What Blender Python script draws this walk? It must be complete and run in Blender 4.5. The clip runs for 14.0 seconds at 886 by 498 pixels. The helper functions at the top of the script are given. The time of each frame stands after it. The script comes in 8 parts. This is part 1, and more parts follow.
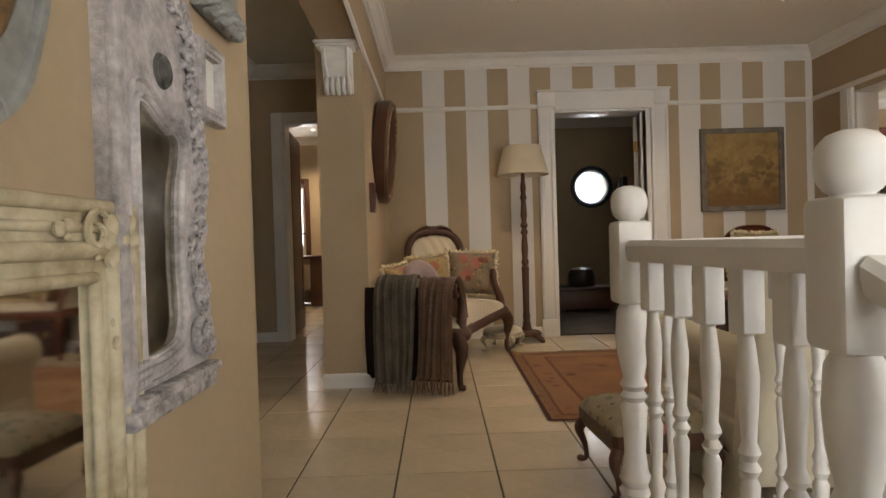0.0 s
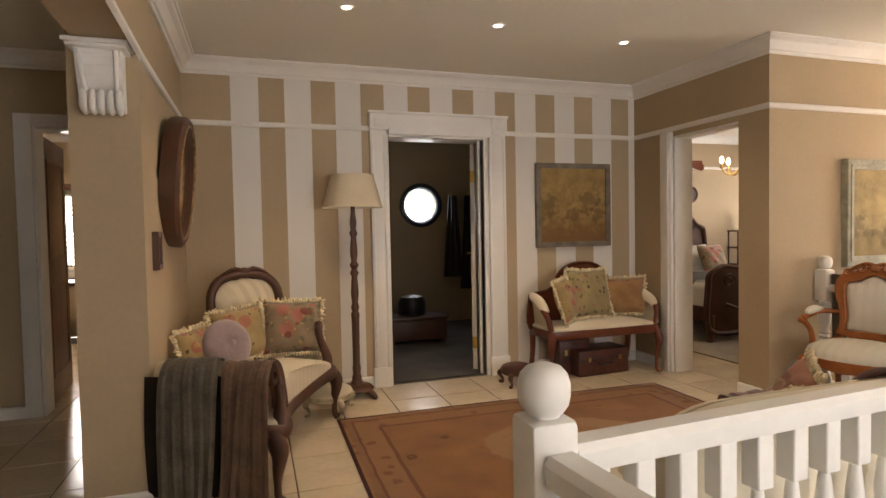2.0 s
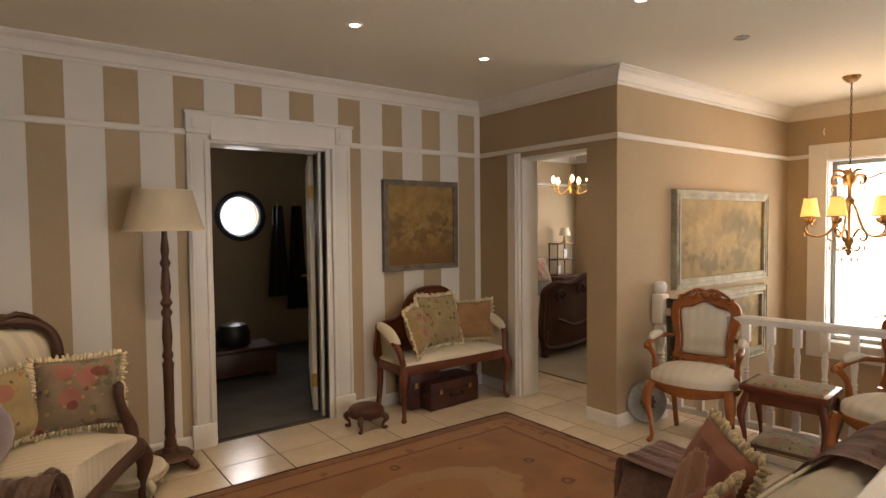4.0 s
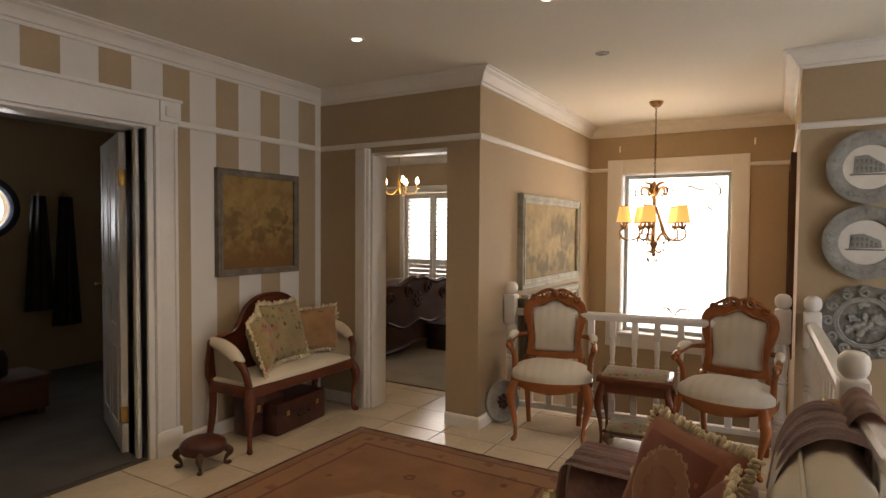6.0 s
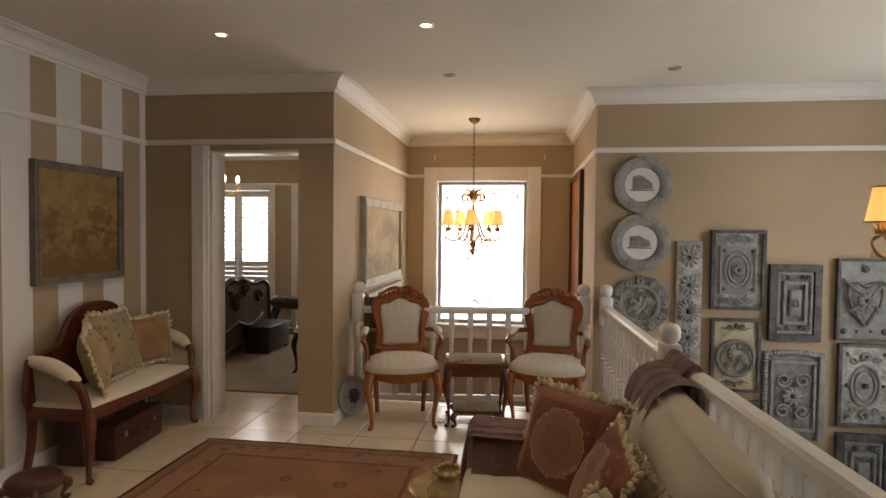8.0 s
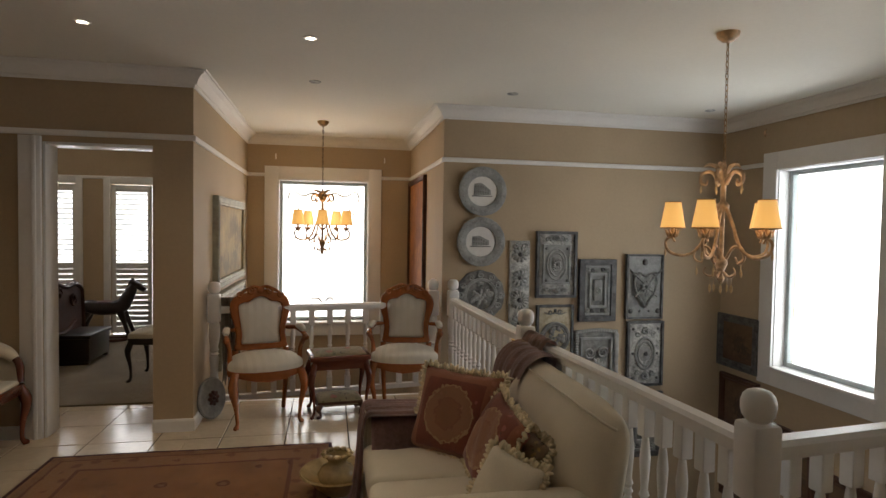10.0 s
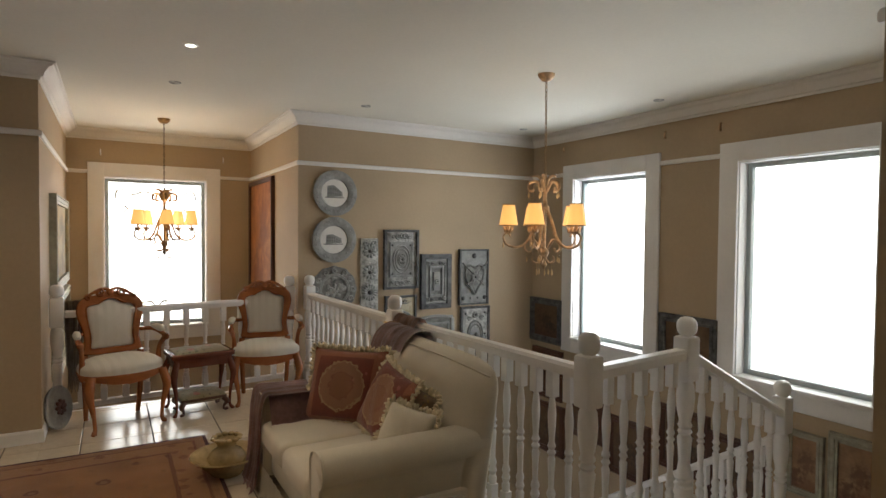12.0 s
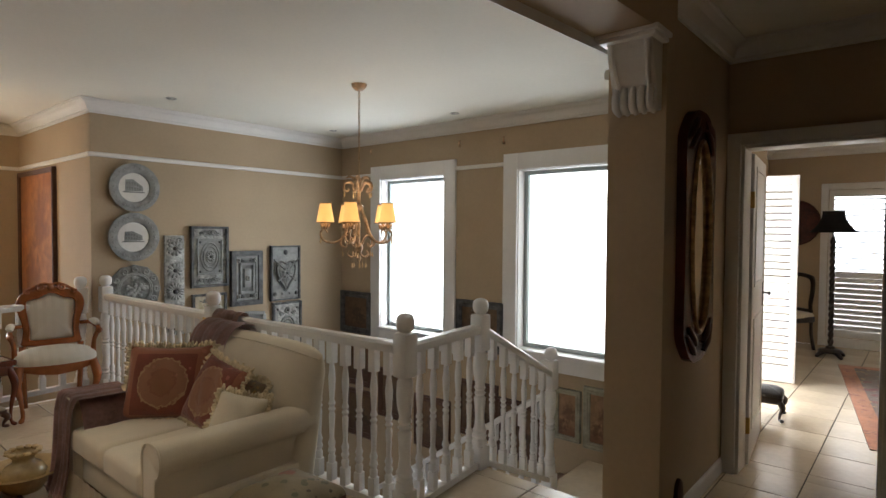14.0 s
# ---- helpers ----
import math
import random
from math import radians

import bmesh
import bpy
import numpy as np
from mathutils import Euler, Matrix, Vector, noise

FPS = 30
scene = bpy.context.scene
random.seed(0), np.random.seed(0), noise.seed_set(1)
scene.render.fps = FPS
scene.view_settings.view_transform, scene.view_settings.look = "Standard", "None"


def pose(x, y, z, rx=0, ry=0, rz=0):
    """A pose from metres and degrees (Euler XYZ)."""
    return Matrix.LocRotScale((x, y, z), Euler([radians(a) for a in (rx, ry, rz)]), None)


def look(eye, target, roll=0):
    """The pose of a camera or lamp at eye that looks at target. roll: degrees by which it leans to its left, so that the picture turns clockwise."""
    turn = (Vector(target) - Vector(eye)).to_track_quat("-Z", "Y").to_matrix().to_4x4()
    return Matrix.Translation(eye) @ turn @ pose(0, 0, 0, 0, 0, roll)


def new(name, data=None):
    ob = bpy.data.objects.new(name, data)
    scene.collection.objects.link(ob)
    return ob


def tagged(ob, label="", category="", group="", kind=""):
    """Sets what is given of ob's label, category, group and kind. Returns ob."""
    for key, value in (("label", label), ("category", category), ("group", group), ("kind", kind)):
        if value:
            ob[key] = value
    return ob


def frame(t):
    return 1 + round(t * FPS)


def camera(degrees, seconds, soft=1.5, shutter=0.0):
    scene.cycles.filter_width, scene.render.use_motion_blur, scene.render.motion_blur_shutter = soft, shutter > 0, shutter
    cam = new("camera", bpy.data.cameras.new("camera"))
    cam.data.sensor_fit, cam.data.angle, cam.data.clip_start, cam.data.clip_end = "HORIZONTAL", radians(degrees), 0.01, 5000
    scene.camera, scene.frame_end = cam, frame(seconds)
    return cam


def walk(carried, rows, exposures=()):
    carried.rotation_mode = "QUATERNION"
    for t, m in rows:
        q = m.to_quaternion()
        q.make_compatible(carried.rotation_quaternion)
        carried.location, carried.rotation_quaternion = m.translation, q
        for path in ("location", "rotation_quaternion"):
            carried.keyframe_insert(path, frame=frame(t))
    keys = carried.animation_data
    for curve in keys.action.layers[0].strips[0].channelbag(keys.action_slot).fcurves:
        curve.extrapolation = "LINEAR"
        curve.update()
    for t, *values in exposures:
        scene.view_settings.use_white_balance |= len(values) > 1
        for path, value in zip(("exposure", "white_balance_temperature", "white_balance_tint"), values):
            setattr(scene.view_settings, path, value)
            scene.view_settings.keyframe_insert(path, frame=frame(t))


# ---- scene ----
cam = camera(75.4, 14.0)
PATH = [
    (0, (-0.005, -0.096, 0.889), (0.01, 1.904, 0.863), -1.7),
    (0.5, (0.012, 0.102, 0.991), (0.164, 2.096, 0.955), -1.5),
    (1, (0.015, 0.255, 1.088), (0.321, 2.23, 1.043), -1.3),
    (1.5, (0.011, 0.414, 1.2), (0.462, 2.362, 1.139), -1.3),
    (2, (0.027, 0.543, 1.271), (0.652, 2.442, 1.201), -1.1),
    (2.5, (0.053, 0.681, 1.379), (0.829, 2.523, 1.291), -1.2),
    (3, (0.089, 0.79, 1.459), (0.995, 2.571, 1.36), -0.8),
    (3.2, (0.078, 0.837, 1.461), (1.039, 2.589, 1.367), -0.8),
    (5.5, (-0.112, 1.681, 1.435), (1.498, 2.864, 1.36), 0.3),
    (6, (-0.18, 1.795, 1.425), (1.544, 2.807, 1.357), 0.4),
    (6.5, (-0.293, 1.913, 1.426), (1.541, 2.709, 1.364), 0.5),
    (7, (-0.401, 2.019, 1.435), (1.498, 2.641, 1.373), 0.5),
    (7.5, (-0.484, 2.156, 1.43), (1.465, 2.601, 1.37), 0.6),
    (8, (-0.584, 2.257, 1.443), (1.396, 2.532, 1.378), 0.6),
    (10.3, (-0.967, 2.759, 1.466), (0.977, 2.292, 1.402), 0.8),
    (10.5, (-1.015, 2.82, 1.455), (0.917, 2.306, 1.393), 0.7),
    (11, (-1.087, 2.969, 1.456), (0.804, 2.323, 1.395), 0.6),
    (11.5, (-1.164, 3.112, 1.44), (0.658, 2.291, 1.384), 0.6),
    (12, (-1.255, 3.208, 1.439), (0.475, 2.205, 1.383), 0.5),
    (12.5, (-1.345, 3.299, 1.432), (0.27, 2.12, 1.376), 0.5),
    (13, (-1.4, 3.376, 1.424), (0.113, 2.069, 1.373), 0.5),
    (13.5, (-1.417, 3.454, 1.426), (-0.012, 2.032, 1.372), 0.4),
    (14, (-1.457, 3.518, 1.434), (-0.169, 1.99, 1.373), 0.4),
]
EXPOSURES = [(0.0, 0.42, 6500, 12), (1.0, 0.75, 6650, 14), (2.0, 0.7, 6800, 16), (3.0, 0.66, 7000, 17), (5.5, 0.06, 6750, 16), (8.0, 0.03, 6450, 15), (10.5, -0.53, 6080, 11), (11.0, -0.63, 6050, 10), (11.5, -0.43, 6000, 10), (12.0, -0.02, 6000, 10), (12.5, 0.26, 6050, 10), (13.0, 0.42, 5950, 10), (13.5, 0.28, 5880, 10), (14.0, 0.07, 5800, 10)]
walk(cam, [(t, look(eye, target, roll)) for t, eye, target, roll in PATH], EXPOSURES)

# ==== place ====

# ---- world, daylight and lamps ----
WHITE_SKY, SUN_STRENGTH = 0.12, 0.8
world = bpy.data.worlds.new("sky")
scene.world = world
world.use_nodes = True
_n = world.node_tree.nodes
_sky = _n.new("ShaderNodeTexSky")
_sky.sky_type, _sky.sun_disc = "NISHITA", False
_sky.sun_elevation, _sky.sun_rotation = radians(50), radians(150)
world.node_tree.links.new(_sky.outputs[0], _n["Background"].inputs[0])
_n["Background"].inputs[1].default_value = WHITE_SKY
sun = new("sun", bpy.data.lights.new("sun", "SUN"))
sun.data.energy, sun.data.angle, sun.data.color = SUN_STRENGTH, radians(12), (1, 0.95, 0.88)
sun.matrix_world = look((3, -8, 14), (2.5, 0, 0))


def window_light(name, eye, target, w, h, power, color=(1.0, 0.97, 0.93)):
    """Daylight of the sky, in a window's opening."""
    lamp = new(name, bpy.data.lights.new(name, "AREA"))
    lamp.data.shape, lamp.data.size, lamp.data.size_y = "RECTANGLE", w, h
    lamp.data.energy, lamp.data.color = power, color
    lamp.matrix_world = look(eye, target)
    return lamp


DAY = 1.2
window_light("daylight_stair_east", (2.88, -1.26, 1.175), (2.88, 3, 1.175), 0.92, 1.66, 21 * DAY, (0.95, 0.98, 1.0))
window_light("daylight_stair_west", (1.02, -1.26, 1.175), (1.02, 3, 1.175), 0.92, 1.66, 6.5 * DAY, (0.95, 0.98, 1.0))
window_light("daylight_alcove", (6.33, 2.74, 1.18), (2, 2.74, 1.18), 0.96, 1.68, 7 * DAY)
window_light("daylight_bedroom_a", (7.30, 6.44, 1.4), (4, 6.44, 1.4), 0.9, 0.9, 9 * DAY)
window_light("daylight_bedroom_b", (7.30, 5.0, 1.4), (4, 5.0, 1.4), 0.9, 0.9, 9 * DAY)
window_light("daylight_south_room", (0.30, -2.1, 1.0), (-3.0, -2.1, 1.0), 1.15, 1.9, 56 * DAY)
window_light("daylight_north_room", (-2.275, 8.70, 1.3), (-2.275, 6, 1.3), 0.4, 1.0, 16 * DAY)


def glow(name, at, power, radius, color=(1.0, 0.72, 0.42)):
    lamp = new(name, bpy.data.lights.new(name, "POINT"))
    lamp.data.energy, lamp.data.shadow_soft_size, lamp.data.color = power, radius, color
    lamp.location = at
    return lamp


def downlight_beam(at, power):
    lamp = new("downlight_beam", bpy.data.lights.new("downlight_beam", "SPOT"))
    lamp.data.energy, lamp.data.spot_size, lamp.data.spot_blend = power, radians(120), 0.9
    lamp.data.shadow_soft_size, lamp.data.color = 0.03, (1.0, 0.78, 0.52)
    lamp.location = at
    return lamp


CEIL = 2.545
DOWNLIGHTS = [(0.565, 3.85), (1.525, 3.90), (2.51, 3.975), (2.487, 2.788), (3.48, 2.787), (3.46, 1.268), (3.605, -0.583), (1.96, -0.69)]
for (_x, _y), _w in zip(DOWNLIGHTS, (32, 19, 13, 13)):
    downlight_beam((_x, _y, CEIL - 0.025), _w)
STUDY_LIGHT = (-1.75, 8.14)
downlight_beam((*STUDY_LIGHT, CEIL - 0.025), 80)
# alcove chandelier, raised and warmed to stand in for warm sunlight there too
glow("chandelier_glow", (5.08, 2.745, 1.60), 17, 0.25, (1.0, 0.64, 0.30))
glow("chandelier_glow", (1.86, 0.583, 1.60), 4, 0.25)
window_light("daylight_porthole", (2.175, 8.06, 1.595), (2.175, 4, 1.35), 0.30, 0.30, 3.0, (0.86, 0.93, 1.0))
glow("bedroom_chandelier_glow", (5.03, 5.42, 1.95), 6, 0.15)

# ---- materials ----
def material(name, color, rough=0.6, metal=0.0, vary=0.12, scale=6.0, bump=0.0, bump_scale=60.0, spec=0.5, dark=None, fine=40.0,
             sheen=0.0, random_tone=0.0):
    """A surface with a broad and a fine variation of its colour, and a fine relief."""
    m = bpy.data.materials.new(name)
    m.use_nodes = True
    nt = m.node_tree
    n, ln = nt.nodes, nt.links
    b = n["Principled BSDF"]
    tc = n.new("ShaderNodeTexCoord")
    out = tc.outputs["Object"]
    na, nb = n.new("ShaderNodeTexNoise"), n.new("ShaderNodeTexNoise")
    na.inputs["Scale"].default_value, na.inputs["Detail"].default_value = scale, 4
    nb.inputs["Scale"].default_value, nb.inputs["Detail"].default_value = fine, 6
    ln.new(out, na.inputs["Vector"]), ln.new(out, nb.inputs["Vector"])
    add = n.new("ShaderNodeMath")
    add.operation = "MULTIPLY_ADD"
    ln.new(nb.outputs[0], add.inputs[0])
    add.inputs[1].default_value = 0.45
    ln.new(na.outputs[0], add.inputs[2])
    ramp = n.new("ShaderNodeValToRGB")
    lo = dark or tuple(c * (1 - 2.2 * vary) for c in color)
    ramp.color_ramp.elements[0].position, ramp.color_ramp.elements[0].color = 0.42, (*lo, 1)
    ramp.color_ramp.elements[1].position, ramp.color_ramp.elements[1].color = 0.95, (*(min(1, c * (1 + vary)) for c in color), 1)
    ln.new(add.outputs[0], ramp.inputs[0])
    last = ramp.outputs[0]
    if random_tone:
        info, mul, mix = n.new("ShaderNodeObjectInfo"), n.new("ShaderNodeMapRange"), n.new("ShaderNodeMix")
        mul.inputs["To Min"].default_value, mul.inputs["To Max"].default_value = 1 - random_tone, 1 + random_tone
        ln.new(info.outputs["Random"], mul.inputs["Value"])
        mix.data_type, mix.blend_type = "RGBA", "MULTIPLY"
        mix.inputs["Factor"].default_value = 1
        ln.new(last, mix.inputs["A"])
        ln.new(mul.outputs[0], mix.inputs["B"])
        last = mix.outputs["Result"]
    ln.new(last, b.inputs["Base Color"])
    b.inputs["Metallic"].default_value, b.inputs["Specular IOR Level"].default_value = metal, spec
    spread = 0.1 if rough > 0.42 else 0.03
    rr = n.new("ShaderNodeMapRange")
    rr.inputs["To Min"].default_value, rr.inputs["To Max"].default_value = max(0.03, rough - spread), min(1, rough + spread)
    ln.new(nb.outputs[0], rr.inputs["Value"]), ln.new(rr.outputs[0], b.inputs["Roughness"])
    if sheen:
        b.inputs["Sheen Weight"].default_value = sheen
    if bump:
        nc, bp = n.new("ShaderNodeTexNoise"), n.new("ShaderNodeBump")
        nc.inputs["Scale"].default_value, nc.inputs["Detail"].default_value = bump_scale, 5
        ln.new(out, nc.inputs["Vector"])
        bp.inputs["Strength"].default_value, bp.inputs["Distance"].default_value = bump, 0.01
        ln.new(nc.outputs[0], bp.inputs["Height"]), ln.new(bp.outputs[0], b.inputs["Normal"])
    return m


def nodes_of(m):
    return m.node_tree.nodes, m.node_tree.links, m.node_tree.nodes["Principled BSDF"]


def math_node(n, ln, op, a, b=None, c=None):
    x = n.new("ShaderNodeMath")
    x.operation = op
    for k, v in enumerate((a, b, c)):
        if v is None:
            continue
        if isinstance(v, (int, float)):
            x.inputs[k].default_value = v
        else:
            ln.new(v, x.inputs[k])
    return x.outputs[0]


def mix_color(n, ln, fac, a, b):
    x = n.new("ShaderNodeMix")
    x.data_type = "RGBA"
    for key, v in (("Factor", fac), ("A", a), ("B", b)):
        if isinstance(v, (int, float)):
            x.inputs[key].default_value = v
        elif isinstance(v, tuple):
            x.inputs[key].default_value = (*v, 1)
        else:
            ln.new(v, x.inputs[key])
    return x.outputs["Result"]


TAN, WHITE = (0.455, 0.354, 0.232), (0.80, 0.785, 0.76)
M_TAN = material("tan wall paint", TAN, 0.72, vary=0.05, scale=1.2, bump=0.06, bump_scale=140, spec=0.3)
M_WHITE = material("white gloss paint", WHITE, 0.38, vary=0.03, scale=3, bump=0.03, bump_scale=40)
M_CEIL = material("ceiling paint", (0.80, 0.775, 0.69), 0.8, vary=0.03, scale=0.8, bump=0.05, bump_scale=160, spec=0.2)
M_CORNICE = material("cornice paint", (0.78, 0.76, 0.72), 0.55, vary=0.03, scale=2)
M_TILE = material("cream ceramic floor tile", (0.63, 0.53, 0.39), 0.20, vary=0.07, scale=2.5, fine=24, bump=0.015, bump_scale=14, random_tone=0.05)
M_GROUT = material("dark grout", (0.085, 0.068, 0.05), 0.9, vary=0.25, scale=9, bump=0.2)
M_CARPET = material("olive carpet", (0.23, 0.185, 0.115), 0.95, vary=0.16, scale=3, fine=160, bump=0.5, bump_scale=260, sheen=0.3)
M_DARKCARPET = material("dark grey carpet", (0.10, 0.09, 0.08), 0.95, vary=0.2, scale=3, fine=160, bump=0.5, bump_scale=260)
M_MAHOG = material("polished mahogany", (0.135, 0.038, 0.02), 0.24, vary=0.13, scale=4, fine=30, bump=0.05, bump_scale=30)
M_WALNUT = material("dark walnut", (0.085, 0.034, 0.018), 0.46, vary=0.16, scale=5, fine=34, bump=0.06, bump_scale=30)
M_HONEY = material("honey mahogany", (0.32, 0.108, 0.034), 0.24, vary=0.16, scale=6, fine=30, bump=0.05, bump_scale=30)
M_BLACKWOOD = material("near-black wood", (0.022, 0.014, 0.011), 0.35, vary=0.3, scale=6)
M_BROWNDOOR = material("brown varnished door", (0.17, 0.075, 0.035), 0.37, vary=0.25, scale=4, fine=26)
M_GREY = material("grey distressed plaster", (0.31, 0.315, 0.30), 0.75, vary=0.18, scale=14, fine=70, bump=0.35, bump_scale=45)
M_PEWTER = material("pewter-grey relief", (0.10, 0.10, 0.097), 0.55, metal=0.0, vary=0.4, scale=18, fine=80, bump=0.45, bump_scale=60)
M_MIDGREY = material("mid-grey weathered plaster", (0.22, 0.22, 0.205), 0.7, vary=0.3, scale=16, fine=70, bump=0.35, bump_scale=50)
M_BEDWOOD = material("dull carved walnut", (0.075, 0.032, 0.018), 0.62, vary=0.2, scale=5, fine=34, spec=0.25)
M_SILVERED = material("rubbed silver relief", (0.44, 0.44, 0.41), 0.6, metal=0.0, vary=0.35, scale=20, fine=80, bump=0.5, bump_scale=55)
# the dark tone mottles in the shade of carved recesses
M_LAVENDER = material("lavender-grey distressed paint", (0.52, 0.49, 0.495), 0.7, dark=(0.19, 0.175, 0.17), vary=0.2, scale=16, fine=80, bump=0.6, bump_scale=50)
M_CREAMFRAME = material("cream distressed paint", (0.50, 0.455, 0.33), 0.65, vary=0.25, scale=14, fine=60, bump=0.35, bump_scale=45, dark=(0.30, 0.23, 0.12))
M_MIRROR = material("mirror glass", (0.82, 0.82, 0.80), 0.03, metal=1.0, vary=0.04, scale=9)
M_OLDMIRROR = material("foxed mirror glass", (0.55, 0.52, 0.44), 0.12, metal=1.0, vary=0.25, scale=12)
M_BRASS = material("brass", (0.62, 0.42, 0.14), 0.36, metal=1.0, vary=0.12, scale=14)
M_GILT = material("gilt bronze", (0.42, 0.27, 0.12), 0.42, metal=0.65, vary=0.35, scale=24, bump=0.2)
M_PALEGILT = material("pale rubbed gilt", (0.62, 0.43, 0.26), 0.45, metal=0.45, vary=0.3, scale=24, bump=0.2)
M_CREAM = material("cream upholstery", (0.70, 0.63, 0.49), 0.9, vary=0.06, scale=3, fine=160, bump=0.15, bump_scale=300, sheen=0.25)
M_MAUVE = material("mauve chenille throw", (0.35, 0.21, 0.19), 0.95, vary=0.25, scale=8, fine=60, bump=0.4, bump_scale=80, sheen=0.4)
M_GREYKNIT = material("grey-brown knitted throw", (0.235, 0.20, 0.155), 0.95, vary=0.22, scale=9, fine=60, bump=0.5, bump_scale=90, sheen=0.3)
M_BROWNKNIT = material("brown knitted throw", (0.29, 0.18, 0.125), 0.95, vary=0.22, scale=9, fine=60, bump=0.5, bump_scale=90, sheen=0.3)
M_ROSEKNIT = material("rose-brown knitted throw", (0.40, 0.25, 0.19), 0.95, vary=0.3, scale=9, fine=60, bump=0.5, bump_scale=90, sheen=0.3)
M_LILAC = material("lilac velvet", (0.30, 0.23, 0.25), 0.85, vary=0.15, scale=8, sheen=0.5, bump=0.15)
M_FRINGE = material("cream tassel fringe", (0.76, 0.65, 0.43), 0.9, vary=0.2, scale=30, bump=0.4)
M_REDLEATHER = material("red-brown leather", (0.08, 0.022, 0.015), 0.4, vary=0.3, scale=10, bump=0.2, bump_scale=90)
M_BLACKLEATHER = material("black leather", (0.02, 0.018, 0.018), 0.38, vary=0.3, scale=10, bump=0.2, bump_scale=90)
M_SHADE = material("cream lampshade linen", (0.72, 0.65, 0.52), 0.9, vary=0.06, scale=4, fine=200, bump=0.12, bump_scale=300)
M_BLACKSHADE = material("black lampshade", (0.02, 0.018, 0.017), 0.8, vary=0.2)
M_POTTERY = material("mustard glazed pottery", (0.46, 0.34, 0.16), 0.22, vary=0.18, scale=9)
M_SASH = material("grey-green window sash", (0.36, 0.40, 0.39), 0.45, vary=0.08, scale=5)
M_SHUTTER = material("white shutter paint", (0.76, 0.75, 0.72), 0.45, vary=0.04, scale=6)
M_BEDDING = material("white cotton bedding", (0.74, 0.72, 0.68), 0.9, vary=0.05, scale=4, bump=0.15, bump_scale=30)
M_GREYTHROW = material("grey-green bed throw", (0.22, 0.225, 0.20), 0.95, vary=0.15, scale=8, bump=0.3)
M_STONE = material("pale stone sill", (0.62, 0.58, 0.50), 0.5, vary=0.1, scale=8)
M_IRON = material("dark iron", (0.05, 0.04, 0.03), 0.5, metal=0.7, vary=0.3, scale=20)
M_CRYSTAL = material("amber crystal", (0.75, 0.55, 0.3), 0.08, vary=0.1, spec=0.8)


def striped_paint():
    m = material("striped wall paint", TAN, 0.68, vary=0.05, scale=1.2, bump=0.06, bump_scale=140, spec=0.3)
    n, ln, b = nodes_of(m)
    base = b.inputs["Base Color"].links[0].from_socket
    tc, sep = n.new("ShaderNodeTexCoord"), n.new("ShaderNodeSeparateXYZ")
    ln.new(tc.outputs["Object"], sep.inputs[0])
    wob = n.new("ShaderNodeTexNoise")
    wob.inputs["Scale"].default_value = 30
    ln.new(tc.outputs["Object"], wob.inputs["Vector"])
    x = math_node(n, ln, "MULTIPLY_ADD", wob.outputs[0], 0.003, sep.outputs[0])
    u = math_node(n, ln, "FRACT", math_node(n, ln, "DIVIDE", math_node(n, ln, "ADD", x, 0.109 + 3 * 0.3862), 0.3862))
    white = math_node(n, ln, "LESS_THAN", u, 0.515)
    white = math_node(n, ln, "MULTIPLY", white, math_node(n, ln, "GREATER_THAN", sep.outputs[0], -0.2))
    ln.new(mix_color(n, ln, white, base, (0.74, 0.72, 0.69)), b.inputs["Base Color"])
    return m


M_STRIPES = striped_paint()


def emitter(name, color, strength):
    m = bpy.data.materials.new(name)
    m.use_nodes = True
    b = m.node_tree.nodes["Principled BSDF"]
    b.inputs["Base Color"].default_value = (*color, 1)
    b.inputs["Emission Color"].default_value = (*color, 1)
    b.inputs["Emission Strength"].default_value = strength
    return m


M_SKYGLOW = emitter("bright hazy sky", (1.0, 0.99, 0.965), 3.4)
M_LAMP_ON = emitter("lit downlight lens", (1.0, 0.85, 0.62), 14.0)
M_BULB = emitter("lit candle bulb", (1.0, 0.72, 0.38), 12.0)
M_SHADE_LIT = emitter("lit pleated silk shade", (1.0, 0.56, 0.15), 0.62)
M_SHADE_LIT.node_tree.nodes["Principled BSDF"].inputs["Base Color"].default_value = (0.58, 0.47, 0.28, 1)


def glass_material():
    m = bpy.data.materials.new("window glass")
    m.use_nodes = True
    n, ln = m.node_tree.nodes, m.node_tree.links
    n.remove(n["Principled BSDF"])
    t, g, mx = n.new("ShaderNodeBsdfTransparent"), n.new("ShaderNodeBsdfGlossy"), n.new("ShaderNodeMixShader")
    mx.inputs[0].default_value = 0.05
    g.inputs["Roughness"].default_value = 0.02
    t.inputs[0].default_value = (0.97, 0.98, 0.97, 1)
    ln.new(t.outputs[0], mx.inputs[1]), ln.new(g.outputs[0], mx.inputs[2])
    ln.new(mx.outputs[0], n["Material Output"].inputs[0])
    return m


M_GLASS = glass_material()

# ---- building tools ----
def link_mesh(name, bm, mat, parent=None, label="", sharp=38):
    me = bpy.data.meshes.new(name)
    bmesh.ops.recalc_face_normals(bm, faces=bm.faces)
    for f in bm.faces:
        f.smooth = True
    bm.to_mesh(me)
    bm.free()
    me.set_sharp_from_angle(angle=radians(sharp))
    for one in mat if isinstance(mat, (list, tuple)) else (mat,):
        me.materials.append(one)
    ob = new(name, me)
    if parent:
        ob.parent = parent
    if label:
        tagged(ob, label)
    return ob


def part(name, bm, mat, parent, label="", sharp=38):
    return link_mesh(name, bm, mat, parent, label, sharp)


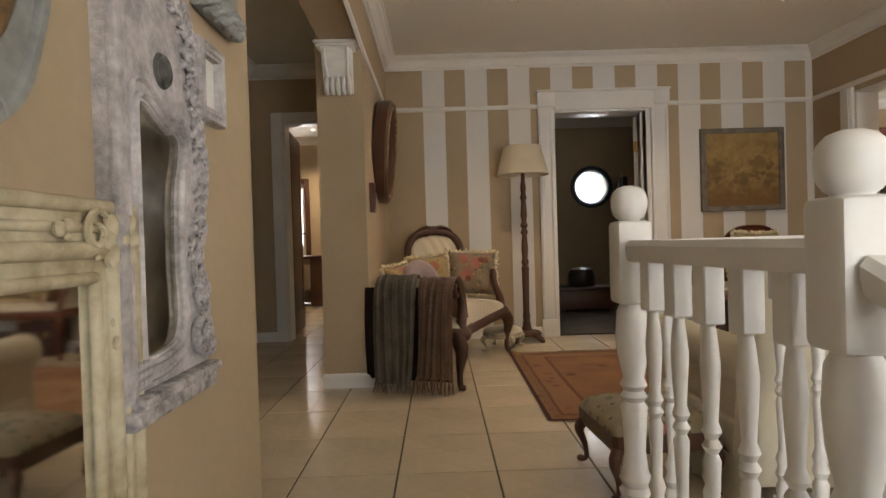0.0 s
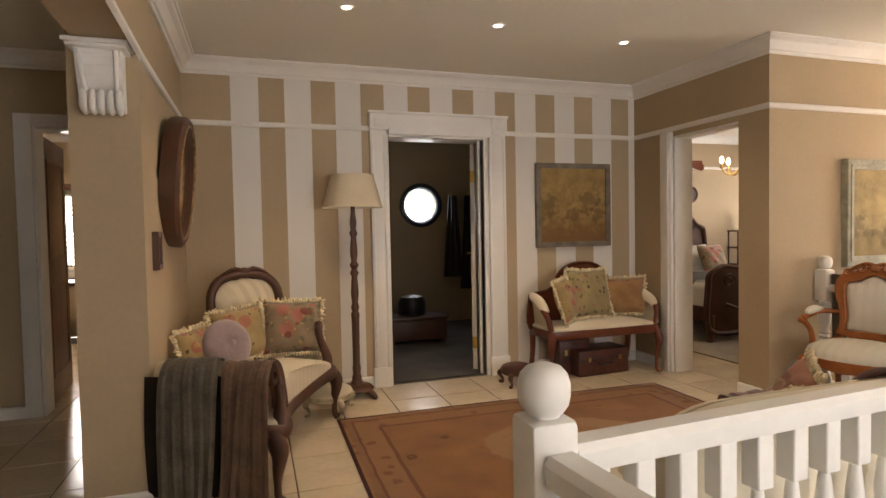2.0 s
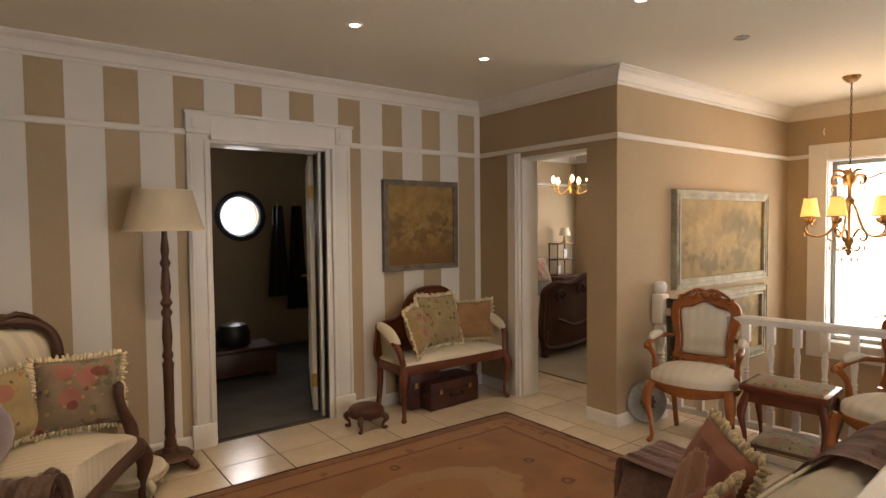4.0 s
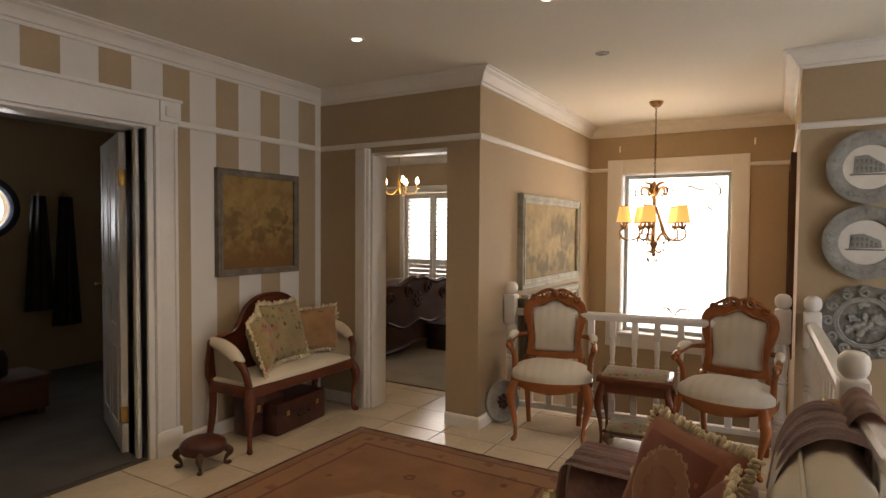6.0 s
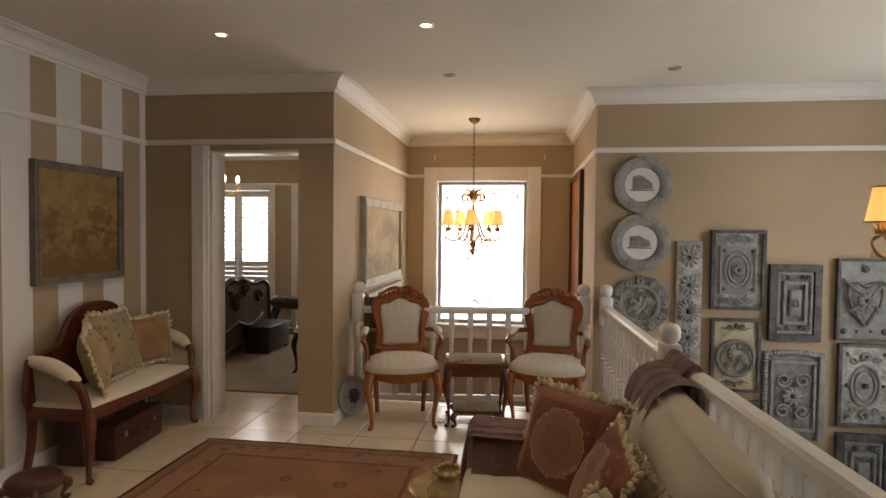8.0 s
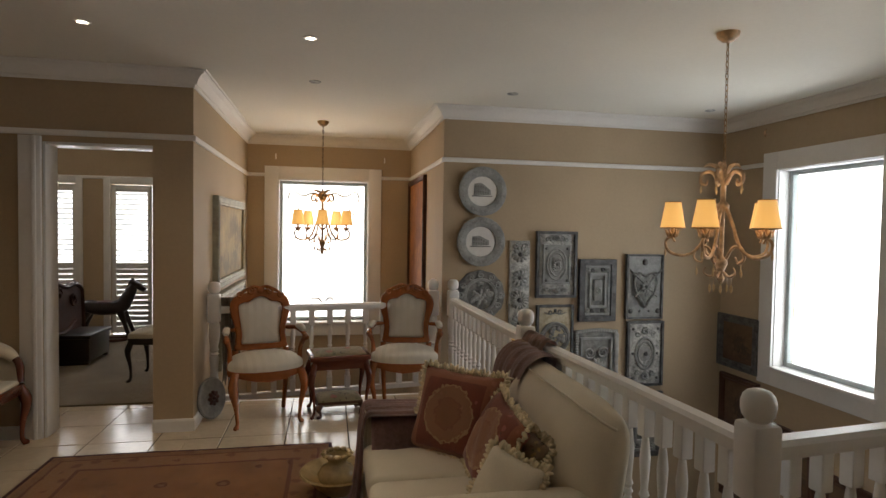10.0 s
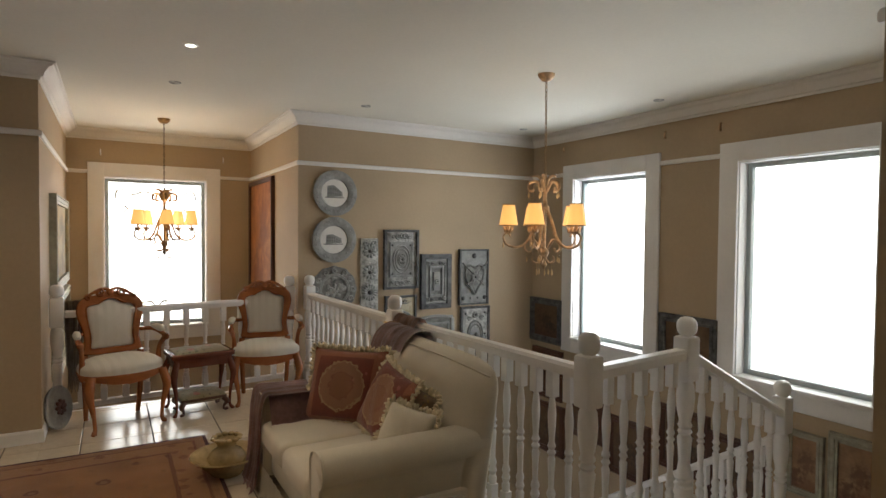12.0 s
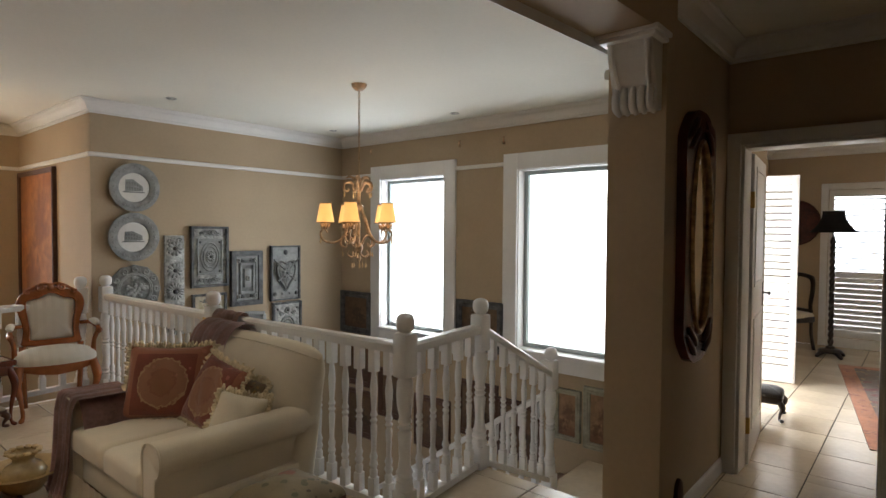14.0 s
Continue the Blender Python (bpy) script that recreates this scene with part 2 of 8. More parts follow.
def pieces(name, bm, mat, parent, sharp=50):
    """Each separate piece of bm as a part of its own."""
    bm.verts.ensure_lookup_table()
    bm.verts.index_update()
    seen = [False] * len(bm.verts)
    for v in bm.verts:
        if seen[v.index]:
            continue
        stack, group = [v], []
        seen[v.index] = True
        while stack:
            w = stack.pop()
            group.append(w)
            for e in w.link_edges:
                o = e.other_vert(w)
                if not seen[o.index]:
                    seen[o.index] = True
                    stack.append(o)
        mid = sum((w.co for w in group), Vector()) / len(group)
        one = bmesh.new()
        made = {w: one.verts.new(w.co - mid) for w in group}
        for f in {f for w in group for f in w.link_faces}:
            one.faces.new([made[w] for w in f.verts])
        part(name, one, mat, parent, sharp=sharp).location = mid
    bm.free()


def again(ob, at, turn=0.0, name=None):
    """One more piece on the same mesh, under the same parent."""
    o = new(name or ob.name.split(".")[0], ob.data)
    o.parent = ob.parent
    o.matrix_basis = pose(*at, 0, 0, turn)
    return o


def thing(name, at, label, category, group="", turn=0.0):
    ob = new(name)
    ob.empty_display_size = 0.1
    ob.matrix_world = pose(*at, 0, 0, turn)
    return tagged(ob, label, category, group)


def structure(ob, label, category=""):
    return tagged(ob, label, category, kind="structure")


def box(bm, a, b, bevel=0.0, m=None, seg=2):
    v = [bm.verts.new((x, y, z)) for x in (a[0], b[0]) for y in (a[1], b[1]) for z in (a[2], b[2])]
    fs = [bm.faces.new([v[i] for i in q]) for q in ((0, 1, 3, 2), (4, 6, 7, 5), (0, 4, 5, 1), (2, 3, 7, 6), (0, 2, 6, 4), (1, 5, 7, 3))]
    if bevel:
        r = bmesh.ops.bevel(bm, geom=list({e for f in fs for e in f.edges}), offset=bevel, segments=seg, profile=0.5, affect="EDGES")
        v = list({w for f in r["faces"] for w in f.verts} | {w for w in v if w.is_valid})
    if m is not None:
        bmesh.ops.transform(bm, matrix=m, verts=v)
    return v


def boxed(*args, **kw):
    bm = bmesh.new()
    box(bm, *args, **kw)
    return bm


def lathe(prof, n=16, bm=None, m=None):
    """A turned shape from (radius, height) rows."""
    bm = bm or bmesh.new()
    rings, made = [], []
    for r, z in prof:
        ring = [bm.verts.new((max(r, 0.0004) * math.cos(2 * math.pi * k / n), max(r, 0.0004) * math.sin(2 * math.pi * k / n), z)) for k in range(n)]
        rings.append(ring)
        made += ring
    for a, b in zip(rings, rings[1:]):
        for k in range(n):
            bm.faces.new((a[k], a[(k + 1) % n], b[(k + 1) % n], b[k]))
    bm.faces.new(rings[0][::-1]), bm.faces.new(rings[-1])
    if m is not None:
        bmesh.ops.transform(bm, matrix=m, verts=made)
    return bm


def spline(pts, per=6):
    """Points along a smooth curve through pts."""
    p = [Vector(q) for q in pts]
    p = [2 * p[0] - p[1], *p, 2 * p[-1] - p[-2]]
    out = []
    for i in range(1, len(p) - 2):
        for k in range(per):
            t = k / per
            a, b, c, d = p[i - 1:i + 3]
            out.append(0.5 * (2 * b + (c - a) * t + (2 * a - 5 * b + 4 * c - d) * t * t + (3 * b - a - 3 * c + d) * t ** 3))
    return out + [p[-2]]


def tube(bm, pts, r, n=8, flat=1.0, closed=False):
    """A round bar along pts; r is a radius or a list of them, flat squeezes it sideways."""
    pts = [Vector(p) for p in pts]
    rs = r if isinstance(r, (list, tuple)) else [r] * len(pts)
    if len(rs) != len(pts):
        rs = [rs[0] + (rs[-1] - rs[0]) * i / (len(pts) - 1) for i in range(len(pts))] if len(rs) == 2 else [float(np.interp(i / (len(pts) - 1), np.linspace(0, 1, len(rs)), rs)) for i in range(len(pts))]
    rings, up = [], None
    for i, p in enumerate(pts):
        if closed:
            d = (pts[(i + 1) % len(pts)] - pts[i - 1]).normalized()
        else:
            d = (pts[min(i + 1, len(pts) - 1)] - pts[max(i - 1, 0)]).normalized()
        if up is None:
            up = Vector((0, 0, 1)) if abs(d.z) < 0.9 else Vector((0, 1, 0))
        side = d.cross(up).normalized()
        up = side.cross(d).normalized()
        rings.append([bm.verts.new(p + rs[i] * (math.cos(2 * math.pi * k / n) * side * flat + math.sin(2 * math.pi * k / n) * up)) for k in range(n)])
    pairs = list(zip(rings, rings[1:])) + ([(rings[-1], rings[0])] if closed else [])
    for a, b in pairs:
        for k in range(n):
            bm.faces.new((a[k], a[(k + 1) % n], b[(k + 1) % n], b[k]))
    if not closed:
        bm.faces.new(rings[0][::-1]), bm.faces.new(rings[-1])
    return bm


def sheet(f, nu, nv, thick=0.0, bm=None):
    """A sheet through f(u, v), 0..1, of a given thickness."""
    bm = bm or bmesh.new()
    g = [[bm.verts.new(f(i / nu, j / nv)) for j in range(nv + 1)] for i in range(nu + 1)]
    fs = [bm.faces.new((g[i][j], g[i + 1][j], g[i + 1][j + 1], g[i][j + 1])) for i in range(nu) for j in range(nv)]
    if thick:
        bmesh.ops.solidify(bm, geom=fs, thickness=thick)
    return bm


def prism(bm, outline, y0, y1, bevel=0.0):
    """A flat board: an outline of (x, z) points, between two depths y0 and y1."""
    a = [bm.verts.new((x, y0, z)) for x, z in outline]
    b = [bm.verts.new((x, y1, z)) for x, z in outline]
    fs = [bm.faces.new(a), bm.faces.new(b[::-1])]
    k = len(a)
    for i in range(k):
        bm.faces.new((a[i], b[i], b[(i + 1) % k], a[(i + 1) % k]))
    if bevel:
        bmesh.ops.bevel(bm, geom=[e for f in fs for e in f.edges], offset=bevel, segments=2, profile=0.5, affect="EDGES")
    return bm


def ring_board(bm, outer, inner, y0, y1):
    """A frame board between two outlines of as many (x, z) points."""
    k = len(outer)
    v = [[bm.verts.new((x, y, z)) for x, z in o] for o in (outer, inner) for y in (y0, y1)]
    for i in range(k):
        j = (i + 1) % k
        bm.faces.new((v[0][i], v[0][j], v[2][j], v[2][i]))
        bm.faces.new((v[1][i], v[3][i], v[3][j], v[1][j]))
        bm.faces.new((v[0][i], v[1][i], v[1][j], v[0][j]))
        bm.faces.new((v[2][i], v[2][j], v[3][j], v[3][i]))
    return bm


def oval(cx, cz, rx, rz, n=40, wave=0.0, lobes=0, start=0.0):
    return [(cx + rx * (1 + wave * math.cos(lobes * a)) * math.cos(a), cz + rz * (1 + wave * math.cos(lobes * a)) * math.sin(a)) for a in (start + 2 * math.pi * k / n for k in range(n))]


def molding(bm, path, profile, closed=True):
    """A moulding along a plan path of (x, y), on its left side, with mitred corners; profile rows are (distance out, height)."""
    p = [Vector((x, y)) for x, y in path]
    k = len(p)
    rows = []
    for i in range(k):
        before = (p[i] - p[i - 1]).normalized() if closed or i else None
        after = (p[(i + 1) % k] - p[i]).normalized() if closed or i < k - 1 else None
        ns = [Vector((-d.y, d.x)) for d in (before, after) if d is not None]
        if len(ns) == 2 and (ns[0] - ns[1]).length > 1e-4:
            s = ns[0] + ns[1]
            off = s / (1 + ns[0].dot(ns[1]))
        else:
            off = ns[0]
        rows.append([bm.verts.new((*(p[i] + off * d), z)) for d, z in profile])
    q = len(profile)
    for i in range(k if closed else k - 1):
        a, b = rows[i], rows[(i + 1) % k]
        for j in range(q):
            bm.faces.new((a[j], b[j], b[(j + 1) % q], a[(j + 1) % q]))
    if not closed:
        bm.faces.new(rows[0]), bm.faces.new(rows[-1][::-1])
    return bm


def wall_x(bm, x0, x1, y0, y1, z0, z1, holes=()):
    """A wall along x, between the faces y0 and y1, with holes (x0, x1, z0, z1)."""
    at = x0
    for a, b, c, d in sorted(holes):
        box(bm, (at, y0, z0), (a, y1, z1))
        if c > z0:
            box(bm, (a, y0, z0), (b, y1, c))
        box(bm, (a, y0, d), (b, y1, z1))
        at = b
    box(bm, (at, y0, z0), (x1, y1, z1))
    bmesh.ops.remove_doubles(bm, verts=bm.verts, dist=1e-5)
    return bm


def wall_y(bm, x0, x1, y0, y1, z0, z1, holes=()):
    at = y0
    for a, b, c, d in sorted(holes):
        box(bm, (x0, at, z0), (x1, a, z1))
        if c > z0:
            box(bm, (x0, a, z0), (x1, b, c))
        box(bm, (x0, a, d), (x1, b, z1))
        at = b
    box(bm, (x0, at, z0), (x1, y1, z1))
    bmesh.ops.remove_doubles(bm, verts=bm.verts, dist=1e-5)
    return bm

# ---- the shell of the place ----
LOW, LAND = -2.75, -0.55
XW, YN, XE, YE, XWIN, YP, XP, YS = -0.445, 5.10, 3.43, 3.62, 6.15, 1.695, 4.05, -1.085
PX, PW, PN = -0.73, -0.54, -0.68
DOOR_N, DOOR_B, DOOR_C, DOOR_S = (1.07, 1.90), (3.885, 4.575), (-1.42, -0.76), (-1.31, -0.615)

structure(link_mesh("wall_north", wall_x(bmesh.new(), PX, XE, YN, YN + 0.09, 0, CEIL, [(*DOOR_N, 0, 2.04)]), M_STRIPES), "wall painted in wide tan and white vertical stripes", "wall")
structure(link_mesh("wall_north_back", wall_x(bmesh.new(), PX, XE, YN + 0.09, YN + 0.2, 0, CEIL, [(*DOOR_N, 0, 2.04)]), M_TAN), "tan wall of the dark side room", "wall")
structure(link_mesh("wall_bedroom", wall_y(bmesh.new(), XE, XE + 0.17, YE, YN + 0.2, 0, CEIL, [(*DOOR_B, 0, 2.02)]), M_TAN), "tan wall with the open bedroom doorway", "wall")
structure(link_mesh("wall_alcove_north", wall_x(bmesh.new(), XE + 0.17, XWIN, YE, YE + 0.17, LOW, CEIL), M_TAN), "tan wall beside the stair void", "wall")
structure(link_mesh("wall_alcove_east", wall_y(bmesh.new(), XWIN, XWIN + 0.2, YP - 0.2, YE + 0.17, LOW, CEIL, [(2.21, 3.27, 0.33, 2.03)]), M_TAN), "tan window wall behind the chandelier", "wall")
structure(link_mesh("wall_alcove_south", wall_x(bmesh.new(), XP + 0.2, XWIN, YP - 0.2, YP, LOW, CEIL), M_TAN), "tan wall beside the stair void", "wall")
structure(link_mesh("wall_stair_east", wall_y(bmesh.new(), XP, XP + 0.2, YS, YP, LOW, CEIL), M_TAN), "beige wall hung with plates and relief plaques", "wall")
structure(link_mesh("wall_stair_south", wall_x(bmesh.new(), PW, XP + 0.2, YS - 0.2, YS, LOW, CEIL, [(0.54, 1.50, 0.33, 2.02), (2.40, 3.36, 0.33, 2.02)]), M_TAN), "beige wall with two tall windows over the stairs", "wall")
_bm = wall_y(bmesh.new(), PW, XW, -0.35, 1.27, LOW, CEIL)
box(_bm, (PN, 1.16, 0), (PW, 1.27, CEIL))
box(_bm, (PW, YS, LOW), (XW, -0.35, CEIL))
structure(link_mesh("wall_west_stair", _bm, M_TAN), "beige wall hung with framed mirrors beside the stairs", "wall")
structure(link_mesh("wall_west", boxed((PX, 3.45, 0), (XW, YN, CEIL)), M_TAN), "tan wall end beside the passage opening", "wall")
_bm = boxed((PN, 1.27, 2.10), (XW, 3.45, CEIL))
for _v in _bm.verts:
    if _v.co.y < 2 and _v.co.z < 2.3:
        _v.co.z = 2.20
structure(link_mesh("beam", _bm, M_TAN), "tan beam over the passage opening", "beam")
structure(link_mesh("wall_passage_west", wall_y(bmesh.new(), -1.9, -1.72, -0.35, 5.40, 0, CEIL), M_TAN), "dim tan passage wall", "wall")
structure(link_mesh("wall_passage_north", wall_x(bmesh.new(), -1.72, PX, 5.25, 5.40, 0, CEIL, [(*DOOR_C, 0, 2.04)]), M_TAN), "dim tan wall at the passage end", "wall")
structure(link_mesh("wall_passage_south", wall_x(bmesh.new(), -1.72, PW, -0.35, -0.2, 0, CEIL, [(*DOOR_S, 0, 1.95)]), M_TAN), "dim tan wall with a doorway at the passage end", "wall")
# rooms seen through the doors
structure(link_mesh("wall_side_room", wall_x(bmesh.new(), 0.3, XE, 8.0, 8.14, 0, CEIL, [(1.925, 2.425, 1.345, 1.845)]), M_TAN), "dim wall of the side room", "wall")
structure(link_mesh("wall_side_room_west", boxed((0.3, YN + 0.2, 0), (0.42, 8.0, CEIL)), M_TAN), "dim wall of the side room", "wall")
structure(link_mesh("wall_side_room_east", boxed((XE, YN + 0.2, 0), (XE + 0.17, 8.14, CEIL)), M_TAN), "wall between bedroom and side room", "wall")
structure(link_mesh("wall_bedroom_north", wall_x(bmesh.new(), XE + 0.17, 7.36, 7.3, 7.45, 0, CEIL), M_TAN), "tan bedroom wall behind the bed", "wall")
structure(link_mesh("wall_bedroom_east", wall_y(bmesh.new(), 7.36, 7.52, YE + 0.17, 7.45, 0, CEIL, [(4.50, 5.50, 0.0, 2.0), (5.91, 6.93, 0.0, 2.0)]), M_TAN), "tan bedroom wall with shuttered french doors", "wall")
structure(link_mesh("wall_bedroom_south", boxed((XWIN + 0.2, YE, 0), (7.52, YE + 0.17, CEIL)), M_TAN), "tan bedroom wall", "wall")
structure(link_mesh("wall_study", wall_x(bmesh.new(), -3.2, 0.3, 8.8, 8.95, 0, CEIL, [(-2.5, -2.05, 0.75, 1.85)]), M_TAN), "tan wall with a small shuttered window", "wall")
structure(link_mesh("wall_study_west", boxed((-3.35, 5.25, 0), (-3.2, 8.95, CEIL)), M_TAN), "tan study wall", "wall")
structure(link_mesh("wall_study_south", boxed((-3.2, 5.25, 0), (-1.72, 5.40, CEIL)), M_TAN), "tan study wall", "wall")
structure(link_mesh("wall_study_east", boxed((0.18, YN + 0.2, 0), (0.3, 8.8, CEIL)), M_TAN), "tan study wall", "wall")
structure(link_mesh("wall_south_room_east", wall_y(bmesh.new(), 0.20, 0.32, -5.3, YS - 0.2, 0, CEIL, [(-2.7, -1.5, 0.0, 2.0)]), M_TAN), "tan wall of the sunny room", "wall")
structure(link_mesh("wall_south_room", wall_x(bmesh.new(), -3.2, 0.32, -5.45, -5.3, 0, CEIL, [(-1.12, -0.49, 0.12, 2.0)]), M_TAN), "tan wall with a shuttered garden door", "wall")
structure(link_mesh("wall_south_room_west", wall_y(bmesh.new(), -3.2, -3.05, -5.3, -0.2, 0, CEIL), M_TAN), "tan wall of the sunny room", "wall")
structure(link_mesh("wall_south_room_north", boxed((-3.05, -0.35, 0), (-1.9, -0.2, CEIL)), M_TAN), "tan wall of the sunny room", "wall")

_bm = bmesh.new()
for _a, _b in (((-3.35, -5.45), (7.52, 8.95)),):
    box(_bm, (*_a, CEIL), (*_b, CEIL + 0.12))
structure(link_mesh("ceiling", _bm, M_CEIL), "smooth off-white painted ceiling", "ceiling")

ROOM = [(XW, YS), (XP, YS), (XP, YP), (XWIN, YP), (XWIN, YE), (XE, YE), (XE, YN), (XW, YN)]
PASSAGE = [(-1.72, -0.2), (PW, -0.2), (PW, 1.16), (PN, 1.16), (PN, 3.45), (PX, 3.45), (PX, 5.25), (-1.72, 5.25)]
COVE = [(0, CEIL - 0.11), (0.012, CEIL - 0.11), (0.016, CEIL - 0.092), (0.03, CEIL - 0.088), (0.04, CEIL - 0.06), (0.06, CEIL - 0.035), (0.085, CEIL - 0.022), (0.092, CEIL - 0.012), (0.105, CEIL - 0.010), (0.108, CEIL + 0.01), (0, CEIL + 0.01)]
BEDROOM = [(XE + 0.17, YE + 0.17), (7.36, YE + 0.17), (7.36, 7.3), (XE + 0.17, 7.3)]
SIDE = [(0.42, YN + 0.2), (XE, YN + 0.2), (XE, 8.0), (0.42, 8.0)]
STUDY = [(-3.2, 5.40), (0.18, 5.40), (0.18, 8.8), (-3.2, 8.8)]
SUNNY = [(-3.05, -5.3), (0.20, -5.3), (0.20, YS - 0.2), (PW, YS - 0.2), (PW, -0.35), (-3.05, -0.35)]
_bm = bmesh.new()
for _p in (ROOM, PASSAGE, BEDROOM, SIDE, STUDY, SUNNY):
    molding(_bm, _p, COVE)
structure(link_mesh("cornice", _bm, M_CORNICE, sharp=20), "white moulded plaster cornice", "cornice")

RAIL = [(0, 2.062), (0.014, 2.062), (0.020, 2.070), (0.020, 2.092), (0.012, 2.102), (0, 2.102)]
_bm = bmesh.new()
molding(_bm, [(XW, 1.27), *ROOM, (XW, 3.45)], RAIL, closed=False)
molding(_bm, BEDROOM, RAIL)
structure(link_mesh("picture_rail", _bm, M_CORNICE, sharp=20), "white picture rail round the walls", "trim")

SKIRT = [(0, 0), (0.014, 0), (0.014, 0.075), (0.008, 0.088), (0, 0.09)]
_bm = bmesh.new()
for _p in ([(XW, YN), (XW, 3.45), (PX, 3.45), (PX, 5.25), (DOOR_C[1] + 0.08, 5.25)], [(DOOR_C[0] - 0.08, 5.25), (-1.72, 5.25), (-1.72, -0.2)], [(PW, -0.165), (PW, 1.16), (PN, 1.16), (PN, 1.27), (XW, 1.27), (XW, 0.72)],
           [(0.925, YN), (XW, YN)], [(XE, YN), (2.10, YN)], [(XE, 4.71), (XE, YN)], [(4.08, YE), (XE, YE), (XE, DOOR_B[0])]):
    molding(_bm, _p, SKIRT, closed=False)
structure(link_mesh("baseboard", _bm, M_WHITE, sharp=20), "white painted skirting board", "baseboard")


# floors: grout slab below, tiles on it
FLOOR = structure(link_mesh("floor", bmesh.new(), M_GROUT), "cream ceramic tiled floor with dark joints", "floor")
_bm = bmesh.new()
for _a, _b in (((PX, 1.16), (PN, 1.42)), ((PX, 1.42), (4.14, YN)), ((XW, 0.70), (0.64, 1.42)), ((-1.72, -0.35), (PX, 5.40)), ((PX, -0.35), (PW, 1.16)), ((-3.2, 5.40), (0.18, 8.8)), ((-3.05, -5.3), (PW, -0.35)), ((PW, -5.3), (0.20, YS - 0.2)), ((DOOR_N[0], YN), (DOOR_N[1], YN + 0.06)), ((3.60, YE + 0.17), (4.14, 7.3))):
    box(_bm, (*_a, -0.16), (*_b, -0.004))
_slab = part("grout_bed", _bm, M_GROUT, FLOOR)
structure(_slab, "dark joints between the tiles")
structure(link_mesh("floor_bedroom", boxed((4.14, YE + 0.17, -0.16), (7.36, 7.3, 0.012)), M_CARPET), "olive-brown bedroom carpet", "carpet")
structure(link_mesh("floor_side_room", boxed((0.42, YN + 0.06, -0.16), (XE, 8.0, 0.004)), M_DARKCARPET), "dark carpet of the side room", "carpet")
structure(link_mesh("floor_lower", boxed((-0.44, YS, LOW - 0.15), (XWIN, YE, LOW)), M_BROWNDOOR), "brown wooden floor of the storey below", "floor")
_bm = bmesh.new()
box(_bm, (0.66, 1.385, -0.30), (4.10, 1.42, 0.0)), box(_bm, (0.64, 0.70, -0.30), (0.66, 1.42, 0.0)), box(_bm, (4.10, YP, -0.30), (4.14, YE, 0.0))
structure(link_mesh("floor_edge", _bm, M_WHITE), "white painted edge of the upper floor", "trim")

# three steps down to the half landing, and the flight below
STEPS = structure(link_mesh("stairs", bmesh.new(), M_TILE), "cream tiled stairs down to a half landing", "stairs")
for _k in range(2):
    part("step", boxed((XW, 0.70 - 0.28 * (_k + 1), LAND - 0.1), (0.66, 0.70 - 0.28 * _k + 0.02, -0.1833 * (_k + 1)), bevel=0.008), M_TILE, STEPS)
part("landing", boxed((XW, YS, LAND - 0.15), (0.76, 0.16, LAND), bevel=0.006), M_TILE, STEPS)
for _k in range(11):
    part("step", boxed((0.74 + 0.27 * _k, YS, LAND - 0.183 * (_k + 1) - 0.12), (0.74 + 0.27 * (_k + 1) + 0.02, -0.28, LAND - 0.183 * (_k + 1)), bevel=0.008), M_BROWNDOOR, STEPS)


# ---- windows ----
def window_set(name, along, p0, p1, z0, z1, face, out, label):
    """A tall window in a wall: casing, sill, sash and pane. along 'x' or 'y'; face: the wall's inner face; out: +1 or -1, the way outdoors."""
    win = structure(new(name), label, "window")
    def bx(a0, a1, d0, d1, c0, c1, bev=0.004):
        d0, d1 = sorted((face + out * d0, face + out * d1))
        return boxed((a0, d0, c0), (a1, d1, c1), bevel=bev) if along == "x" else boxed((d0, a0, c0), (d1, a1, c1), bevel=bev)
    w = 0.155
    part("casing", bx(p0 - w, p0, -0.025, 0.0, z0 - 0.16, z1 + w), M_WHITE, win)
    part("casing", bx(p1, p1 + w, -0.025, 0.0, z0 - 0.16, z1 + w), M_WHITE, win)
    part("casing", bx(p0, p1, -0.025, 0.0, z1, z1 + w), M_WHITE, win)
    part("casing", bx(p0, p1, -0.025, 0.0, z0 - 0.16, z0), M_WHITE, win)
    part("sill", bx(p0 - 0.02, p1 + 0.02, -0.045, 0.16, z0 - 0.03, z0 + 0.004), M_WHITE, win)
    part("reveal", bx(p0, p0 + 0.008, 0.0, 0.16, z0, z1, 0), M_WHITE, win)
    part("reveal", bx(p1 - 0.008, p1, 0.0, 0.16, z0, z1, 0), M_WHITE, win)
    part("reveal", bx(p0 + 0.008, p1 - 0.008, 0.0, 0.16, z1 - 0.008, z1, 0), M_WHITE, win)
    s = 0.045
    sash = part("sash", bx(p0 + 0.008, p0 + s, 0.10, 0.15, z0 + 0.004, z1 - 0.008), M_SASH, win)
    part("sash", bx(p1 - s, p1 - 0.008, 0.10, 0.15, z0 + 0.004, z1 - 0.008), M_SASH, win)
    part("sash", bx(p0 + s, p1 - s, 0.10, 0.15, z0 + 0.004, z0 + s), M_SASH, win)
    part("sash", bx(p0 + s, p1 - s, 0.10, 0.15, z1 - s, z1 - 0.008), M_SASH, win)
    pane = part("pane", bx(p0 + s, p1 - s, 0.122, 0.128, z0 + s, z1 - s, 0), M_GLASS, win)
    pane.visible_shadow = False
    return win


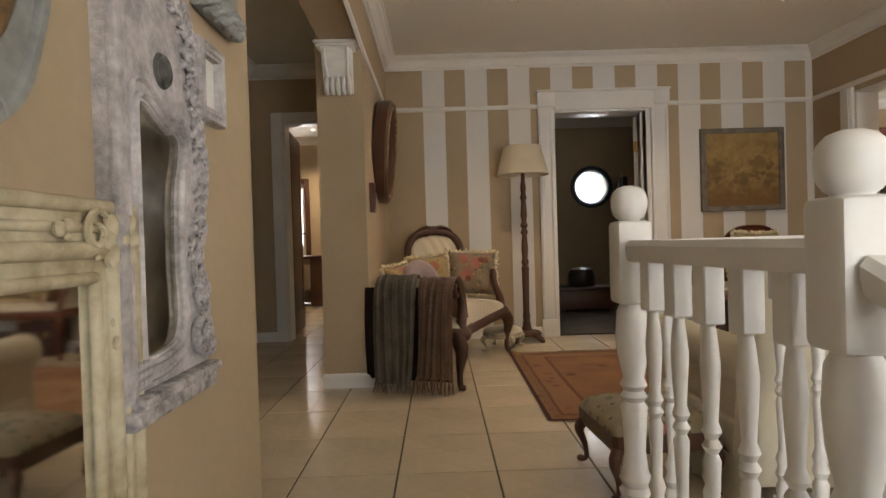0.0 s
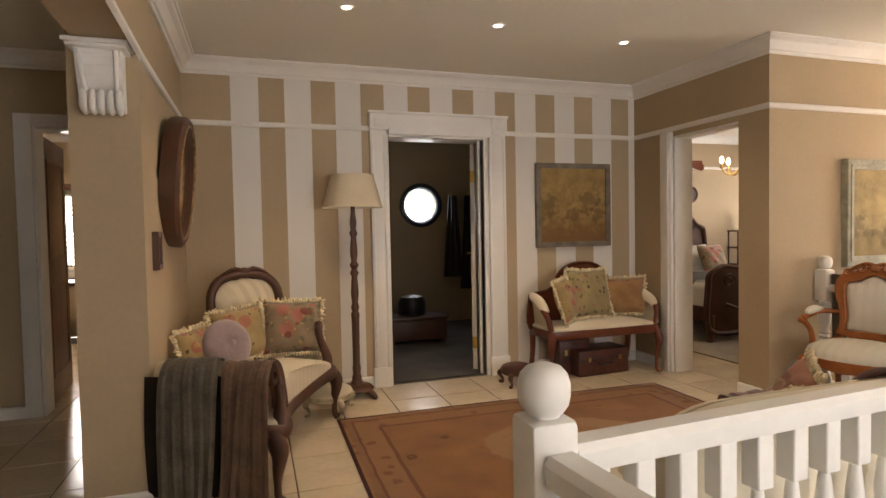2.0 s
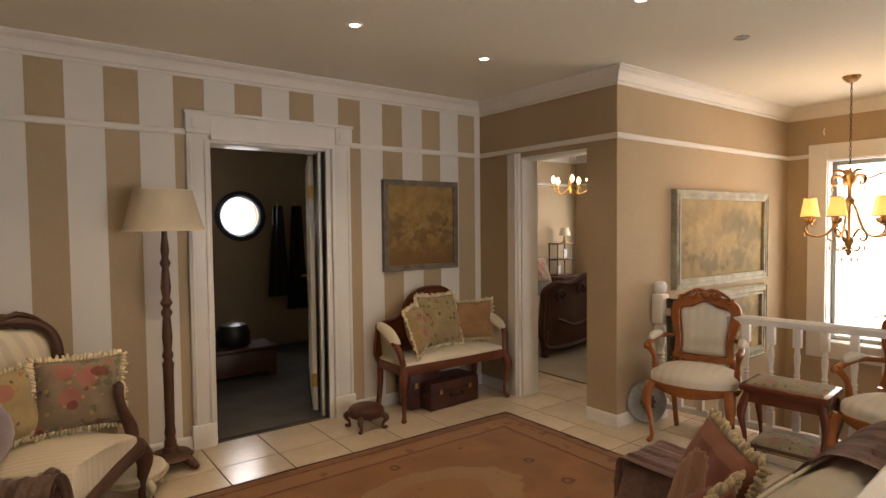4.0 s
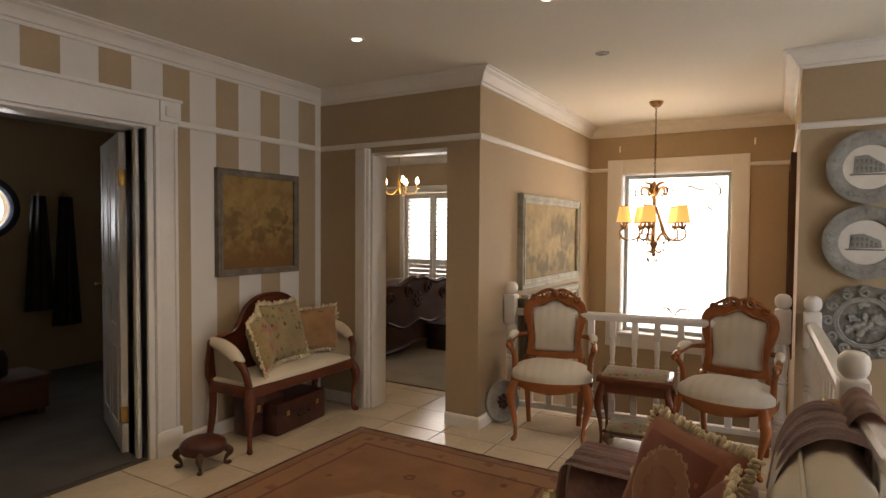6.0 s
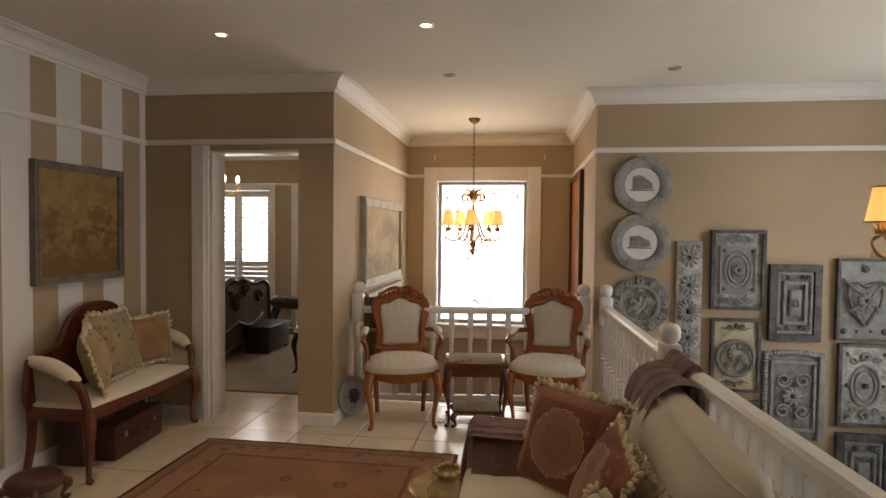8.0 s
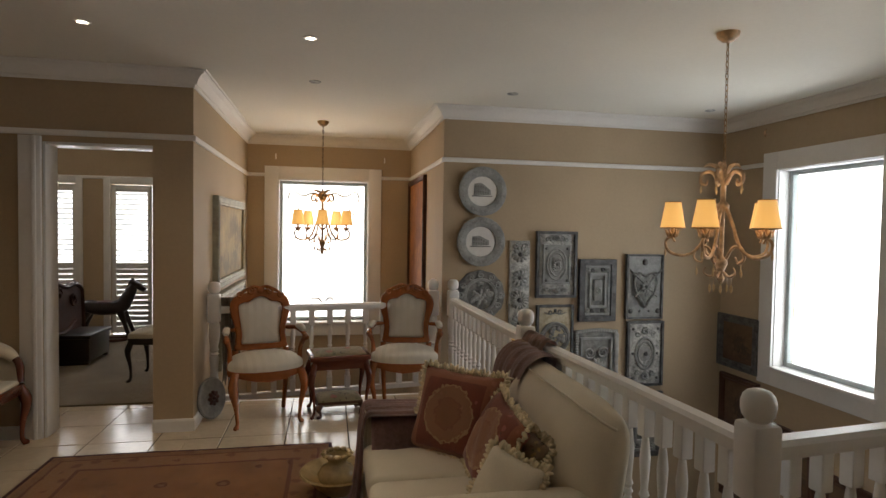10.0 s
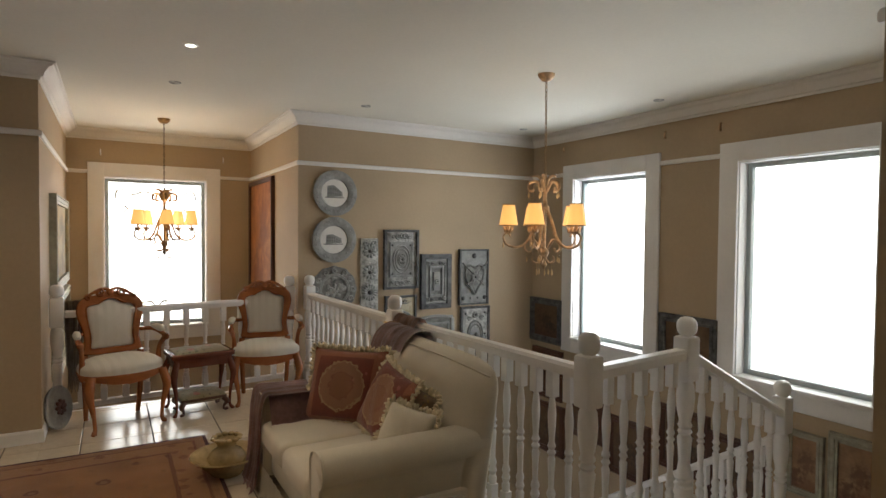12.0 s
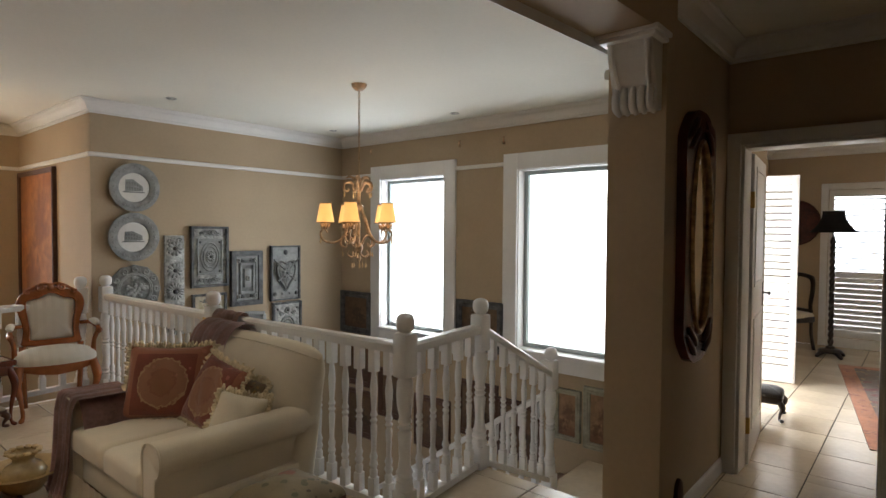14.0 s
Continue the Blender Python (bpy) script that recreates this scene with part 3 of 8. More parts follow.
window_set("window_1", "y", 2.21, 3.27, 0.33, 2.03, XWIN, 1, "tall bright window with etched glass behind the chandelier")
window_set("window_2", "x", 2.40, 3.36, 0.33, 2.02, YS, -1, "tall bright window in a wide white frame")
window_set("window_3", "x", 0.54, 1.50, 0.33, 2.02, YS, -1, "tall bright window in a wide white frame")

# outdoors: pale ground and a bright hazy sky behind the windows
structure(link_mesh("ground", boxed((-400, -400, LOW - 0.6), (400, 400, LOW - 0.5)), M_STONE), "pale ground outside", "ground")
for _a, _b in (((0.75, -3.6, LOW), (12.0, -3.5, 5.0)), ((8.8, -1.0, LOW), (8.9, 9.5, 5.0)), ((-4.0, 10.2, -1.0), (4.5, 10.3, 4.0)), ((-4.5, -7.6, -1.0), (0.5, -7.5, 4.0))):
    structure(link_mesh("backdrop", boxed(_a, _b), M_SKYGLOW), "bright hazy sky outside the windows", "sky")


# ---- doors and their frames ----
def door_frame(name, pieces, label):
    d = structure(new(name), label, "door frame")
    for nm, a, b in pieces:
        part(nm, boxed(a, b, bevel=0.005), M_WHITE, d)
    return d


f = door_frame("door_1", [
    ("casing", (0.955, YN - 0.03, 0), (1.085, YN, 2.075)), ("casing", (1.97, YN - 0.03, 0), (2.13, YN, 2.075)),
    ("lintel", (1.105, YN - 0.04, 2.04), (2.00, YN, 2.20)), ("cap", (0.94, YN - 0.055, 2.20), (2.15, YN, 2.222)),
    ("corner_block", (0.95, YN - 0.05, 2.075), (1.105, YN, 2.20)), ("corner_block", (2.00, YN - 0.05, 2.075), (2.14, YN, 2.20)),
    ("rosette", (0.985, YN - 0.062, 2.105), (1.07, YN - 0.05, 2.17)), ("rosette", (2.03, YN - 0.062, 2.105), (2.11, YN - 0.05, 2.17)),
    ("plinth", (0.945, YN - 0.045, 0), (1.09, YN, 0.16)), ("plinth", (1.965, YN - 0.045, 0), (2.14, YN, 0.16)),
    ("bead", (1.06, YN - 0.042, 0.16), (1.085, YN - 0.03, 2.04)), ("bead", (1.97, YN - 0.042, 0.16), (1.995, YN - 0.03, 2.04)),
    ("bead", (0.968, YN - 0.038, 0.16), (0.985, YN - 0.03, 2.04)), ("bead", (2.10, YN - 0.038, 0.16), (2.118, YN - 0.03, 2.04)),
    ("jamb", (1.085, YN - 0.02, 0), (1.105, YN + 0.21, 2.04)), ("jamb", (1.93, YN - 0.02, 0), (1.97, YN + 0.21, 2.04)),
    ("head", (1.105, YN - 0.02, 2.02), (1.93, YN + 0.21, 2.04)), ("stop", (1.905, YN + 0.06, 0), (1.93, YN + 0.10, 2.02))],
    "white panelled door frame with corner blocks and cap")
f.location.x = -0.03
f = door_frame("door_2", [
    ("casing", (XE - 0.03, 4.575, 0), (XE, 4.71, 2.055)), ("bead", (XE - 0.042, 4.60, 0), (XE - 0.03, 4.63, 2.055)),
    ("jamb", (XE, 4.555, 0), (XE + 0.18, 4.575, 2.02)), ("head", (XE, DOOR_B[0], 2.0), (XE + 0.18, 4.555, 2.02))],
    "white door casing at the bedroom doorway")
f = door_frame("door_3", [
    ("casing", (-1.525, 5.225, 0), (-1.42, 5.25, 2.125)), ("casing", (-1.42, 5.225, 2.04), (-0.76, 5.25, 2.125)),
    ("jamb", (-1.42, 5.24, 0), (-1.40, 5.41, 2.04)), ("head", (-1.40, 5.24, 2.02), (-0.76, 5.41, 2.04))],
    "pale door frame at the passage end")
f = door_frame("door_4", [
    ("casing", (-0.615, -0.2, 0), (-0.542, -0.17, 2.02)), ("casing", (-1.39, -0.2, 0), (-1.31, -0.17, 2.02)), ("casing", (-1.31, -0.2, 1.95), (-0.615, -0.17, 2.02)),
    ("jamb", (-0.635, -0.36, 0), (-0.615, -0.19, 1.95)), ("jamb", (-1.31, -0.36, 0), (-1.29, -0.19, 1.95)), ("head", (-1.29, -0.36, 1.93), (-0.635, -0.19, 1.95))],
    "pale door frame at the end of the passage")


# ---- balustrade ----
NEWEL = [(0.030, 0.0), (0.046, 0.0), (0.046, 0.16), (0.040, 0.175), (0.045, 0.19), (0.036, 0.205), (0.044, 0.225), (0.034, 0.245), (0.028, 0.30), (0.031, 0.36), (0.036, 0.42), (0.026, 0.435), (0.036, 0.45), (0.026, 0.465), (0.036, 0.48), (0.028, 0.50), (0.040, 0.56), (0.044, 0.62), (0.040, 0.68), (0.030, 0.70), (0.030, 0.72)]


def newel_post(x, y, z0, extra, label, turn=0.0):
    p = thing("newel_post", (x, y, z0), label, "newel post", "newel posts", turn)
    h = extra
    prof = [(r, z * (0.72 + h) / 0.72) for r, z in NEWEL]
    part("shaft", lathe(prof, 20), M_WHITE, p)
    bm = boxed((-0.046, -0.046, 0.0), (0.046, 0.046, 0.14), bevel=0.006)
    part("foot", bm, M_WHITE, p)
    part("block", boxed((-0.047, -0.047, 0.70 + h), (0.047, 0.047, 0.925 + h), bevel=0.014), M_WHITE, p)
    ball = [(0.030, 0.915), (0.028, 0.928), (0.036, 0.934), (0.044, 0.946), (0.048, 0.965), (0.048, 0.985), (0.043, 1.002), (0.032, 1.014), (0.016, 1.020), (0.0, 1.021)]
    part("ball_cap", lathe([(r, z + h) for r, z in ball], 20), M_WHITE, p)
    return p


BALUSTER = [(0.016, 0.0), (0.018, 0.04), (0.012, 0.055), (0.019, 0.075), (0.013, 0.095), (0.018, 0.115), (0.011, 0.14), (0.012, 0.20), (0.015, 0.27), (0.010, 0.285), (0.017, 0.30), (0.010, 0.315), (0.017, 0.33), (0.011, 0.35), (0.016, 0.44), (0.017, 0.47), (0.012, 0.53), (0.010, 0.545), (0.018, 0.555)]


def baluster_mesh(height):
    bm = lathe([(r * 1.2, 0.09 + z * (height - 0.22) / 0.555) for r, z in BALUSTER], 12)
    box(bm, (-0.022, -0.022, 0), (0.022, 0.022, 0.10), bevel=0.003, seg=1)
    box(bm, (-0.023, -0.023, height - 0.135), (0.023, 0.023, height), bevel=0.003, seg=1)
    return bm


HAND = [(-0.030, -0.052), (0.030, -0.052), (0.036, -0.030), (0.036, -0.012), (0.024, 0.002), (-0.024, 0.002), (-0.036, -0.012), (-0.036, -0.030)]


def bar(a, b, profile):
    """A bar of constant section between two points; profile rows are (side, height)."""
    a, b = Vector(a), Vector(b)
    d = b - a
    side = Vector((d.y, -d.x, 0)).normalized()
    bm = bmesh.new()
    ends = [[bm.verts.new(p + side * s + Vector((0, 0, h))) for s, h in profile] for p in (a, b)]
    k = len(profile)
    for i in range(k):
        bm.faces.new((ends[0][i], ends[1][i], ends[1][(i + 1) % k], ends[0][(i + 1) % k]))
    bm.faces.new(ends[0]), bm.faces.new(ends[1][::-1])
    return bm


def railing(a, b, top, low, count, label, gap=0.05):
    """A run of balusters between two newels; a and b are the floor points."""
    r = tagged(new("railing"), label, "railing", "white stair railings")
    va, vb = Vector(a), Vector(b)
    d = (vb - va)
    flat = Vector((d.x, d.y, 0)).normalized() * gap
    slope = d.z / math.hypot(d.x, d.y)
    up = Vector((flat.x, flat.y, gap * slope))
    part("handrail", bar(va + up + Vector((0, 0, top)), vb - up + Vector((0, 0, top)), HAND), M_WHITE, r, sharp=25)
    part("bottom_rail", bar(va + up + Vector((0, 0, low)), vb - up + Vector((0, 0, low)), [(-0.024, -0.04), (0.024, -0.04), (0.024, -0.004), (0.018, 0.0), (-0.018, 0.0), (-0.024, -0.004)]), M_WHITE, r)
    first = None
    turn = math.degrees(math.atan2(d.y, d.x))
    for k in range(count):
        p = va + d * (k + 1) / (count + 1) + Vector((0, 0, low - 0.004))
        if first is None:
            first = part("baluster", baluster_mesh(top - low - 0.035), M_WHITE, r)
            first.matrix_basis = pose(*p, 0, 0, turn)
        else:
            again(first, p, turn)
    return r


structure(part("beam_edge_rail", bar((XW, 3.45, 2.10), (XW, 1.27, 2.20), [(-0.002, -0.038), (-0.02, -0.03), (-0.02, -0.008), (-0.002, 0.002)]), M_CORNICE, None), "white moulding along the beam edge", "trim")

NA, NB, NM, NP, NQ, NW, NC = (0.517, 1.464), (0.594, 0.728), (2.215, 1.565), (3.975, 1.61), (4.10, 1.765), (3.875, 3.56), (0.70, -0.32)
for q, z0, ex in ((NA, 0, 0.005), (NB, 0, 0.012), (NM, 0, 0.0), (NP, 0, 0.015), (NQ, 0, 0.005), (NW, 0, 0.008), (NC, LAND, 0.09)):
    newel_post(*q, z0, ex, "white turned newel post with a ball cap")
newel_post(3.35, -0.30, LAND - 0.183 * 10, 0.0, "white turned newel post at the foot of the stairs")
railing((*NA, 0), (*NB, 0), 0.875, 0.05, 5, "white turned balustrade along the landing edge")
railing((*NA, 0), (*NM, 0), 0.875, 0.05, 15, "white turned balustrade behind the cream sofa")
railing((*NM, 0), (*NP, 0), 0.875, 0.05, 14, "white turned balustrade over the stairwell")
railing((*NQ, 0), (*NW, 0), 0.83, 0.12, 11, "white balustrade behind the two armchairs")
railing((*NB, 0.0), (*NC, LAND + 0.05), 0.875, 0.06, 6, "white sloping balustrade beside the steps")
railing((NC[0], NC[1], LAND), (3.35, -0.30, LAND - 0.183 * 10), 0.80, 0.10, 20, "white sloping balustrade of the lower flight")


# ---- shapes and cloths that several things share ----
def floral(name, ground, colors, scale=26.0, cover=0.55, rough=0.9):
    """Woven or printed flowers on a ground colour."""
    m = material(name, ground, rough, vary=0.14, scale=8, fine=120, bump=0.25, bump_scale=260, sheen=0.2)
    n, ln, b = nodes_of(m)
    last = b.inputs["Base Color"].links[0].from_socket
    tc = n.new("ShaderNodeTexCoord")
    wob, off = n.new("ShaderNodeTexNoise"), n.new("ShaderNodeVectorMath")
    wob.inputs["Scale"].default_value = scale * 0.9
    ln.new(tc.outputs["Object"], wob.inputs["Vector"])
    off.operation = "MULTIPLY_ADD"
    ln.new(wob.outputs["Color"], off.inputs[0])
    off.inputs[1].default_value = (0.03, 0.03, 0.03)
    ln.new(tc.outputs["Object"], off.inputs[2])
    for k, (col, sc, size) in enumerate(colors):
        v = n.new("ShaderNodeTexVoronoi")
        v.inputs["Scale"].default_value = sc
        ln.new(off.outputs[0], v.inputs["Vector"])
        near = math_node(n, ln, "LESS_THAN", v.outputs["Distance"], size)
        sep = n.new("ShaderNodeSeparateColor")
        ln.new(v.outputs["Color"], sep.inputs[0])
        keep = math_node(n, ln, "LESS_THAN", sep.outputs[k % 3], cover)
        last = mix_color(n, ln, math_node(n, ln, "MULTIPLY", math_node(n, ln, "MULTIPLY", near, keep), 0.8), last, col)
    ln.new(last, b.inputs["Base Color"])
    return m


def striped_cloth(name, ground, stripe, period, axis=0, width=0.45):
    m = material(name, ground, 0.85, vary=0.06, scale=4, fine=160, bump=0.12, bump_scale=280, sheen=0.2)
    n, ln, b = nodes_of(m)
    base = b.inputs["Base Color"].links[0].from_socket
    tc, sep = n.new("ShaderNodeTexCoord"), n.new("ShaderNodeSeparateXYZ")
    ln.new(tc.outputs["Object"], sep.inputs[0])
    u = math_node(n, ln, "FRACT", math_node(n, ln, "ADD", math_node(n, ln, "DIVIDE", sep.outputs[axis], period), 40.25))
    d = math_node(n, ln, "ABSOLUTE", math_node(n, ln, "SUBTRACT", u, 0.5))
    f = n.new("ShaderNodeMapRange")
    ln.new(d, f.inputs["Value"])
    f.inputs["From Min"].default_value, f.inputs["From Max"].default_value = width / 2 + 0.04, width / 2 - 0.04
    ln.new(mix_color(n, ln, f.outputs[0], base, stripe), b.inputs["Base Color"])
    return m


M_CHAIRCLOTH = striped_cloth("cream striped damask", (0.68, 0.64, 0.555), (0.64, 0.60, 0.515), 0.06)
M_CHAISECLOTH = striped_cloth("cream ribbed silk", (0.70, 0.62, 0.47), (0.63, 0.55, 0.41), 0.055)
RED, ROSE, LEAF, GOLD, INK = (0.16, 0.03, 0.025), (0.38, 0.13, 0.10), (0.12, 0.12, 0.06), (0.42, 0.28, 0.10), (0.07, 0.045, 0.03)
M_FLORAL_A = floral("dark floral tapestry", (0.25, 0.185, 0.12), [(LEAF, 17, 0.36), (ROSE, 8.5, 0.42), (RED, 11, 0.26), (GOLD, 22, 0.22)], cover=0.65)
M_FLORAL_B = floral("golden floral tapestry", (0.37, 0.275, 0.13), [(LEAF, 15, 0.34), (ROSE, 9, 0.38), (INK, 21, 0.24), (GOLD, 15, 0.32)], cover=0.6)
M_FLORAL_C = floral("olive floral tapestry", (0.33, 0.26, 0.13), [(INK, 18, 0.30), (LEAF, 24, 0.32), (ROSE, 14, 0.24)])
M_OLDGOLD = floral("old-gold brocade", (0.34, 0.19, 0.08), [(ROSE, 16, 0.25), (INK, 24, 0.2)], cover=0.4)
M_STOOLTOP = floral("needlepoint seat", (0.30, 0.25, 0.15), [(LEAF, 16, 0.3), (ROSE, 10, 0.32), (INK, 22, 0.2)])


def medallion_cloth():
    """Wine-red tapestry with a cream roundel, in the cushion's own plane."""
    m = floral("wine-red medallion tapestry", (0.20, 0.055, 0.035), [(ROSE, 16, 0.2), (INK, 26, 0.15)])
    n, ln, b = nodes_of(m)
    base = b.inputs["Base Color"].links[0].from_socket
    tc, sep = n.new("ShaderNodeTexCoord"), n.new("ShaderNodeSeparateXYZ")
    ln.new(tc.outputs["Object"], sep.inputs[0])
    dx = math_node(n, ln, "MULTIPLY", sep.outputs[0], sep.outputs[0])
    dz = math_node(n, ln, "POWER", math_node(n, ln, "SUBTRACT", sep.outputs[2], 0.20), 2.0)
    r = math_node(n, ln, "SQRT", math_node(n, ln, "ADD", dx, dz))
    wob = n.new("ShaderNodeTexNoise")
    wob.inputs["Scale"].default_value = 42
    ln.new(tc.outputs["Object"], wob.inputs["Vector"])
    r = math_node(n, ln, "ADD", r, math_node(n, ln, "MULTIPLY", math_node(n, ln, "SUBTRACT", wob.outputs[0], 0.5), 0.05))
    inner = mix_color(n, ln, 0.6, base, (0.36, 0.20, 0.11))
    inner = mix_color(n, ln, math_node(n, ln, "LESS_THAN", r, 0.075), inner, (0.24, 0.10, 0.06))
    inner = mix_color(n, ln, math_node(n, ln, "LESS_THAN", r, 0.066), inner, mix_color(n, ln, 0.5, base, (0.34, 0.19, 0.10)))
    c = mix_color(n, ln, math_node(n, ln, "LESS_THAN", r, 0.135), base, (0.40, 0.25, 0.13))
    c = mix_color(n, ln, math_node(n, ln, "LESS_THAN", r, 0.125), c, inner)
    edge = math_node(n, ln, "MAXIMUM", math_node(n, ln, "ABSOLUTE", sep.outputs[0]), math_node(n, ln, "ABSOLUTE", math_node(n, ln, "SUBTRACT", sep.outputs[2], 0.195)))
    c = mix_color(n, ln, math_node(n, ln, "MULTIPLY", math_node(n, ln, "GREATER_THAN", edge, 0.165), 0.6), c, (0.36, 0.15, 0.08))
    ln.new(c, b.inputs["Base Color"])
    return m


M_MEDALLION = medallion_cloth()


def closed_curve(half, per=5):
    """A closed outline, symmetric in x, from half of it given from top to bottom."""
    pts = [(x, 0, z) for x, z in half] + [(-x, 0, z) for x, z in half[::-1] if x > 1e-6]
    k = len(pts)
    out = []
    for i in range(k):
        a, b, c, d = (Vector(pts[(i + j) % k]) for j in (-1, 0, 1, 2))
        for s in range(per):
            t = s / per
            q = 0.5 * (2 * b + (c - a) * t + (2 * a - 5 * b + 4 * c - d) * t * t + (3 * b - a - 3 * c + d) * t ** 3)
            out.append((q.x, q.z))
    return out


def shrink(outline, f, c=None):
    cx = sum(p[0] for p in outline) / len(outline) if c is None else c[0]
    cz = sum(p[1] for p in outline) / len(outline) if c is None else c[1]
    return [(cx + (x - cx) * f, cz + (z - cz) * f) for x, z in outline]


def pad(outline, y0, bulge, bm=None, m=None, power=2.0, back=0.0):
    """A domed pad over an outline of (x, z), swelling towards -y."""
    bm = bm or bmesh.new()
    k, made, rings = len(outline), [], []
    for s in (1.0, 0.985, 0.94, 0.85, 0.68, 0.42, 0.15):
        pts = shrink(outline, s)
        ring = [bm.verts.new((x, y0 - bulge * (1 - s ** power) ** 0.5, z)) for x, z in pts]
        rings.append(ring)
        made += ring
    foot = [bm.verts.new((x, y0 + back, z)) for x, z in outline] if back else None
    if foot:
        made += foot
        rings.insert(0, foot)
    for a, b in zip(rings, rings[1:]):
        for i in range(k):
            bm.faces.new((a[i], a[(i + 1) % k], b[(i + 1) % k], b[i]))
    bm.faces.new(rings[-1]), bm.faces.new(rings[0][::-1])
    if m is not None:
        bmesh.ops.transform(bm, matrix=m, verts=made)
    return bm


def lump(bm, at, r, squash=(1, 1, 1), n=8):
    """A small rounded knob."""
    v = bmesh.ops.create_uvsphere(bm, u_segments=n, v_segments=max(4, n // 2 + 1), radius=r)["verts"]
    bmesh.ops.transform(bm, matrix=Matrix.Translation(at) @ Matrix.Diagonal((*squash, 1)), verts=v)


def rosette(bm, cx, cz, r, y, petals=10, h=0.02):
    """A carved flower on a board that faces -y."""
    for k in range(petals):
        a = 2 * math.pi * k / petals
        v = bmesh.ops.create_uvsphere(bm, u_segments=6, v_segments=5, radius=1)["verts"]
        bmesh.ops.transform(bm, matrix=Matrix.Translation((cx + 0.62 * r * math.cos(a), y, cz + 0.62 * r * math.sin(a))) @ Matrix.Rotation(-a, 4, "Y") @ Matrix.Diagonal((0.40 * r, h * 0.7, 0.62 * r * math.sin(math.pi / petals) * 1.25, 1)), verts=v)
    lump(bm, (cx, y - h * 0.2, cz), 0.26 * r, (1, h / (0.26 * r) * 0.9, 1))


def scroll(bm, cx, cz, r, y, turns=1.4, side=1, thick=0.008, start=0.0):
    """A carved C-scroll on a board that faces -y."""
    pts = []
    for k in range(int(16 * turns) + 1):
        a = start + side * 2 * math.pi * turns * k / int(16 * turns)
        q = r * (1 - 0.78 * k / int(16 * turns))
        pts.append((cx + q * math.cos(a), y, cz + q * math.sin(a)))
    tube(bm, pts, [thick * 0.6, thick, thick, thick * 0.9, thick * 0.7], 6)


def cushion(at, size, mat, label, turn=0.0, tilt=0.0, roll=0.0, fringe=None, name="cushion", group="cushions", seed=1):
    """A stuffed cushion that stands on its lower edge and faces -y before it is turned."""
    w, h, d = size
    c = tagged(new(name), label, "cushion", group)
    c.matrix_world = pose(*at, 0, 0, turn) @ pose(0, 0, 0, tilt, roll, 0)
    rnd = random.Random(seed)
    bm = bmesh.new()
    n = 14
    for sgn in (-1, 1):
        g = []
        for i in range(n + 1):
            row = []
            for j in range(n + 1):
                u, v = 2 * i / n - 1, 2 * j / n - 1
                e = max(0.0, (1 - abs(u) ** 3.2) * (1 - abs(v) ** 3.2)) ** 0.55
                x = w / 2 * u * (1 - 0.07 * (1 - v * v))
                z = h / 2 + h / 2 * v * (1 - 0.07 * (1 - u * u))
                wr = 0.006 * math.sin(9 * u + 5 * v + seed) * e
                row.append(bm.verts.new((x, sgn * d / 2 * e + wr, z)))
            g.append(row)
        for i in range(n):
            for j in range(n):
                bm.faces.new((g[i][j], g[i + 1][j], g[i + 1][j + 1], g[i][j + 1]))
    bmesh.ops.remove_doubles(bm, verts=bm.verts, dist=0.0008)
    part("cover", bm, mat, c, sharp=80)
    if fringe:
        bm = bmesh.new()
        count = int((w + h) * 2 / 0.016)
        for k in range(count):
            s = 4 * k / count
            e, t = int(s), s - int(s)
            u, v = ((-1 + 2 * t, -1), (1, -1 + 2 * t), (1 - 2 * t, 1), (-1, 1 - 2 * t))[e]
            px, pz = w / 2 * u * (1 - 0.07 * (1 - v * v)), h / 2 + h / 2 * v * (1 - 0.07 * (1 - u * u))
            o = Vector((u if abs(u) > 0.97 else 0.25 * u, 0, v if abs(v) > 0.97 else 0.25 * v)).normalized()
            for q in range(2):
                ln_ = 0.022 + 0.014 * rnd.random()
                a = Vector((px, rnd.uniform(-0.006, 0.006), pz)) - o * 0.006
                e2 = a + o * ln_ + Vector((rnd.uniform(-1, 1), rnd.uniform(-1, 1), rnd.uniform(-1, 1))) * 0.009
                tube(bm, [a, (a + e2) / 2 + Vector((0, rnd.uniform(-0.004, 0.004), 0)), e2], [0.005, 0.010, 0.005], 5)
        part("fringe", bm, fringe, c, "ruffled cream tassel fringe", sharp=80)
    return c


def cabriole(bm, top, foot, r0=0.026, r1=0.012, out=(0, 0)):
    """A curved furniture leg from top to foot; out: the way its knee swells."""
    t, f = Vector(top), Vector(foot)
    o = Vector((out[0], out[1], 0))
    pts = spline([t, t * 0.72 + f * 0.28 + o * 0.035, t * 0.4 + f * 0.6 + o * 0.006, t * 0.12 + f * 0.88 - o * 0.006, f + o * 0.012 + Vector((0, 0, 0.012))], 5)
    tube(bm, pts, [r0, r0 * 1.12, r0 * 0.72, r1, r1, r1 * 1.45], 10)
    lump(bm, f + o * 0.016 + Vector((0, 0, 0.013)), 0.016, (1.1, 1.1, 0.8))
    return bm


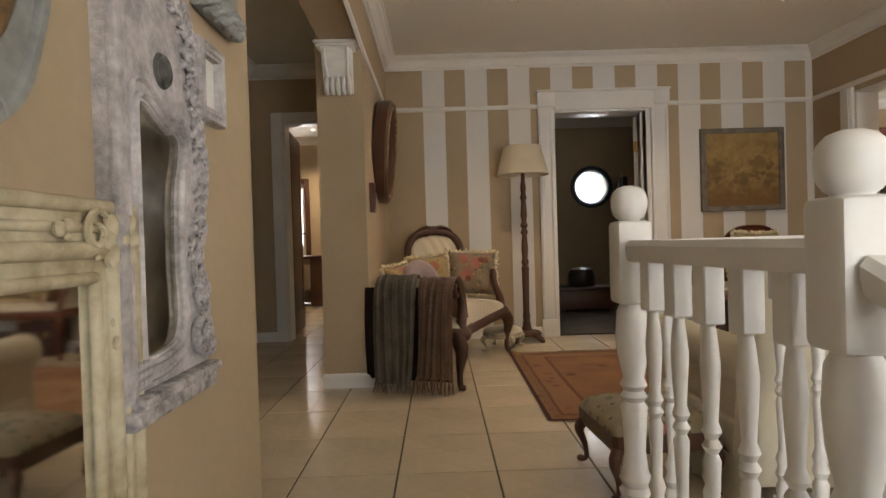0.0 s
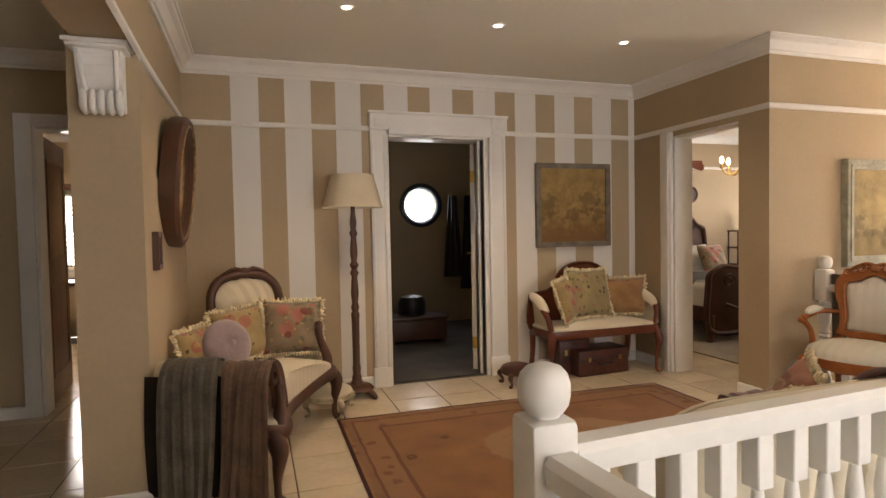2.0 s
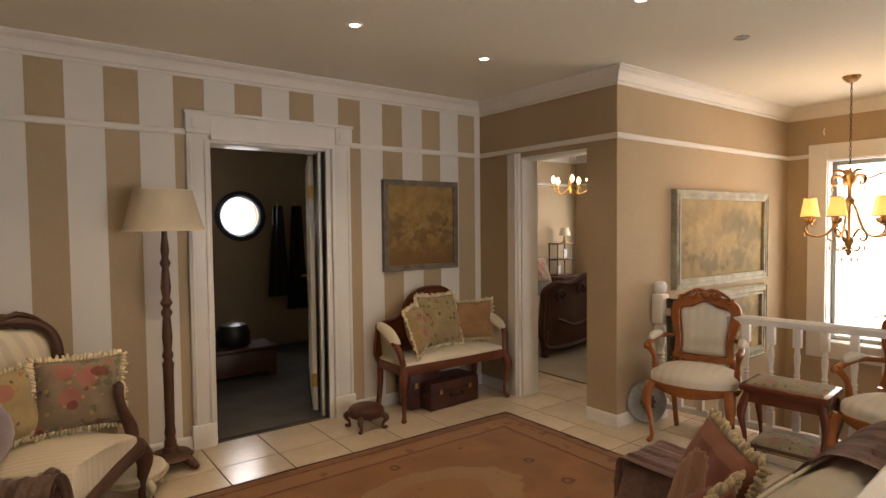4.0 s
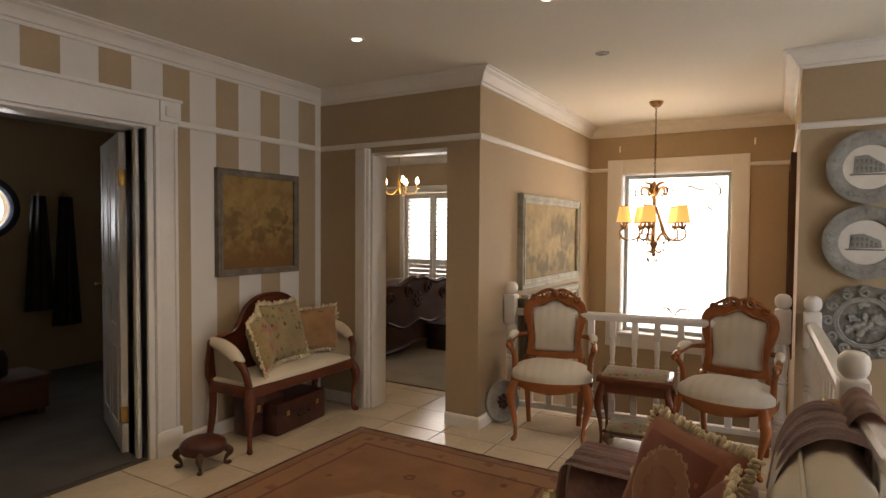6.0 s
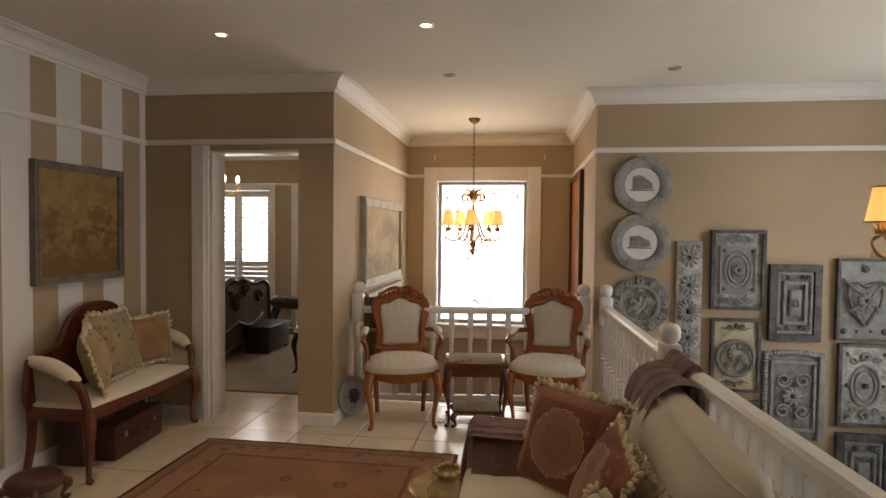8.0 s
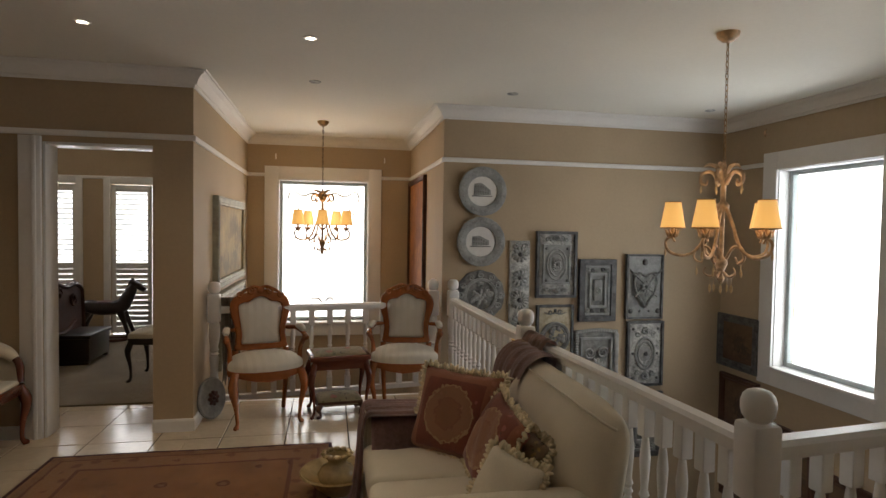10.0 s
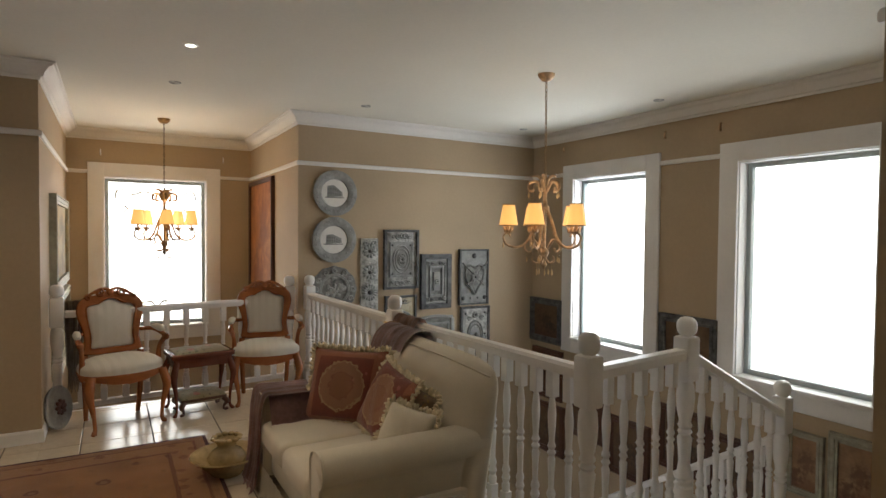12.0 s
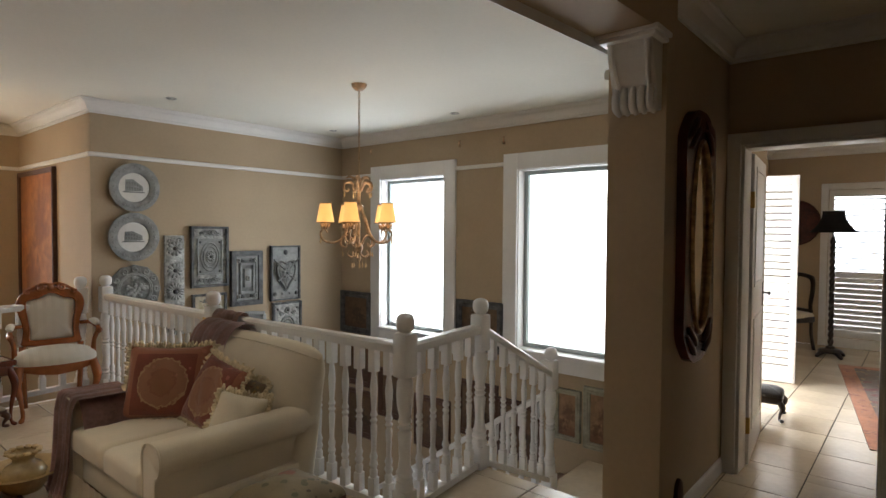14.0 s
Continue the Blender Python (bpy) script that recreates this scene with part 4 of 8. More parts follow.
def drape(path, width, folds, amp, mat, name, label, turn=0.0, at=(0, 0, 0), thick=0.006, fringe=0.0, seed=3, nu=44, flare=0.0):
    """A cloth that hangs over a support: path rows (y, z) across it, width along x, with hanging folds."""
    c = tagged(new(name), label, "throw", "knitted throws")
    c.matrix_world = pose(*at, 0, 0, turn)
    p = spline([(0, y, z) for y, z in path], 6)
    k = len(p) - 1
    rnd = random.Random(seed)
    ph = [rnd.uniform(0, 6.3) for _ in range(4)]
    low = min(q.z for q in p)
    top = max(q.z for q in p)

    def f(u, v):
        i = min(int(v * k), k - 1)
        q = p[i].lerp(p[i + 1], v * k - i)
        t = (p[min(i + 2, k)] - p[max(i - 1, 0)]).normalized()
        nrm = Vector((0, -t.z, t.y))
        hang = 0.25 + 0.75 * (top - q.z) / (top - low)
        w = amp * hang * (math.sin(2 * math.pi * folds * u + ph[0] + 0.6 * math.sin(3 * v + ph[1])) + 0.5 * math.sin(2 * math.pi * folds * 2.3 * u + ph[2]))
        x = (u - 0.5) * width * (1 - 0.10 * hang + flare * hang) + 0.012 * math.sin(5 * v + ph[3] + 4 * u)
        return Vector((x, q.y, q.z)) + nrm * (w + amp * 0.9)
    part("cloth", sheet(f, nu, 40, thick), mat, c, sharp=80)
    if fringe:
        bm = bmesh.new()
        for kk in range(int(width / 0.012)):
            u = (kk + 0.5) / int(width / 0.012)
            a = f(u, 1.0)
            b = a + Vector((rnd.uniform(-0.02, 0.02), rnd.uniform(-0.02, 0.01), -fringe * rnd.uniform(0.7, 1.1)))
            b.z = max(b.z, 0.006 - at[2])
            tube(bm, [a + Vector((0, 0, 0.01)), (a + b) / 2 + Vector((rnd.uniform(-0.008, 0.008), 0, 0)), b], [0.0045, 0.005, 0.003], 5)
        part("fringe", bm, mat, c, sharp=80)
    return c


# ---- furniture of the upper hall ----
def rug_material():
    m = material("worn oriental rug", (0.47, 0.235, 0.095), 0.95, vary=0.16, scale=3.5, fine=150, bump=0.4, bump_scale=300, sheen=0.2)
    n, ln, b = nodes_of(m)
    base = b.inputs["Base Color"].links[0].from_socket
    tc, sep = n.new("ShaderNodeTexCoord"), n.new("ShaderNodeSeparateXYZ")
    ln.new(tc.outputs["Object"], sep.inputs[0])
    ax, ay = (math_node(n, ln, "ABSOLUTE", sep.outputs[k]) for k in (0, 1))
    edge = math_node(n, ln, "MINIMUM", math_node(n, ln, "SUBTRACT", 1.265, ax), math_node(n, ln, "SUBTRACT", 0.86, ay))
    wob = n.new("ShaderNodeTexNoise")
    wob.inputs["Scale"].default_value = 9
    ln.new(tc.outputs["Object"], wob.inputs["Vector"])
    edge_w = math_node(n, ln, "ADD", edge, math_node(n, ln, "MULTIPLY", math_node(n, ln, "SUBTRACT", wob.outputs[0], 0.5), 0.02))

    def motif(scale, size, cover, ch):
        v, off = n.new("ShaderNodeTexVoronoi"), n.new("ShaderNodeVectorMath")
        v.inputs["Scale"].default_value, v.inputs["Randomness"].default_value = scale, 0.55
        w2 = n.new("ShaderNodeTexNoise")
        w2.inputs["Scale"].default_value = scale * 4
        ln.new(tc.outputs["Object"], w2.inputs["Vector"])
        off.operation = "MULTIPLY_ADD"
        ln.new(w2.outputs["Color"], off.inputs[0])
        off.inputs[1].default_value = (0.05, 0.05, 0)
        ln.new(tc.outputs["Object"], off.inputs[2])
        ln.new(off.outputs[0], v.inputs["Vector"])
        s = n.new("ShaderNodeSeparateColor")
        ln.new(v.outputs["Color"], s.inputs[0])
        return math_node(n, ln, "MULTIPLY", math_node(n, ln, "LESS_THAN", v.outputs["Distance"], size), math_node(n, ln, "LESS_THAN", s.outputs[ch], cover))
    c = base
    ell = math_node(n, ln, "SQRT", math_node(n, ln, "ADD", math_node(n, ln, "POWER", math_node(n, ln, "DIVIDE", sep.outputs[0], 0.52), 2.0), math_node(n, ln, "POWER", math_node(n, ln, "DIVIDE", sep.outputs[1], 0.36), 2.0)))
    ell = math_node(n, ln, "ADD", ell, math_node(n, ln, "MULTIPLY", math_node(n, ln, "SUBTRACT", wob.outputs[0], 0.5), 0.35))
    c = mix_color(n, ln, math_node(n, ln, "MULTIPLY", math_node(n, ln, "LESS_THAN", ell, 1.0), 0.75), c, (0.56, 0.36, 0.19))
    c = mix_color(n, ln, math_node(n, ln, "MULTIPLY", math_node(n, ln, "LESS_THAN", ell, 0.62), 0.7), c, (0.50, 0.26, 0.11))
    c = mix_color(n, ln, math_node(n, ln, "MULTIPLY", motif(4.2, 0.16, 0.6, 0), 0.75), c, (0.19, 0.06, 0.03))
    c = mix_color(n, ln, math_node(n, ln, "MULTIPLY", motif(4.2, 0.075, 0.6, 0), 0.8), c, (0.42, 0.24, 0.12))
    c = mix_color(n, ln, math_node(n, ln, "MULTIPLY", motif(11, 0.16, 0.35, 1), 0.4), c, (0.20, 0.13, 0.06))
    band = math_node(n, ln, "LESS_THAN", edge_w, 0.245)
    border = mix_color(n, ln, math_node(n, ln, "MULTIPLY", motif(9, 0.27, 0.8, 2), 0.65), (0.50, 0.27, 0.125), (0.25, 0.07, 0.035))
    c = mix_color(n, ln, math_node(n, ln, "MULTIPLY", band, 0.85), c, border)
    for at, wd, col in ((0.245, 0.012, (0.20, 0.05, 0.03)), (0.085, 0.010, (0.20, 0.05, 0.03)), (0.06, 0.02, (0.40, 0.22, 0.11))):
        near = math_node(n, ln, "LESS_THAN", math_node(n, ln, "ABSOLUTE", math_node(n, ln, "SUBTRACT", edge_w, at)), wd)
        c = mix_color(n, ln, math_node(n, ln, "MULTIPLY", near, 0.7), c, col)
    c = mix_color(n, ln, math_node(n, ln, "LESS_THAN", edge, 0.022), c, (0.085, 0.012, 0.010))
    ln.new(c, b.inputs["Base Color"])
    return m


def rug():
    g = sheet(lambda u, v: Vector(((u - 0.5) * 2.53, (v - 0.5) * 1.72, 0.006 + 0.0015 * math.sin(14 * u) * math.sin(11 * v))), 40, 28, 0.006)
    r = link_mesh("rug", g, rug_material())
    r.location = (1.775, 3.515, 0)
    r.rotation_euler = (0, 0, radians(-0.5))
    return tagged(r, "worn rust-red oriental rug with a pale medallion", "rug")


rug()


def armchair(at, turn):
    c = thing("armchair", at, "carved mahogany armchair in cream striped damask", "armchair", "pair of carved armchairs", turn)
    outer = closed_curve([(0.0, 0.975), (0.05, 0.966), (0.10, 0.945), (0.16, 0.935), (0.213, 0.895), (0.232, 0.835), (0.224, 0.77), (0.202, 0.70), (0.19, 0.62), (0.197, 0.55), (0.19, 0.50), (0.0, 0.492)], 4)
    inner = closed_curve([(0.0, 0.912), (0.045, 0.898), (0.085, 0.872), (0.13, 0.866), (0.163, 0.843), (0.163, 0.78), (0.152, 0.70), (0.144, 0.62), (0.149, 0.565), (0.138, 0.543), (0.07, 0.540), (0.0, 0.540)], 4)
    lean = Matrix.Translation((0, 0.165, 0.0)) @ Matrix.Translation((0, 0, 0.5)) @ Matrix.Rotation(radians(-9), 4, "X") @ Matrix.Translation((0, 0, -0.5))
    bm = ring_board(bmesh.new(), outer, inner, -0.020, 0.024)
    bmesh.ops.recalc_face_normals(bm, faces=bm.faces)
    bmesh.ops.bevel(bm, geom=[e for e in bm.edges if len(e.link_faces) == 2 and e.calc_face_angle() > 1.0], offset=0.011, segments=3, profile=0.5, affect="EDGES")
    tube(bm, [(x, -0.021, z) for x, z in shrink(inner, 1.04)], 0.006, 6, closed=True)
    bmesh.ops.transform(bm, matrix=lean, verts=bm.verts)
    part("back_frame", bm, M_HONEY, c, sharp=60)
    bm = pad(shrink(inner, 1.0), 0.004, 0.030, back=0.02)
    bmesh.ops.transform(bm, matrix=lean, verts=bm.verts)
    part("backrest", bm, M_CHAIRCLOTH, c, sharp=60)
    bm = bmesh.new()
    for s in (-1, 1):
        scroll(bm, s * 0.075, 0.957, 0.032, -0.024, 1.3, s, 0.011, math.pi / 2)
        scroll(bm, s * 0.155, 0.925, 0.026, -0.024, 1.2, -s, 0.009, 0.6)
        tube(bm, spline([(0, -0.012, 0.975), (s * 0.05, -0.014, 0.990), (s * 0.11, -0.012, 0.965), (s * 0.18, -0.008, 0.925)], 5), [0.016, 0.013, 0.014, 0.006], 6)
    lump(bm, (0, -0.022, 0.962), 0.026, (1.1, 0.8, 1.1))
    bmesh.ops.transform(bm, matrix=lean, verts=bm.verts)
    part("crest", bm, M_HONEY, c, "carved mahogany crest", sharp=60)
    n = 36
    seat = []
    for k in range(n):
        a = 2 * math.pi * k / n
        ca, sa = math.cos(a), math.sin(a)
        x = 0.275 * math.copysign(abs(ca) ** 0.55, ca) * (1 - 0.10 * (sa > 0) * sa)
        y = 0.22 * math.copysign(abs(sa) ** 0.6, sa) - 0.02
        if sa < -0.3:
            y -= 0.018 * math.cos(3.3 * x / 0.275 * 1.0)
        seat.append((x, y))
    bm = pad(seat, 0.0, 0.080, back=0.045)
    bmesh.ops.transform(bm, matrix=Matrix.Translation((0, 0, 0.435)) @ Matrix.Rotation(radians(-90), 4, "X"), verts=bm.verts)
    part("seat", bm, M_CHAIRCLOTH, c, sharp=60)
    bm = bmesh.new()
    outer = shrink(seat, 1.0)
    top = [[bm.verts.new((x * s, y * s, z - (0.022 * math.cos(9 * x) if z < 0.4 and y < -0.1 else 0))) for x, y in outer] for s, z in ((0.99, 0.408), (1.02, 0.402), (1.02, 0.375), (0.98, 0.352), (0.9, 0.36))]
    for a, b in zip(top, top[1:]):
        for i in range(n):
            bm.faces.new((a[i], a[(i + 1) % n], b[(i + 1) % n], b[i]))
    part("seat_rail", bm, M_HONEY, c, "carved mahogany seat rail", sharp=50)
    for s in (-1, 1):
        part("leg", cabriole(bmesh.new(), (s * 0.235, -0.20, 0.40), (s * 0.225, -0.235, 0), 0.030, 0.013, (s * 0.7, -0.7)), M_HONEY, c, sharp=60)
        part("leg", tube(bmesh.new(), spline([(s * 0.195, 0.16, 0.50), (s * 0.192, 0.155, 0.25), (s * 0.18, 0.185, 0.0)], 5), [0.024, 0.02, 0.017], 8), M_HONEY, c, sharp=60)
        bm = tube(bmesh.new(), spline([(s * 0.205, 0.19, 0.655), (s * 0.26, 0.08, 0.665), (s * 0.285, -0.06, 0.645), (s * 0.285, -0.13, 0.625)], 6), [0.016, 0.017, 0.018, 0.026], 8)
        tube(bm, spline([(s * 0.285, -0.125, 0.625), (s * 0.262, -0.06, 0.54), (s * 0.255, -0.05, 0.40)], 5), [0.02, 0.016, 0.022], 8)
        lump(bm, (s * 0.287, -0.145, 0.625), 0.026, (0.8, 0.9, 0.9))
        part("arm", bm, M_HONEY, c, sharp=60)
        bm = tube(bmesh.new(), spline([(s * 0.258, 0.085, 0.683), (s * 0.278, 0.0, 0.682), (s * 0.285, -0.075, 0.665)], 5), [0.012, 0.026, 0.028, 0.014], 10)
        part("arm_pad", bm, M_CHAIRCLOTH, c, sharp=60)
    return c


armchair((3.67, 3.156, 0), -75)
armchair((3.792, 2.049, 0), -100)


def small_table(at, turn):
    t = thing("side_table", at, "small red mahogany table with a needlepoint top", "table", "", turn)
    part("tabletop", boxed((-0.235, -0.17, 0.44), (0.235, 0.17, 0.478), bevel=0.01), M_MAHOG, t)
    part("apron", boxed((-0.215, -0.15, 0.37), (0.215, 0.15, 0.44), bevel=0.006), M_MAHOG, t)
    part("needlepoint_top", pad([(x * 0.205, y * 0.14) for x, y in ((-1, -1), (0, -1), (1, -1), (1, 0), (1, 1), (0, 1), (-1, 1), (-1, 0))], 0, 0.03, m=Matrix.Translation((0, 0, 0.477)) @ Matrix.Rotation(radians(-90), 4, "X")), M_STOOLTOP, t, "needlepoint floral padded top")
    for sx in (-1, 1):
        for sy in (-1, 1):
            part("leg", cabriole(bmesh.new(), (sx * 0.195, sy * 0.13, 0.42), (sx * 0.205, sy * 0.145, 0), 0.024, 0.010, (sx * 0.7, sy * 0.7)), M_MAHOG, t, sharp=60)
    return t


small_table((3.72, 2.595, 0), -83)


def footstool(at, turn, w, d, h, cloth, wood, label, round_top=False, group=""):
    s = thing("footstool", at, label, "footstool", group, turn)
    ol = oval(0, 0, w / 2, d / 2, 28) if round_top else [(x * w / 2, y * d / 2) for x, y in ((-1, -0.92), (-0.92, -1), (0, -1), (0.92, -1), (1, -0.92), (1, 0), (1, 0.92), (0.92, 1), (0, 1), (-0.92, 1), (-1, 0.92), (-1, 0))]
    lay = Matrix.Rotation(radians(-90), 4, "X")
    part("cushion_top", pad(ol, 0, h * 0.26, back=0.03, m=Matrix.Translation((0, 0, h * 0.74)) @ lay), cloth, s, sharp=60)
    bm = bmesh.new()
    a = [[bm.verts.new((x * q, y * q, z)) for x, y in ol] for q, z in ((0.9, h * 0.74), (1.01, h * 0.735), (1.01, h * 0.62), (0.95, h * 0.52), (0.8, h * 0.55))]
    for p, q in zip(a, a[1:]):
        for i in range(len(ol)):
            bm.faces.new((p[i], p[(i + 1) % len(ol)], q[(i + 1) % len(ol)], q[i]))
    part("frame", bm, wood, s)
    for sx in (-1, 1):
        for sy in (-1, 1):
            k = 0.62 if round_top else 0.84
            part("leg", cabriole(bmesh.new(), (sx * w / 2 * k, sy * d / 2 * k, h * 0.62), (sx * w / 2 * (k + 0.08), sy * d / 2 * (k + 0.08), 0), 0.02, 0.009, (sx * 0.7, sy * 0.7)), wood, s, sharp=60)
    return s


footstool((3.68, 2.59, 0), -83, 0.34, 0.24, 0.17, M_STOOLTOP, M_WALNUT, "low dark footstool with a needlepoint top under the table")
footstool((2.02, 4.74, 0), 0, 0.26, 0.26, 0.18, M_REDLEATHER, M_WALNUT, "small round red leather footstool beside the bench", True)
footstool((0.50, 4.60, 0), 66, 0.36, 0.32, 0.19, M_CREAM, M_CREAMFRAME, "low cream upholstered footstool under the chaise", True)
footstool((0.735, 2.0, 0), 4, 0.38, 0.38, 0.30, M_STOOLTOP, M_WALNUT, "dark footstool with a floral needlepoint top beside the sofa")


def bench():
    b = thing("settee", (2.80, 4.86, 0), "mahogany settee with an arched back and cream seat", "settee")
    half = [(0.0, 0.945), (0.11, 0.935), (0.20, 0.89), (0.255, 0.82), (0.285, 0.755), (0.34, 0.715), (0.42, 0.70), (0.505, 0.685), (0.52, 0.64), (0.52, 0.40), (0.26, 0.36), (0.0, 0.36)]
    ol = closed_curve(half, 4)
    part("backrest", prism(bmesh.new(), ol, 0.15, 0.185, 0.006), M_MAHOG, b, "arched mahogany back panel")
    bm = tube(bmesh.new(), [(x, 0.155, z) for x, z in ol[:len(ol)]], 0.014, 6, closed=True)
    part("back_rim", bm, M_MAHOG, b, sharp=60)
    lay = Matrix.Rotation(radians(-90), 4, "X")
    seat = [(-0.49, -0.20), (-0.25, -0.215), (0, -0.22), (0.25, -0.215), (0.49, -0.20), (0.50, 0), (0.50, 0.15), (0, 0.15), (-0.50, 0.15), (-0.50, 0)]
    part("seat", pad(seat, 0, 0.05, back=0.04, m=Matrix.Translation((0, 0, 0.425)) @ lay), M_CREAM, b, sharp=60)
    bm = boxed((-0.515, -0.225, 0.345), (0.515, -0.195, 0.415), bevel=0.008)
    box(bm, (-0.52, -0.2, 0.345), (-0.495, 0.16, 0.415), bevel=0.006), box(bm, (0.495, -0.2, 0.345), (0.52, 0.16, 0.415), bevel=0.006)
    part("seat_rail", bm, M_MAHOG, b)
    for s in (-1, 1):
        part("leg", cabriole(bmesh.new(), (s * 0.495, -0.195, 0.40), (s * 0.515, -0.215, 0), 0.032, 0.015, (s * 0.6, -0.8)), M_MAHOG, b, sharp=60)
        part("leg", tube(bmesh.new(), spline([(s * 0.49, 0.165, 0.42), (s * 0.49, 0.17, 0.2), (s * 0.49, 0.21, 0)], 4), [0.028, 0.024, 0.02], 8), M_MAHOG, b, sharp=60)
        arm = spline([(s * 0.50, 0.15, 0.66), (s * 0.53, 0.0, 0.645), (s * 0.545, -0.12, 0.60), (s * 0.53, -0.185, 0.53), (s * 0.505, -0.20, 0.42)], 6)
        part("arm", tube(bmesh.new(), arm, [0.02, 0.022, 0.026, 0.024, 0.024], 8), M_MAHOG, b, sharp=60)

        def side(u, v, s=s, arm=arm):
            q = arm[min(int(u * (len(arm) - 1)), len(arm) - 1)]
            return Vector((s * 0.475 + (q.x - s * 0.475) * v, q.y, 0.42 + (q.z + 0.012 - 0.42) * v + 0.0))
        bm = sheet(side, 18, 6, 0.05)
        part("arm_upholstery", bm, M_CREAM, b, sharp=80)
        bm = tube(bmesh.new(), [q + Vector((-s * 0.01, 0.012, 0.012)) for q in arm[:17]], [0.034, 0.042, 0.046, 0.042, 0.03], 10)
        part("arm_roll", bm, M_CREAM, b, sharp=80)
    return b


bench()
cushion((2.58, 4.78, 0.485), (0.38, 0.36, 0.14), M_FLORAL_B, "golden tasselled cushion on the settee", 38, -16, -6, M_FRINGE, seed=2)
cushion((2.78, 4.79, 0.49), (0.44, 0.42, 0.14), M_FLORAL_C, "olive floral tapestry cushion with a cream fringe", 10, -17, 2, M_FRINGE, seed=3)
cushion((3.12, 4.86, 0.485), (0.46, 0.33, 0.14), M_OLDGOLD, "rust-gold brocade cushion with a cream fringe", -14, -15, 0, M_FRINGE, seed=4)


def suitcase(at, size, label, turn=0):
    w, d, h = size
    s = thing("suitcase", at, label, "suitcase", "old suitcases", turn)
    part("body", boxed((-w / 2, -d / 2, 0), (w / 2, d / 2, h), bevel=0.015), M_REDLEATHER, s)
    part("lid_seam", boxed((-w / 2 - 0.003, -d / 2 - 0.003, h * 0.62), (w / 2 + 0.003, d / 2 + 0.003, h * 0.66), bevel=0.002), M_BLACKLEATHER, s)
    for x in (-0.3 * w, 0.3 * w):
        part("clasp", boxed((x - 0.014, -d / 2 - 0.008, h * 0.56), (x + 0.014, -d / 2, h * 0.72), bevel=0.003), M_BRASS, s, "brass clasp")
    part("handle", tube(bmesh.new(), spline([(-0.06, -d / 2 - 0.002, h * 0.5), (-0.05, -d / 2 - 0.025, h * 0.44), (0.05, -d / 2 - 0.025, h * 0.44), (0.06, -d / 2 - 0.002, h * 0.5)], 5), 0.007, 8), M_BLACKLEATHER, s)
    return s


suitcase((2.83, 4.86, 0.0), (0.52, 0.26, 0.22), "dark red leather suitcase under the settee", 4)
suitcase((2.62, 4.93, 0.0), (0.30, 0.18, 0.30), "dark leather travel case under the settee", 0)


